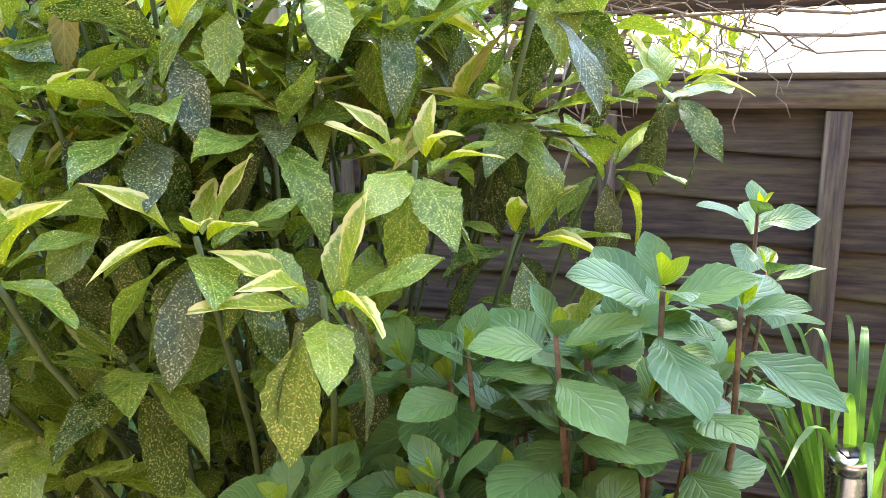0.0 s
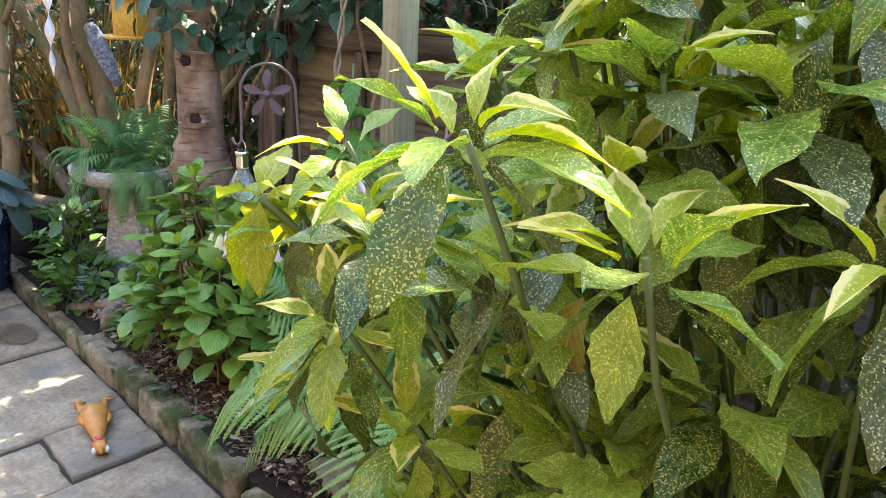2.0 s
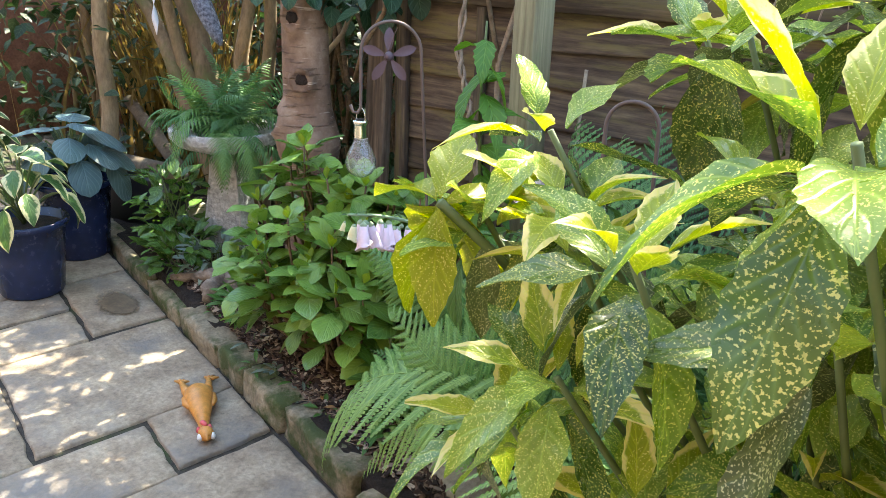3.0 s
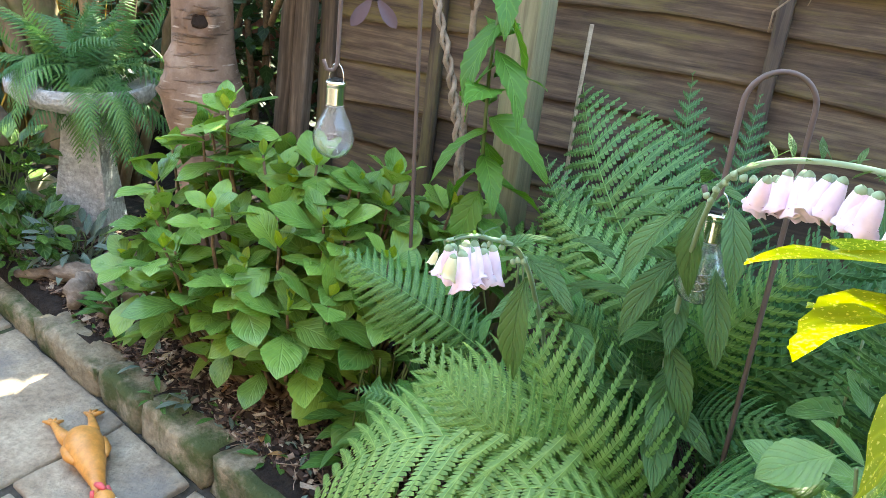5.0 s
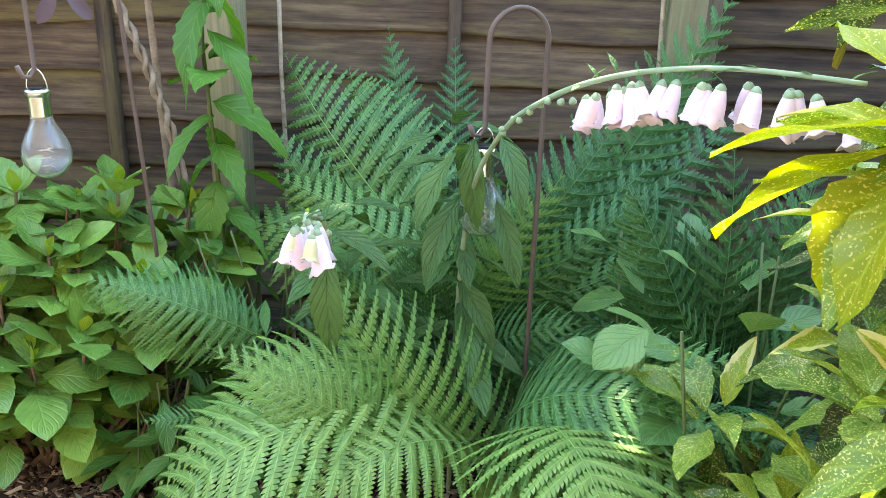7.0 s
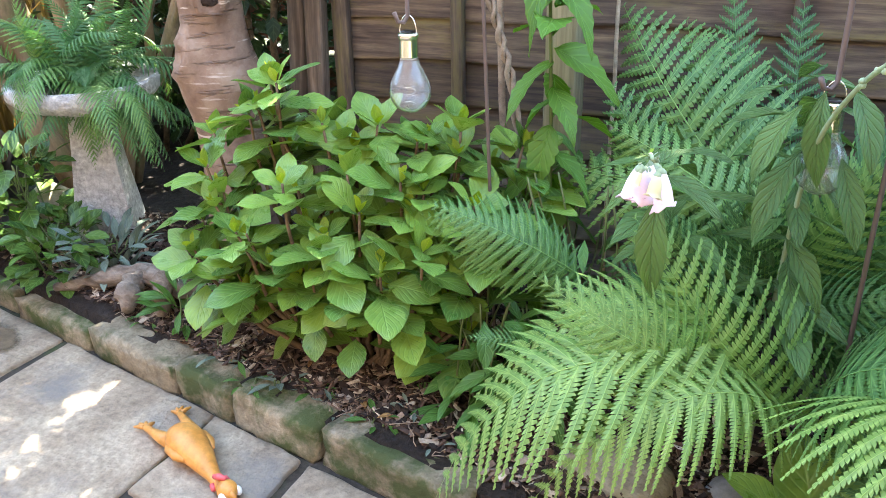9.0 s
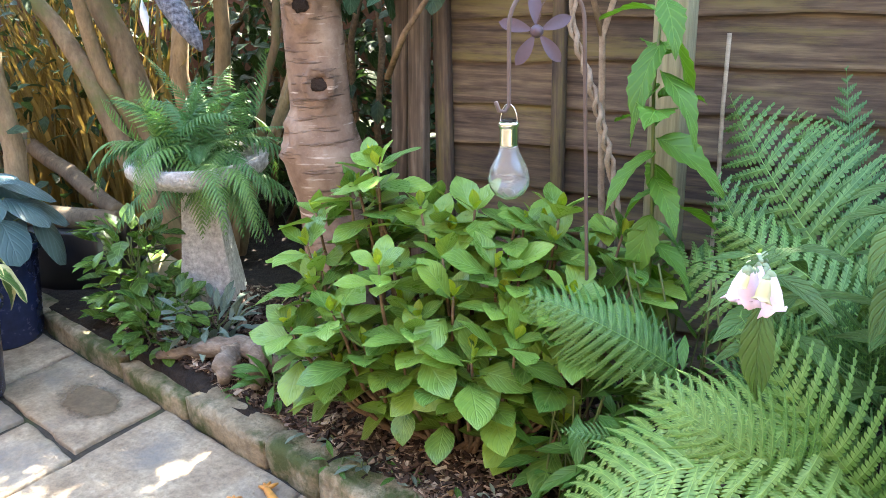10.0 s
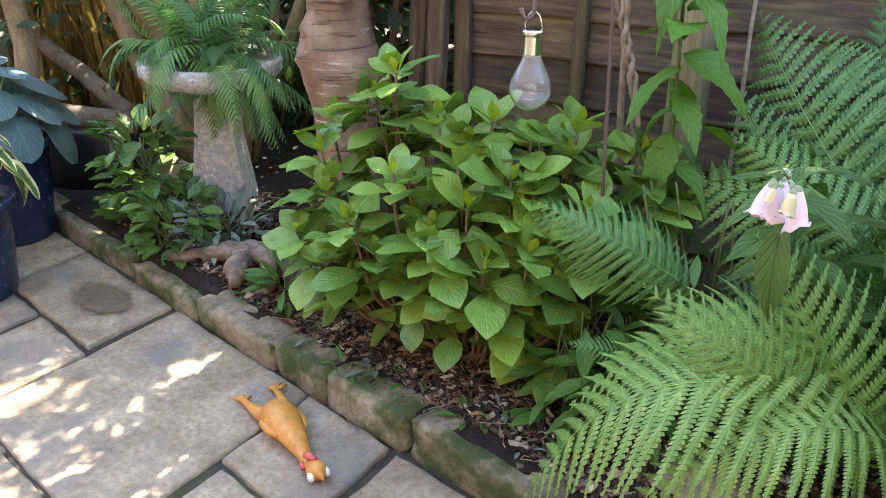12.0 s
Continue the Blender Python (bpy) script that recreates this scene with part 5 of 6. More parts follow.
# ---- cherry tree with ivy ----
tree = thing("cherry_tree", "stout cherry tree trunk with banded bark and ivy climbing it", "tree", (-3.25, 2.13, 0.10))
v, f = [], []
sides, rows_ = 52, 130
knots = [(-0.92, 0.84, 0.05), (-1.25, 1.06, 0.055), (-2.2, 0.68, 0.06)]
for j in range(rows_ + 1):
    z = -0.06 + 2.9 * j / rows_
    r0 = 0.098 + 0.07 * math.exp(-max(0, z) / 0.10) + 0.03 * math.exp(-((z - 0.60) / 0.09) ** 2) - 0.012 * z
    for k in range(sides):
        a = 2 * math.pi * k / sides - math.pi
        r = r0 * (1 + 0.05 * math.sin(3 * a + z * 2) + 0.02 * noise.noise((math.cos(a) * 3, math.sin(a) * 3, z * 5)))
        for ka, kz, kr in knots:
            d = math.hypot((a - ka) * 0.1, z - kz)
            r += 0.024 * math.exp(-((d - kr * 0.75) / (kr * 0.35)) ** 2) - 0.024 * math.exp(-(d / (kr * 0.4)) ** 2)
        v.append((r * math.cos(a) - 0.045 * z + 0.03, r * math.sin(a) + 0.02 * z, z))
for j in range(rows_):
    for k in range(sides):
        k2 = (k + 1) % sides
        f.append((j * sides + k, j * sides + k2, (j + 1) * sides + k2, (j + 1) * sides + k))
child("trunk", mesh_of("trunk", v, f, CHERRY), tree)
for ka, kz, kr in knots[:2]:
    bm = bmesh.new()
    bmesh.ops.create_uvsphere(bm, u_segments=14, v_segments=8, radius=1.0)
    kx, ky = 0.088 * math.cos(ka) - 0.045 * kz + 0.03, 0.088 * math.sin(ka) + 0.02 * kz
    for q in bm.verts:
        q.co *= 1 + 0.45 * noise.noise(q.co * 2.3 + Vector((ka * 9, 0, 0))) + 0.25 * noise.noise(q.co * 6 + Vector((kz * 9, 0, 0)))
    part("knot", bm, KNOT, tree, "dark knot in the bark", Matrix.Translation((kx, ky, kz)) @ Euler((0, 0, ka)).to_matrix().to_4x4() @ Matrix.Diagonal((0.010, 0.026, 0.019, 1)))
rnd = random.Random(31)
limbs, crown = [], []
for i in range(12):
    a, h, thick = rnd.uniform(0.4, 2.7), rnd.uniform(2.3, 2.8), 42
    p0 = Vector((-0.045 * h + 0.03, 0.02 * h, h))
    end = p0 + Vector((math.cos(a) * rnd.uniform(0.8, 2.4) + (0.3 if math.cos(a) > 0 else 0), math.sin(a) * rnd.uniform(0.4, 1.9), rnd.uniform(0.3, 1.4)))
    pts = wander(p0, end, 0.06, 6, rnd, (0, 0, 0.15))
    limbs.append((pts, [0.05, 0.042, 0.035, 0.028, 0.02, 0.014, 0.008], 7))
    for q in pts[2:]:
        crown += [q + Vector((rnd.gauss(0, 0.28), rnd.gauss(0, 0.28), rnd.gauss(0, 0.2))) for _ in range(thick)]
child("limb", tubes("limb", limbs, CHERRY), tree)
child("crown", many_leaves("crown", CROWN, crown, 0.11, 0.055, rnd, at=tree.location), tree)
# unseen tree, added so that its crown keeps sun off the bed and laurel
tall = thing("neighbour_tree", "unseen leafy tree added beyond the fence to shade the garden", "tree", (-2.7, 5.0, 0.0))
child("trunk", tubes("tall_trunk", [(wander((0, 0, -0.1), (0.1, 0, 2.6), 0.03, 6, rnd), [0.16, 0.15, 0.14, 0.13, 0.12, 0.11, 0.10], 14)], SHRUBWOOD), tall)
limbs, crown = [], []
for i in range(46):
    p0 = Vector((0.1, 0, rnd.uniform(1.9, 2.6)))
    full = i < 19 or i > 27
    end = Vector((rnd.uniform(-0.7, 1.5) if i < 19 else rnd.uniform(1.2, 3.0) if full else rnd.uniform(-2.8, -0.6), 0, rnd.uniform(2.9, 5.0)))
    end.y = -1.75 + 0.75 * (end.z - 2.6) + rnd.uniform(-0.5, 0.5)
    if i > 27:
        end.z += 0.5
        end.y = -4.1 + 0.77 * (end.z - 1.2) + rnd.uniform(-0.4, 0.4)
    pts = wander(p0, end, 0.08, 6, rnd, (0, 0, 0.2))
    limbs.append((pts, [0.06, 0.05, 0.042, 0.034, 0.025, 0.016, 0.008], 7))
    for q in pts[2:]:
        crown += [q + Vector((rnd.gauss(0, 0.34), rnd.gauss(0, 0.34), rnd.gauss(0, 0.28))) for _ in range(85 if i < 19 else 62 if full else 34)]
child("limb", tubes("tall_limb", limbs, SHRUBWOOD), tall)
child("crown", many_leaves("crown", CROWN, crown, 0.12, 0.065, rnd, at=tall.location), tall)
ivy = thing("ivy", "dark glossy ivy clinging to the tree trunk", "ivy", (-3.29, 2.12, 1.05))
for i in range(210):
    z = rnd.uniform(0.14, 1.15) ** 0.85
    a = rnd.gauss(-0.75, 0.75)
    r = 0.115 + rnd.uniform(0, 0.10) * (0.6 + z)
    child("leaf", rnd.choice(IVY_MESH), ivy, turned((r * math.cos(a) - 0.04 * z, r * math.sin(a), z), math.degrees(a) + rnd.uniform(-40, 40), rnd.uniform(-75, -15), rnd.uniform(-30, 30), rnd.uniform(0.7, 1.2)))
stems = [(wander((0.11 * math.cos(a), 0.11 * math.sin(a) + 0.02, -0.9), (0.12 * math.cos(a + .3) - 0.05, 0.12 * math.sin(a + .3), 1.1), 0.02, 9, rnd), [0.005] * 10, 5) for a in (0.1, 0.45)]
child("stem", tubes("ivy_stem", stems, STEM_B), ivy)
ivy2 = thing("ivy", "dark ivy mass hanging over the fence end", "ivy", (-3.0, 2.3, 1.3))
for i in range(430):
    p = Vector((rnd.uniform(-0.45, 0.72), rnd.uniform(-0.16, 0.10), 0))
    p.z = rnd.uniform(-0.10, 0.75) if p.x < 0.25 else rnd.uniform(0.08, 0.5)
    child("leaf", rnd.choice(IVY_MESH), ivy2, turned(p, rnd.uniform(180, 360), rnd.uniform(-75, 0), rnd.uniform(-30, 30), rnd.uniform(0.8, 1.5)))
child("stem", tubes("ivy_stem", [(wander((rnd.uniform(-.2, .2), 0, -0.05), (rnd.uniform(-.3, .3), 0, 0.8), 0.04, 8, rnd), [0.004] * 9, 5) for _ in range(7)] + [(wander((-0.03, -0.02, -1.2), (0.0, 0, 0.1), 0.02, 8, rnd), [0.006] * 9, 5)], STEM_B), ivy2)

# ---- bird bath with fern ----
bath = thing("bird_bath", "rough cast concrete bird bath with ferns growing in its bowl", "bird bath", (-3.78, 2.12, 0.13))
v, f = [], []
prof = [(-0.04, 0.098), (0.02, 0.096), (0.10, 0.088), (0.22, 0.074), (0.34, 0.062), (0.42, 0.056), (0.46, 0.066)]
for z, h in prof:
    for x, y in ((-1, -1), (0, -1.0), (1, -1), (1.0, 0), (1, 1), (0, 1.0), (-1, 1), (-1.0, 0)):
        v.append((x * h, y * h, z))
for j in range(len(prof) - 1):
    for k in range(8):
        k2 = (k + 1) % 8
        f.append((j * 8 + k, j * 8 + k2, (j + 1) * 8 + k2, (j + 1) * 8 + k))
ped = child("pedestal", mesh_of("pedestal", v, f, CONCRETE, smooth=False), bath, pose(0, 0, 0, 0, 0, 32))
child("bowl", lathe("bowl", [(0.0, 0.44), (0.09, 0.44), (0.16, 0.455), (0.21, 0.475), (0.232, 0.50), (0.236, 0.535), (0.226, 0.542), (0.20, 0.53), (0.15, 0.51), (0.0, 0.50)], CONCRETE, 40, 0.012, 3), bath)
bath_fern = thing("fern", "small dense fern filling the bird bath bowl", "fern", (-3.78, 2.12, 0.64))
rnd = random.Random(41)
for i in range(120):
    a, L = rnd.uniform(0, 6.28), rnd.uniform(0.20, 0.38)
    b = Vector((rnd.uniform(-0.13, 0.13), rnd.uniform(-0.13, 0.13), rnd.uniform(0, 0.08)))
    el = rnd.uniform(-0.65, 1.1)
    t = b + Vector((math.cos(a) * math.cos(el), math.sin(a) * math.cos(el), math.sin(el))) * L
    if i % 2:
        t = b + Vector((math.cos(a) * L * 0.85, math.sin(a) * L * 0.85, -rnd.uniform(0.02, 0.26)))
        L = (t - b).length
    child("frond", FRONDS[rnd.choice(("hoopd", "dark", "dark") if i % 2 else ("dark", "flat", "dark", "up"))], bath_fern, aim(b, t, (0, 0, 1) if el < 0.9 else (math.cos(a), math.sin(a), 0.3)) @ Matrix.Diagonal((L * 0.62, L, L, 1)))

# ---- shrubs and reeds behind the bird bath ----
# added mass of near-black leaves, stands for the dark gap behind the tree
shade = thing("dark_shrub", "added near-black shrub standing for the deep shade behind the tree", "shrub", (-3.6, 3.0, 0.08))
child("foliage", many_leaves("foliage", SHADED_LEAF, [Vector((rnd.uniform(-1.1, 0.55), rnd.gauss(0.1, 0.14), rnd.uniform(0.05, 2.2))) for _ in range(2200)], 0.09, 0.055, rnd, at=shade.location), shade)
child("stem", tubes("shrub_stem", [(wander((rnd.uniform(-.8, .3), 0, -0.05), (rnd.uniform(-.9, .4), 0, 1.8), 0.05, 6, rnd), [0.014] * 7, 6) for _ in range(10)], STEM_B), shade)
shrub = thing("old_shrub", "gnarled old shrub with thick tan stems behind the bird bath", "shrub", (-4.20, 2.48, 0.12))
runs = []
for b, t, r in (((0, 0, 0), (-0.45, -0.1, 1.5), 0.06), ((0.05, 0, 0), (0.25, 0.1, 1.6), 0.035), ((0.0, 0.05, 0), (-0.05, 0.2, 1.7), 0.04), ((-0.05, -0.05, 0.0), (-0.75, -0.25, 1.3), 0.045), ((0.1, 0.0, 0.05), (0.6, 0.2, 1.4), 0.025), ((-0.2, -0.05, 0.45), (-0.2, -0.3, 1.5), 0.03), ((0.1, 0.1, 0), (0.35, 0.35, 1.5), 0.02), ((0.15, 0, 0), (0.75, 0.1, 1.1), 0.018)):
    runs.append((wander(b, t, 0.03, 7, rnd, (rnd.uniform(-.1, .1), 0, 0)), [1.25 * r * (1 - 0.08 * i) for i in range(8)], 9))
for run in runs:
    child("branch", tubes("branch", [run], SHRUBWOOD), shrub)
shoots = [Vector((rnd.uniform(-1.0, 0.7), rnd.uniform(-0.2, 0.6), rnd.uniform(1.25, 2.1))) for _ in range(700)]
child("foliage", many_leaves("foliage", SHADED_LEAF, shoots, 0.075, 0.04, rnd, at=shrub.location), shrub)
trunk2 = thing("slim_tree", "slim pale leaning trunk among the reeds", "tree", (-4.75, 2.05, 0.10))
child("trunk", tubes("slim_trunk", [(wander((0, 0, -0.05), (-0.12, 0.15, 2.4), 0.02, 9, rnd), [0.05, 0.046, 0.043, 0.04, 0.037, 0.034, 0.03, 0.025, 0.02, 0.015], 10)], SHRUBWOOD), trunk2)
child("branch", tubes("slim_branch", [(wander((-0.05, 0.07, 1.1), (0.25, 0.2, 1.7), 0.01, 5, rnd), [0.02, 0.017, 0.014, 0.011, 0.008, 0.005], 8), (wander((-0.05, 0.07, 1.1), (-0.4, 0.1, 1.6), 0.01, 5, rnd), [0.02, 0.017, 0.014, 0.011, 0.008, 0.005], 8)], SHRUBWOOD), trunk2)
child("foliage", many_leaves("foliage", SHADED_LEAF, [Vector((rnd.gauss(-0.1, 0.5), rnd.gauss(0.3, 0.4), rnd.uniform(1.6, 2.6))) for _ in range(500)], 0.08, 0.045, rnd, at=trunk2.location), trunk2)
reeds = thing("reed_clump", "tall dry tan and green reeds against the boundary", "reeds", (-5.25, 2.75, 0.10), kind="stuff")
v, f, uv = [], [], []
for i in range(360):
    b = Vector((rnd.gauss(0, 0.34), rnd.gauss(0, 0.16), 0))
    L, w = rnd.uniform(0.8, 1.6), rnd.uniform(0.006, 0.016)
    lean = Vector((rnd.gauss(0, 0.16), rnd.gauss(-0.05, 0.12), 0))
    s = Vector((math.cos(i), math.sin(i), 0)) * w
    o = len(v)
    for k in range(6):
        t = k / 5
        c = b + lean * L * t * t * 1.4 + Vector((0, 0, L * t * (1 - 0.12 * t)))
        v += [c - s * (1 - t * 0.9), c + s * (1 - t * 0.9)]
        uv += [(0.1, t), (0.9, t)]
    for k in range(5):
        f.append((o + 2 * k, o + 2 * k + 1, o + 2 * k + 3, o + 2 * k + 2))
child("blades", mesh_of("reed_blades", v, f, REED, uv), reeds)
left_shrub = thing("dark_shrub", "leafy shrub behind the blue pots, shade put into its leaf colour", "shrub", (-5.5, 2.35, 0.05))
child("foliage", many_leaves("foliage", SHADED_LEAF, [Vector((rnd.gauss(0, 0.45), rnd.gauss(0, 0.3), rnd.uniform(0.05, 2.0))) for _ in range(1500)], 0.09, 0.05, rnd), left_shrub)
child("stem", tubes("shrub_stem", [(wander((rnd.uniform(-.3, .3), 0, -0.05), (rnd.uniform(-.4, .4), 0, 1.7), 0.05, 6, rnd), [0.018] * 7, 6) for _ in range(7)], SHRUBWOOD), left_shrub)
hedge = thing("dark_shrub", "dense evergreen shrub, leaves coloured near black for deep shade", "shrub", (-3.9, 3.5, 0.1))
child("foliage", many_leaves("foliage", SHADED_LEAF, [Vector((rnd.uniform(-2.8, 1.2), rnd.uniform(-0.5, 0.5), rnd.uniform(0.0, 2.6))) for _ in range(5200)], 0.08, 0.05, rnd, at=hedge.location), hedge)
child("stem", tubes("shrub_stem", [(wander((rnd.uniform(-2.5, 1), 0.1, -0.1), (rnd.uniform(-2.5, 1), 0.1, 2.0), 0.05, 6, rnd), [0.02] * 7, 6) for _ in range(12)], STEM_B), hedge)

# ---- log planter, pots, hostas ----
planter = thing("log_planter", "low planter of rough logs with moss", "planter", (-4.75, 2.05, 0.07))
for a, b, r in (((-0.55, 0.42, 0.46), (0.40, 0.16, 0.30), 0.035), ((-0.5, -0.10, 0.27), (0.42, 0.14, 0.27), 0.045)):
    child("log", tubes("log", [(wander(a, b, 0.006, 6, rnd), [r, r * 1.03, r * .98, r, r * 1.02, r * .97, r * .95], 12)], LOGWOOD), planter)
part("trough", box(0.85, 0.22, 0.26, 0.01), BLACK, planter, m=pose(-0.05, 0.04, 0.11, 0, 0, 15))


def pot(label, at, r, h, hosta, meshes, n, seed, s):
    e = thing("plant_pot", label, "pot", at, "blue pots")
    prof = [(0.0, 0.0), (r * 0.72, 0.0), (r * 0.76, 0.012), (r * 0.86, h * 0.5), (r * 0.95, h - 0.03), (r * 1.03, h - 0.026), (r * 1.05, h - 0.008), (r * 1.02, h), (r * 0.93, h), (r * 0.90, h - 0.04), (0.0, h - 0.045)]
    child("body", lathe("pot_body", prof, BLUE, 40), e)
    child("compost", lathe("compost", [(r * 0.90, h - 0.036), (r * 0.5, h - 0.028), (0.0, h - 0.026)], SOIL, 24, 0.05), e)
    rr = random.Random(seed)
    p = thing("hosta", hosta, "plant", (at[0], at[1], at[2] + h - 0.03))
    for i in range(n):
        a, t = i * 2.4 + rr.uniform(-.3, .3), (i + 0.5) / n
        q = Vector((math.cos(a) * (0.04 + 0.14 * t), math.sin(a) * (0.04 + 0.14 * t), 0.30 - 0.20 * t))
        child("stalk", tubes("hosta_stalk", [(bend((0, 0, 0), q, (0, 0, 0.04), 5), [0.004] * 6, 5)], STEM_G), p)
        child("leaf", rr.choice(meshes), p, turned(q, math.degrees(a), 12 - 66 * t + rr.uniform(-16, 16), rr.uniform(-15, 15), s * rr.uniform(0.8, 1.15)))


pot("dark blue glazed pot on the paving", (-4.18, 1.40, 0.0), 0.165, 0.32, "hosta with green leaves edged cream in a pot", HOSTA_V, 20, 5, 1.1)
pot("dark blue glazed pot beside the edging", (-4.48, 1.75, 0.0), 0.165, 0.36, "blue-grey hosta with broad rounded leaves in a pot", HOSTA_B, 18, 6, 1.1)
pot("dark blue glazed pot standing further back", (-4.80, 1.36, 0.0), 0.17, 0.45, "tall hosta with cream-edged leaves in a pot", HOSTA_V, 20, 8, 1.15)

# ---- hanging things ----
feeder = thing("bird_feeder", "yellow wooden bird feeder hanging by the tree", "bird feeder", (-4.05, 2.36, 1.195))
child("tray", lathe("tray", [(0.0, -0.006), (0.115, -0.006), (0.125, 0.0), (0.122, 0.012), (0.0, 0.008)], YELLOW, 28), feeder)
for a in range(4):
    part("side", box(0.012, 0.105, 0.17, 0.002), YELLOW, feeder, m=pose(0.055 * math.cos(a * 1.5708 + 0.5), 0.055 * math.sin(a * 1.5708 + 0.5), 0.09, 0, 0, 90 * a + 28.65))
bm = bmesh.new()
bmesh.ops.create_cone(bm, cap_ends=True, segments=4, radius1=0.13, radius2=0.02, depth=0.08, matrix=pose(0, 0, 0.22, 0, 0, 45 + 28.65))
part("roof", bm, YELLOW, feeder, smooth=False)
child("cord", tubes("cord", [([(0, 0, 0.25), (0.02, -0.03, 0.7), (0.06, -0.06, 1.35)], [0.002] * 3, 5)], TWIG), feeder)
spinner = thing("spiral_spinner", "pearly white twisted ribbon spinner hanging in the air", "ornament", (-3.28, 1.56, 1.12))
v, f = [], []
n = 60
for i in range(n + 1):
    t = i / n
    w = 0.017 * (0.35 + 0.65 * abs(math.sin(math.pi * t * 5.0 + 0.35))) * (0.2 + 0.8 * min(1, t * 6))
    a = t * math.pi * 5
    s = Vector((math.cos(a), math.sin(a), 0)) * w
    v += [Vector((0, 0, t * 0.55)) - s, Vector((0, 0, t * 0.55)) + s]
for i in range(n):
    f.append((2 * i, 2 * i + 1, 2 * i + 3, 2 * i + 2))
sp = child("ribbon", mesh_of("ribbon", v, f, PEARL), spinner)
so = sp.modifiers.new("thick", "SOLIDIFY")
so.thickness = 0.0015
child("thread", tubes("thread", [([(0, 0, 0.55), (0.0, 0.05, 1.0), (-0.02, 0.25, 1.45)], [0.001] * 3, 5)], WHITE), spinner)
bird = thing("hanging_ornament", "dark grey speckled hanging ornament, long and rounded", "ornament", (-3.62, 1.95, 1.10))
child("body", tubes("ornament_body", [([(0.10, 0.0, -0.06), (0.08, 0, -0.03), (0.04, 0, 0.02), (0.0, 0, 0.07), (-0.04, 0, 0.12), (-0.06, 0, 0.16), (-0.07, 0.0, 0.18)], [0.006, 0.022, 0.032, 0.036, 0.034, 0.022, 0.006], 14)], GREYFUR), bird)
child("cap", tubes("ornament_cap", [([(-0.05, 0, 0.14), (-0.085, 0, 0.155), (-0.11, 0, 0.15)], [0.022, 0.024, 0.006], 12)], SHRUBWOOD), bird)
child("cord", tubes("cord", [([(-0.05, 0, 0.16), (-0.02, 0.05, 0.6), (0.05, 0.12, 1.45)], [0.0015] * 3, 5)], TWIG), bird)

# ---- rubber chicken ----
toy = thing("rubber_chicken", "orange rubber chicken dog toy lying on the paving", "toy", (-2.87, 1.38, 0.004))
CH = Matrix.Rotation(radians(-26.5), 4, "Z")
body = [(-0.075, 0.016), (-0.065, 0.030), (-0.04, 0.040), (-0.005, 0.042), (0.03, 0.037), (0.065, 0.030), (0.095, 0.022), (0.12, 0.016), (0.15, 0.015), (0.17, 0.016)]
v, f = [], []
for x, r in body:
    for k in range(18):
        a = 2 * math.pi * k / 18
        v.append((x, r * 1.08 * math.cos(a), max(0.0, min(r, 0.033) + r * 0.86 * math.sin(a))))
for i in range(len(body) - 1):
    for k in range(18):
        k2 = (k + 1) % 18
        f.append((i * 18 + k, (i + 1) * 18 + k, (i + 1) * 18 + k2, i * 18 + k2))
f += [tuple(range(18)), tuple(reversed(range((len(body) - 1) * 18, len(body) * 18)))]
me = mesh_of("chicken_body", v, f, ORANGE)
child("body", me, toy, CH)
bm = bmesh.new()
bmesh.ops.create_uvsphere(bm, u_segments=20, v_segments=14, radius=0.0245, matrix=pose(0.192, 0, 0.022) @ Matrix.Diagonal((1.1, 0.95, 0.9, 1)))
part("head", bm, ORANGE, toy, m=CH)
for s in (-1, 1):
    bm = bmesh.new()
    bmesh.ops.create_uvsphere(bm, u_segments=14, v_segments=10, radius=0.0115, matrix=pose(0.205, 0.019 * s, 0.019) @ Matrix.Diagonal((1, 0.7, 1, 1)))
    part("eye", bm, WHITE, toy, "white bulging eye", CH)
    hip = (-0.05, 0.024 * s, 0.022)
    child("leg", tubes("chicken_leg", [([hip, (-0.085, 0.034 * s, 0.020), (-0.125, 0.040 * s, 0.014), (-0.155, 0.043 * s, 0.010), (-0.165, 0.044 * s, 0.009)], [0.020, 0.016, 0.0105, 0.0085, 0.008], 12)], ORANGE), toy, CH)
    child("wing", tubes("chicken_wing", [([(0.05, 0.034 * s, 0.034), (0.02, 0.042 * s, 0.032), (-0.02, 0.043 * s, 0.028), (-0.045, 0.036 * s, 0.028)], [0.006, 0.012, 0.011, 0.004], 10)], ORANGE), toy, CH)
    for spread in (-0.5, 0.0, 0.5, 1.2):
        d = Vector((-math.cos(spread), math.sin(spread) + 0.15 * s, 0)) * 0.032
        b = Vector((-0.163, 0.044 * s, 0.009))
        child("toe", tubes("chicken_toe", [([b, b + d * 0.6, b + d - Vector((0, 0, 0.003))], [0.0065, 0.0055, 0.003], 8)], ORANGE), toy, CH)
child("comb", tubes("chicken_comb", [([(0.148, -0.008, 0.036), (0.165, -0.004, 0.044), (0.182, 0.004, 0.044)], [0.006, 0.008, 0.005], 8)], RED), toy, CH, "pinkish-red comb")
child("wattle", tubes("chicken_wattle", [([(0.150, -0.016, 0.018), (0.165, -0.02, 0.014)], [0.007, 0.006], 8), ([(0.150, 0.014, 0.022), (0.163, 0.018, 0.018)], [0.007, 0.005], 8)], RED), toy, CH, "pinkish-red wattles")
child("beak", tubes("chicken_beak", [([(0.205, 0, 0.024), (0.220, 0, 0.026), (0.232, 0, 0.022)], [0.010, 0.008, 0.002], 8)], ORANGE), toy, CH)

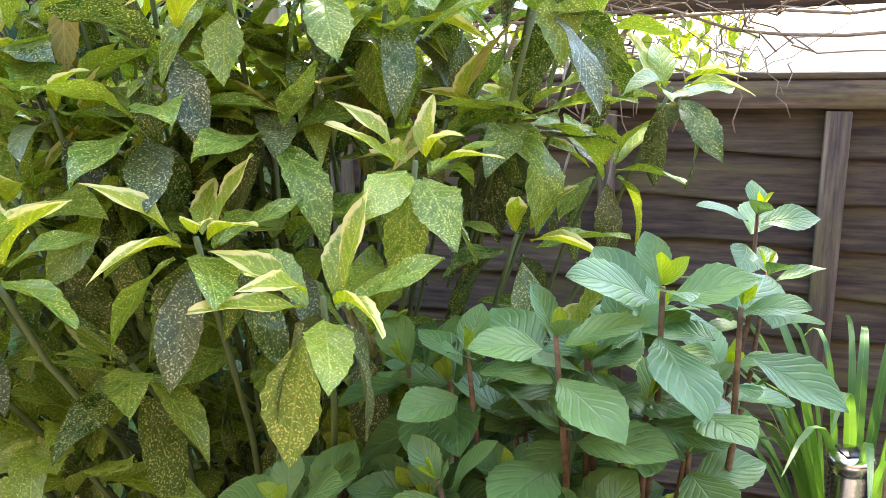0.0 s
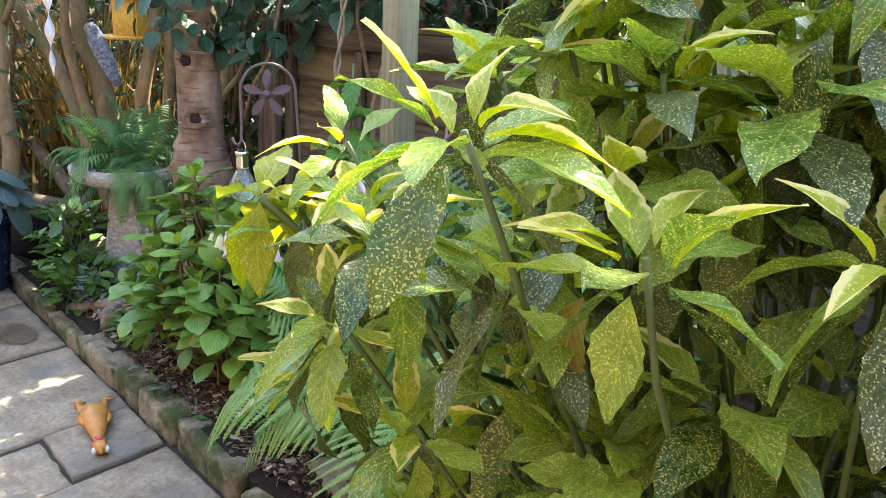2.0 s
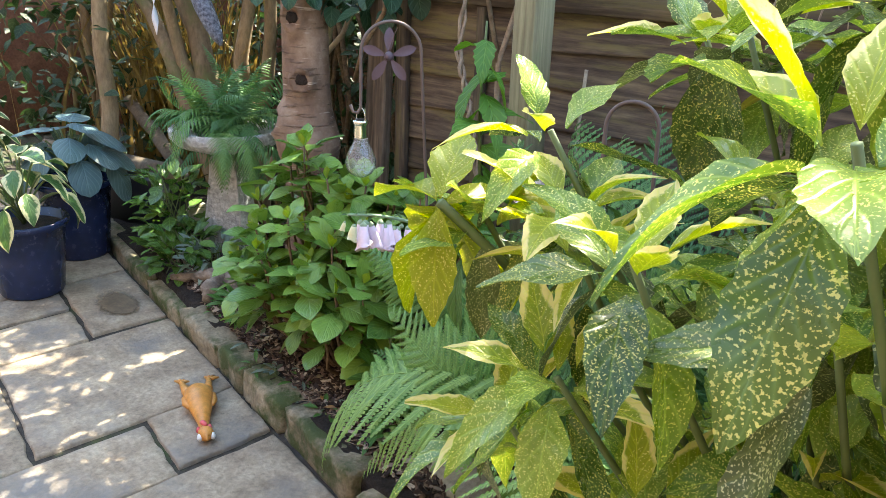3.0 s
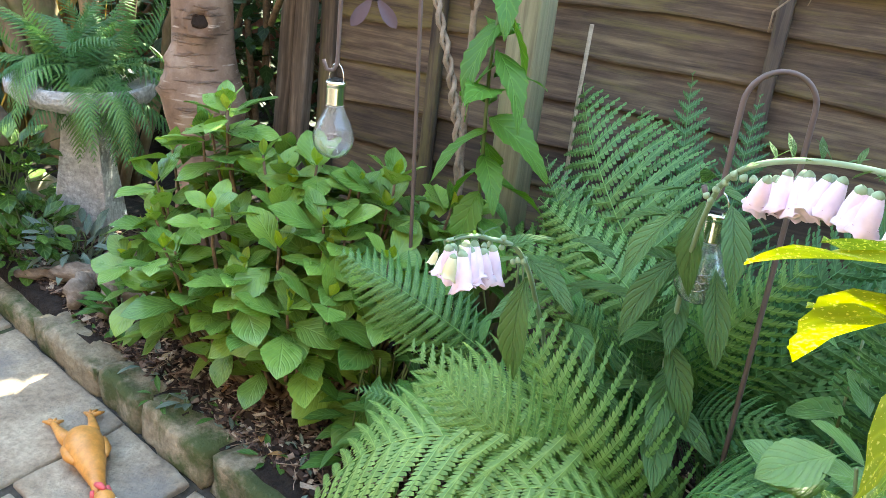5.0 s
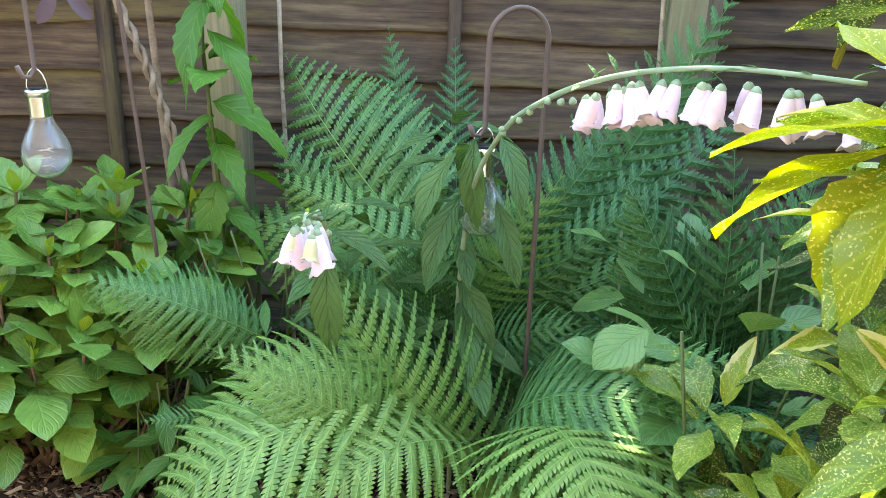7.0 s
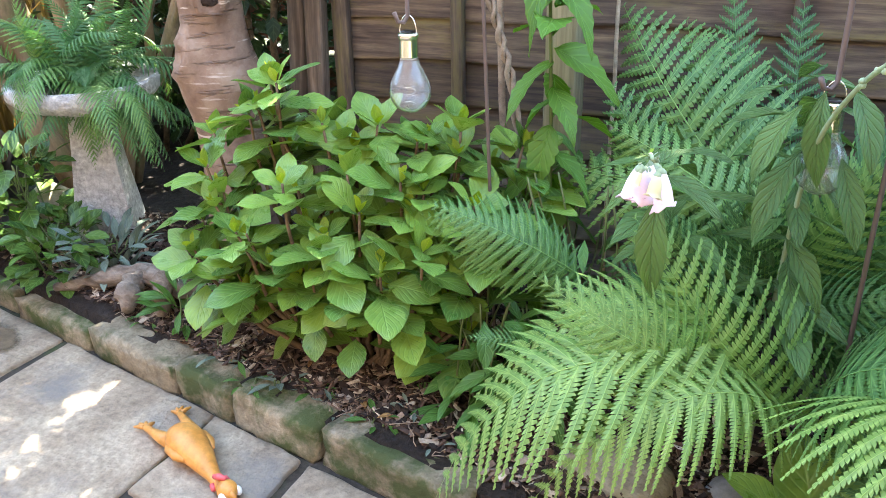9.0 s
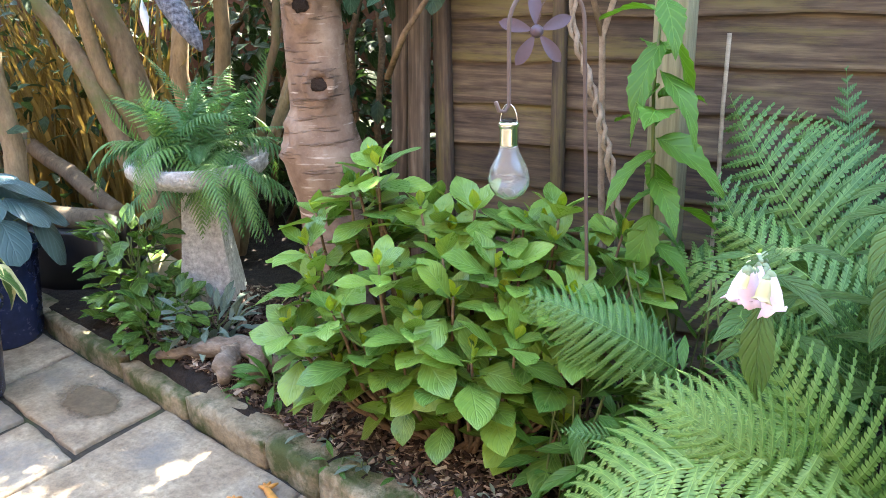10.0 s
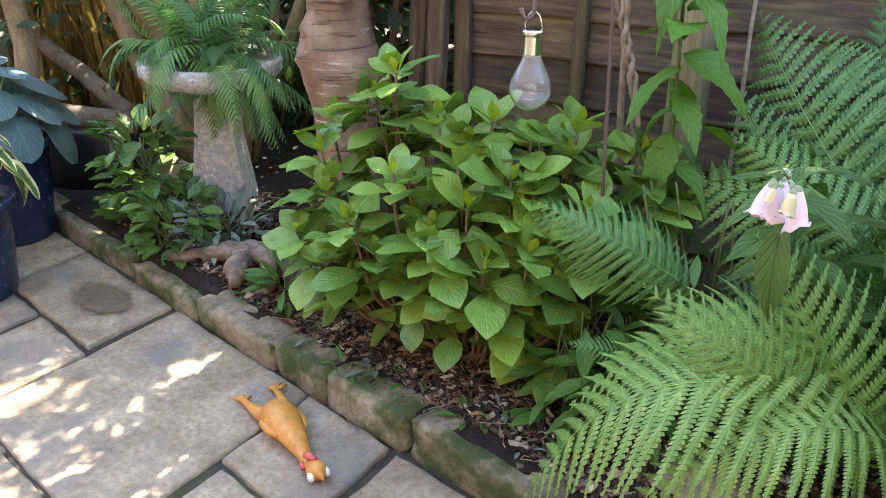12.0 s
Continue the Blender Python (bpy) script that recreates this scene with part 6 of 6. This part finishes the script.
# ---- stones ----
def stone(label, at, size, mat, seed, rz=0, name="rock", rough=0.16, flat=0.0):
    bm = bmesh.new()
    bmesh.ops.create_icosphere(bm, subdivisions=4, radius=1.0)
    for q in bm.verts:
        c = q.co.copy()
        box_ = max(abs(c.x), abs(c.y), abs(c.z))
        c = c.lerp(c / box_, flat)
        k = 1 + rough * noise.noise(c * 1.3 + Vector((seed * 3.7, 0, 0))) + rough * 0.35 * noise.noise(c * 4 + Vector((seed, 5, 0)))
        q.co = Vector((c.x * size[0], c.y * size[1], c.z * size[2])) * k
    ob = part(name, bm, mat, None, m=pose(*at, 0, 0, rz))
    return tagged(ob, label, "rock")


stone("large pale rounded rock at the bed's corner", (-1.905, 1.575, 0.075), (0.13, 0.085, 0.08), ROCK, 1, -22, flat=0.35)
stone("smooth pinkish-grey cobble on dark soil", (-1.742, 1.525, 0.075), (0.044, 0.044, 0.048), PEBBLE, 2, name="cobble", rough=0.08)
stone("smooth grey cobble beside the rock", (-1.680, 1.60, 0.085), (0.054, 0.054, 0.058), PEBBLE, 3, name="cobble", rough=0.08)
stone("small smooth grey cobble on dark soil", (-1.60, 1.555, 0.06), (0.036, 0.03, 0.026), PEBBLE, 4, name="cobble", rough=0.08)
stone("flat mossy edging stone", (-2.0, 1.415, 0.02), (0.145, 0.06, 0.05), KERB, 5, -10, flat=0.5)
stone("flat mossy edging stone", (-1.74, 1.385, 0.015), (0.11, 0.055, 0.045), KERB, 6, -5, flat=0.5)
stone("flat mossy edging stone", (-1.52, 1.36, 0.015), (0.10, 0.05, 0.04), KERB, 7, 0, flat=0.5)
stone("dark rounded rock behind the bird bath foot", (-4.06, 2.14, 0.18), (0.09, 0.07, 0.085), ROCK, 8)
for i in range(8):
    x = -1.35 + 0.25 * i
    stone("flat mossy edging stone", (x, bed_edge(x), 0.02), (0.11, 0.05, 0.045), KERB, 10 + i, -7 + 4 * (i % 3), flat=0.5)
# gnarled root in front of the bird bath
rootw = thing("driftwood_root", "gnarled grey-brown root wood lying on the bed", "wood", (-3.40, 1.78, 0.12))
for pts, rad in (([(-0.28, -0.02, -0.01), (-0.12, 0.03, 0.03), (0.03, 0.06, 0.065), (0.13, 0.02, 0.06), (0.16, -0.05, 0.0)], [0.012, 0.024, 0.032, 0.035, 0.02]), ([(0.04, 0.06, 0.06), (0.02, -0.01, 0.05), (0.06, -0.07, 0.01)], [0.03, 0.032, 0.03]), ([(0.1, 0.03, 0.05), (0.2, 0.06, 0.03), (0.3, 0.12, 0.0)], [0.03, 0.022, 0.01])):
    fine, fr = [], []
    for k in range(len(pts) - 1):
        for q in range(5):
            fine.append(Vector(pts[k]).lerp(Vector(pts[k + 1]), q / 5) + Vector((R.uniform(-.006, .006), R.uniform(-.006, .006), R.uniform(-.005, .005))))
            fr.append((rad[k] + (rad[k + 1] - rad[k]) * q / 5) * R.uniform(0.72, 1.25))
    child("limb", tubes("root_limb", [(fine + [Vector(pts[-1])], fr + [rad[-1] * 0.6], 12)], ROOTWOOD), rootw)

# ---- low plants in the bed ----
def tuft(name, label, cat, at, meshes, n, seed, s, e0=70, e1=5, ring=0.02, stems=None, spread=0.0):
    rr = random.Random(seed)
    z = soil_z(at[0], at[1]) - 0.005
    e = thing(name, label, cat, (at[0], at[1], z))
    for i in range(n):
        t = (i + 0.5) / n
        a = i * 137.5 + rr.uniform(-20, 20)
        d = spread * math.sqrt(rr.random())
        hgt = (stems or 0.0) * rr.random()
        p = Vector((math.cos(radians(a)) * (ring * t + d), math.sin(radians(a)) * (ring * t + d), 0.004 + hgt))
        child("leaf", rr.choice(meshes), e, turned(p, a, e0 + (e1 - e0) * t + rr.uniform(-12, 12), rr.uniform(-20, 20), s * rr.uniform(0.75, 1.2)))
    if stems:
        for _ in range(min(9, max(3, n // 6))):
            child("stem", tubes("stem", [(wander((rr.uniform(-spread, spread) * .7, rr.uniform(-spread, spread) * .7, -0.01), (rr.uniform(-spread, spread), rr.uniform(-spread, spread), stems), 0.006, 4, rr), [0.0025] * 5, 5)], STEM_G), e)
    return e


tuft("campanula_clump", "clump of narrow pale green leaves on thin stems", "plant", (-2.26, 1.71), LOW_MESH, 70, 1, 1.3, 65, -25, 0.03, 0.30, 0.09)
tuft("campanula_clump", "clump of narrow pale green leaves beside the ferns", "plant", (-2.12, 1.68), LOW_MESH, 50, 2, 1.3, 65, -25, 0.03, 0.26, 0.07)
tuft("sage_plant", "grey-green sage at the foot of the bird bath", "plant", (-3.60, 1.93), SAGE_MESH, 95, 3, 1.25, 70, -10, 0.03, 0.10, 0.10)
tuft("low_plant", "small green perennial at the edge of the bark", "plant", (-3.18, 1.76), LOW_MESH, 26, 4, 1.1, 70, -5, 0.02, 0.10, 0.04)
tuft("evergreen_shrub", "small evergreen shrub with glossy leaves and pale margins", "shrub", (-3.97, 1.95), EVER_MESH, 150, 5, 1.35, 60, -25, 0.03, 0.34, 0.12)
tuft("evergreen_shrub", "low glossy evergreen catching specks of sun", "shrub", (-3.72, 1.84), EVER_MESH, 95, 6, 1.2, 60, -25, 0.03, 0.16, 0.10)
tuft("seedling", "small seedling with blue-green leaves in the bark", "plant", (-2.76, 1.60), SAGE_MESH, 10, 7, 0.9, 50, 0, 0.01, 0.03, 0.02)
tuft("seedling", "small trailing seedling in the bark mulch", "plant", (-2.98, 1.68), SAGE_MESH, 8, 8, 0.7, 40, 0, 0.02, 0.03, 0.05)
tuft("hosta_seedling", "broad-leaved plain green plant under the ferns", "plant", (-1.50, 1.42), BROAD_MESH, 22, 9, 0.9, 62, -20, 0.04, 0.14, 0.08)
tuft("hosta_seedling", "broad-leaved plain green plant beneath the laurel", "plant", (-1.28, 1.20), BROAD_MESH, 20, 10, 0.9, 60, -15, 0.03, 0.22, 0.10)
tuft("hosta_seedling", "broad-leaved plain green plant beside the cobbles", "plant", (-1.54, 1.37), BROAD_MESH, 16, 15, 0.75, 60, -10, 0.04, 0.08, 0.06)
tuft("low_foliage", "soft green perennial leaves between the ferns", "plant", (-2.08, 1.95), LOW_MESH, 80, 11, 1.2, 65, -25, 0.03, 0.55, 0.2)
tuft("low_foliage", "broad soft leaves crowding under the foxglove", "plant", (-1.22, 1.48), [HYD_MESH["dark"][1], HYD_MESH["dark"][0]], 110, 12, 0.75, 55, -25, 0.03, 0.68, 0.22)
tuft("low_foliage", "dark broad leaves under the laurel", "plant", (-0.62, 1.05), [HYD_MESH["dark"][1], HYD_MESH["dark"][0]], 30, 13, 1.0, 55, -35, 0.03, 0.55, 0.22)

# ---- strap leaves, stakes and lamp by the right-hand panel ----
day = thing("daylily_clump", "clump of long arching strap leaves by the fence", "plant", (0.24, 1.55, 0.10))
rnd = random.Random(51)
for i in range(46):
    a, L, w = rnd.uniform(0, 6.28), rnd.uniform(1.0, 1.62), rnd.uniform(0.009, 0.016)
    out = Vector((math.cos(a), math.sin(a), 0))
    s = Vector((-math.sin(a), math.cos(a), 0))
    v, f, uv = [], [], []
    reach = rnd.uniform(0.12, 0.45)
    for k in range(13):
        t = k / 12
        c = out * (0.03 + reach * t * t) + Vector((0, 0, L * (t - 0.45 * t ** 3.0)))
        ww = w * (1 - t) ** 0.5 + 0.0006
        v += [c - s * ww, c - Vector((0, 0, 0.004)) * (1 - t), c + s * ww]
        uv += [(0.0, t), (0.5, t), (1.0, t)]
    for k in range(12):
        o = 3 * k
        f += [(o, o + 1, o + 4, o + 3), (o + 1, o + 2, o + 5, o + 4)]
    child("leaf", mesh_of("strap", v, f, STRAP, uv), day)
lamp = thing("solar_jar_light", "round silver solar lantern on a stake among strap leaves", "garden light", (0.20, 1.38, 0.10))
child("stake", tubes("stake", [([(0, 0, -0.05), (0, 0, 0.60)], [0.006, 0.006], 8)], IRON), lamp)
ridges = []
for i in range(7):
    ridges += [(0.028, 0.60 + i * 0.010), (0.0315, 0.605 + i * 0.010)]
child("housing", lathe("housing", [(0.0, 0.595)] + ridges + [(0.034, 0.675), (0.036, 0.683), (0.033, 0.690), (0.0, 0.691)], CHROME, 28), lamp)
part("solar_cell", box(0.03, 0.03, 0.003, 0.0006), BLACK, lamp, m=pose(0, 0, 0.692, 0, 0, 20))
for i, (x, y, t) in enumerate(((0.0, 1.5, 0.85), (0.03, 1.52, 0.72), (0.285, 1.45, 0.95))):
    stick = thing("plant_stake", "thin weathered stick standing in the bed", "stake", (x, y, 0.08), "sticks")
    child("stick", tubes("stick", [(wander((0, 0, -0.02), (rnd.uniform(-.03, .03), rnd.uniform(-.02, .02), t), 0.004, 5, rnd), [0.0065, 0.006, 0.006, 0.0055, 0.005, 0.0045], 7)], TWIG), stick)

# ---- dead climber over the right-hand panel, neighbour's foliage ----
vine = thing("dead_climber", "tangle of dry tan climber twigs hanging over the fence top", "vine", (-0.2, 2.33, 1.34))
runs = []
for i in range(95):
    a = Vector((rnd.uniform(-0.75, 0.35), rnd.uniform(-0.10, 0.12), rnd.uniform(0.02, 0.25)))
    b = a + Vector((rnd.gauss(0, 0.30), rnd.uniform(-0.08, 0.08), rnd.gauss(0.0, 0.10)))
    r = rnd.uniform(0.0012, 0.0035)
    runs.append((wander(a, b, 0.025, 7, rnd, (0, 0, rnd.uniform(-0.06, 0.06))), [r] * 8, 4))
for i in range(34):
    x = rnd.uniform(-1.5, 0.4)
    a = Vector((x, -0.05, rnd.uniform(0.0, 0.06)))
    b = a + Vector((rnd.gauss(0, 0.05), -0.03, -rnd.uniform(0.06, 0.22)))
    r = rnd.uniform(0.0012, 0.0028)
    runs.append((wander(a, b, 0.012, 5, rnd), [r] * 6, 4))
for i in range(30):
    x = rnd.uniform(-2.2, -0.5)
    a = Vector((x, -0.02, rnd.uniform(0.02, 0.3)))
    runs.append((wander(a, a + Vector((rnd.gauss(0, 0.2), 0, rnd.gauss(0.03, 0.1))), 0.02, 6, rnd), [0.002] * 7, 4))
for x0, x1, zl in ((-0.16, -0.26, -0.33), (-0.16, -0.10, -0.40), (-0.22, -0.28, -0.2)):
    runs.append((wander((x0, -0.10, 0.05), (x1, -0.2, zl), 0.01, 8, rnd, (0.05, -0.03, 0)), [0.0035] * 9, 6))
for i in range(7):
    runs.append((wander((-0.7, 0, 0.12 + 0.02 * i), (0.75, 0, 0.05 + 0.05 * i), 0.03, 10, rnd, (0, 0, 0.04)), [0.0045] * 11, 5))
tagged(child("twig_tangle", tubes("twig_tangle", runs, TWIG), vine), kind="stuff")
far = thing("neighbour_shrub", "sunlit yellow-green shrub beyond the fence", "shrub", (-0.7, 3.5, 0.0))
child("foliage", many_leaves("foliage", FAR, [Vector((rnd.uniform(-1.6, 0.74), rnd.uniform(-0.6, 0.3), rnd.uniform(0.8, 2.1))) for _ in range(5200)], 0.07, 0.032, rnd), far)
child("stem", tubes("shrub_stem", [(wander((rnd.uniform(-1.2, 0.5), 0, -0.05), (rnd.uniform(-1.5, 0.6), 0, 1.9), 0.05, 6, rnd), [0.015] * 7, 6) for _ in range(9)], TWIG), far)
back = thing("neighbour_shrub", "greenery behind the fence beside the tree, coloured dark for shade", "shrub", (-2.3, 3.6, 0.0))
child("foliage", many_leaves("foliage", SHADED_LEAF, [Vector((rnd.uniform(-1.0, 0.8), rnd.uniform(-0.4, 0.5), rnd.uniform(0.6, 2.3))) for _ in range(4200)], 0.08, 0.045, rnd, at=back.location), back)
child("stem", tubes("shrub_stem", [(wander((rnd.uniform(-.7, .6), 0, -0.05), (rnd.uniform(-.7, .6), 0, 1.9), 0.05, 6, rnd), [0.015] * 7, 6) for _ in range(6)], STEM_B), back)

# ---- bark mulch: chips and fallen twigs ----
mulch = thing("bark_mulch", "shredded dark bark mulch with twigs over the soil", "mulch", kind="stuff")
v, f = [], []
rnd = random.Random(61)
count = 0
while count < 11000:
    x = rnd.uniform(-4.1, -1.3)
    y = bed_edge(x) + 0.10 + abs(rnd.gauss(0, 0.28))
    if y > 2.3:
        continue
    count += 1
    L, w, h = rnd.uniform(0.010, 0.055), rnd.uniform(0.004, 0.016), rnd.uniform(0.0015, 0.005)
    m = pose(x, y, soil_z(x, y) + rnd.uniform(0.002, 0.016), rnd.uniform(-38, 38), rnd.uniform(-38, 38), rnd.uniform(0, 360))
    o = len(v)
    k = rnd.uniform(0.5, 1)
    for sx, sy, sz in ((-1, -k, -1), (1, -1, -1), (k, 1, -1), (-1, 1, -1), (-1, -k, 1), (1, -1, 1), (k, 1, 1), (-1, 1, 1)):
        v.append(m @ Vector((sx * L / 2, sy * w / 2, sz * h / 2)))
    f += [tuple(o + q for q in t) for t in ((3, 2, 1, 0), (4, 5, 6, 7), (0, 1, 5, 4), (1, 2, 6, 5), (2, 3, 7, 6), (3, 0, 4, 7))]
me = mesh_of("chips", v, f, BARK_CHIP, smooth=False)
child("chips", me, mulch)
runs = []
for i in range(170):
    x = rnd.uniform(-3.4, -2.05)
    y = bed_edge(x) + 0.09 + abs(rnd.gauss(0, 0.16))
    a = Vector((x, y, soil_z(x, y) + 0.012))
    an, L = rnd.uniform(0, 6.28), rnd.uniform(0.03, 0.11)
    b = a + Vector((math.cos(an) * L, math.sin(an) * L, rnd.uniform(-0.006, 0.012)))
    if b.y > bed_edge(b.x) + 0.06:
        runs.append((wander(a, b, 0.004, 4, rnd), [0.0011] * 5, 4))
child("twigs", tubes("mulch_twigs", runs, TWIG), mulch)

for k, (x, y) in enumerate(((-3.30, 1.74), (-2.90, 1.66), (-2.66, 1.62), (-2.58, 1.57), (-2.46, 1.56), (-2.38, 1.60), (-2.84, 1.58), (-2.30, 1.53))):
    tuft("seedling", "small weed seedling with pale green leaves in the mulch", "plant", (x, y), SAGE_MESH if k % 2 else LOW_MESH, 6, 40 + k, 0.55, 45, -5, 0.014, 0.02, 0.03)


def bit(name, label, cat, at, L, W, mat, rz, seed, tilt=10, fold=0.3):
    ob = new(name, leaf_mesh(name, mat, L=L, W=W, wide=0.5, sharp=0.7, fold=fold, droop=0.15, wave=0.08, n=8, seed=seed))
    ob.matrix_world = pose(*at, tilt, 0, rz)
    so_ = ob.modifiers.new("thick", "SOLIDIFY")
    so_.thickness = 0.0008
    return tagged(ob, label, cat)


DRY = leaf_mat("dry_leaf", (0.42, 0.26, 0.10), (0.22, 0.12, 0.05), 0.6, 5, 0.6, 0.5, 0.15)
PALE_DRY = leaf_mat("bleached_leaf", (0.55, 0.47, 0.30), (0.30, 0.24, 0.14), 0.6, 5, 0.6, 0.5, 0.12)
bit("white_shard", "small white shell fragment on the dark soil", "shard", (-1.77, 1.68, 0.125), 0.045, 0.022, WHITE, 70, 1)
for k in range(46):
    rr = random.Random(300 + k)
    x = rr.uniform(-3.5, -2.1)
    y = bed_edge(x) + rr.uniform(0.13, 0.34)
    bit("fallen_leaf", "small dry curled tan leaf lying on the mulch", "leaf", (x, y, soil_z(x, y) + 0.016), rr.uniform(0.018, 0.042), rr.uniform(0.012, 0.024), PALE_DRY if k % 3 else DRY, rr.uniform(0, 360), k)

# ---- kerb blocks ----
kerb = thing("stone_edging", "rough sandstone edging blocks with green moss", "edging", kind="structure")
cuts = [-6.3, -5.6, -5.0, -4.42, -3.84, -3.455, -3.07, -2.86, -2.575, -2.155]
for i in range(len(cuts) - 1):
    x0, x1 = cuts[i] + 0.002, cuts[i + 1] - 0.002
    rnd = random.Random(70 + i)
    W, H = 0.105 + rnd.uniform(-0.008, 0.012), 0.072 + 0.026 * min(1.0, max(0.0, (cuts[i] + 3.6) / 1.0)) + rnd.uniform(-0.008, 0.008)
    bm = bmesh.new()
    bmesh.ops.create_cube(bm, size=1.0)
    bmesh.ops.subdivide_edges(bm, edges=bm.edges[:], cuts=7, use_grid_fill=True)
    for q in bm.verts:
        c = q.co.copy()
        e = Vector((c.x * 2, c.y * 2, c.z * 2))
        edge = sorted((abs(e.x), abs(e.y), abs(e.z)))[1]
        p = Vector((c.x * (x1 - x0), c.y * W, (c.z + 0.5) * (H + 0.03) - 0.03))
        k = noise.noise(p * 9 + Vector((i * 5.1, 0, 0))) * 0.010 + noise.noise(p * 24 + Vector((i, 3, 0))) * 0.006
        p += e.normalized() * (k * 1.2 - 0.010 * max(0.0, edge - 0.75) / 0.25)
        q.co = p
    xm = (x0 + x1) / 2
    part("block", bm, KERB, kerb, m=Matrix.Translation((xm, kerb_y(xm) + 0.060 + rnd.uniform(-0.006, 0.006), rnd.uniform(-0.014, 0.008))) @ Euler((rnd.uniform(-.04, .03), rnd.uniform(-.02, .02), math.atan(KS) + rnd.uniform(-.02, .02))).to_matrix().to_4x4())

# ---- paving slabs ----
patio = thing("patio", "irregular riven sandstone paving with dark open joints", "paving", kind="structure")


def slab(a0, a1, b0, b1, seed):
    """A slab between two joints across (a) and two along (b, counted down from the kerb's line)."""
    rnd = random.Random(seed)
    g = 0.011
    a0, a1, b0, b1 = a0 + g, a1 - g, b0 - g, b1 + g
    n = 16
    steps = [0.0, 0.011] + [k / 14 for k in range(1, 14)] + [0.989, 1.0]
    cx, cb = (a0 + a1) / 2, (b0 + b1) / 2
    cy = kerb_y(cx) + cb

    def spot(u, w):
        a, b = a0 + (a1 - a0) * u, b0 + (b1 - b0) * w
        return Vector((a - cx + 0.05 * (b - cb), kerb_y(a) + b - cy))
    v, f = [], []
    for j in range(n + 1):
        for i in range(n + 1):
            u, w = steps[i], steps[j]
            p = spot(u, w)
            edge = min(u, 1 - u, w, 1 - w)
            d = (0.007 * noise.noise((p.x * 9 + seed, p.y * 9, 0)) + 0.004 * noise.noise((p.x * 30, p.y * 30 + seed, 0))) if edge < 0.02 else 0
            z = 0.003 * noise.noise((p.x * 6 + seed, p.y * 6, 1)) + 0.0015 * noise.noise((p.x * 22, p.y * 22 + seed, 2)) - (0.005 if edge == 0 else 0.0)
            v.append((p.x + d, p.y + d, z))
    for j in range(n):
        for i in range(n):
            a = j * (n + 1) + i
            f.append((a, a + n + 1, a + n + 2, a + 1))
    rim = [i for i in range(n + 1)] + [j * (n + 1) + n for j in range(1, n + 1)] + [n * (n + 1) + i for i in range(n - 1, -1, -1)] + [j * (n + 1) for j in range(n - 1, 0, -1)]
    o = len(v)
    v += [(v[i][0], v[i][1], -0.028) for i in rim]
    m = len(rim)
    f += [(rim[k], rim[(k + 1) % m], o + (k + 1) % m, o + k) for k in range(m)]
    child("slab", mesh_of("slab", v, f, SLAB), patio, pose(cx, cy, rnd.uniform(-0.003, 0.002)))


bm = bmesh.new()
ring = [bm.verts.new((0.24 * math.cos(a) * (1 + 0.22 * noise.noise((math.cos(a) * 1.5, math.sin(a) * 1.5, 4))), 0.15 * math.sin(a) * (1 + 0.22 * noise.noise((math.cos(a) * 1.5, math.sin(a) * 1.5, 9))), 0)) for a in [6.2832 * q / 40 for q in range(40)]]
bm.faces.new(ring)
wet = part("wet_stain", bm, WET, None, m=pose(-3.80, 1.58, 0.0075, 0, 0, -8))
tagged(wet, "shallow brown damp stain on a paving slab", "stain")
S = 0.002
slab(-3.59, -2.935, S, -0.655, 1)
slab(-2.935, -2.62, S, -0.325, 2)
slab(-2.935, -2.62, -0.325, -0.93, 3)
slab(-2.62, -1.98, S, -0.62, 4)
slab(-4.16, -3.59, S, -0.31, 5)
slab(-4.75, -4.16, S, -0.45, 6)
slab(-3.90, -3.59, -0.31, -0.95, 7)
slab(-4.16, -3.90, -0.31, -0.60, 8)
slab(-4.75, -4.16, -0.45, -0.95, 9)
slab(-4.16, -3.90, -0.60, -0.95, 10)
slab(-3.59, -2.935, -0.655, -1.25, 11)
slab(-5.40, -4.75, S, -0.62, 12)
slab(-5.40, -4.75, -0.62, -1.25, 13)
k = 20
for bx0, bx1 in ((-6.1, -5.4), (-2.62, -1.98), (-1.98, -1.3), (-1.3, -0.7), (-0.7, 0.0), (0.0, 0.6), (0.6, 1.2)):
    for b0, b1 in ((-0.62, -1.25), (-1.25, -1.85), (-1.85, -2.5)):
        slab(bx0, bx1, b0, b1, k)
        k += 1
for bx0, bx1 in ((-6.1, -5.4), (-5.4, -4.75), (-4.75, -4.16), (-4.16, -3.59), (-3.59, -2.935), (-2.935, -2.62)):
    slab(bx0, bx1, -0.95 if -4.8 < bx0 < -3.7 or bx0 == -2.935 else -1.25, -1.85, k)
    k += 1
slab(-6.1, -5.4, S, -0.62, k)
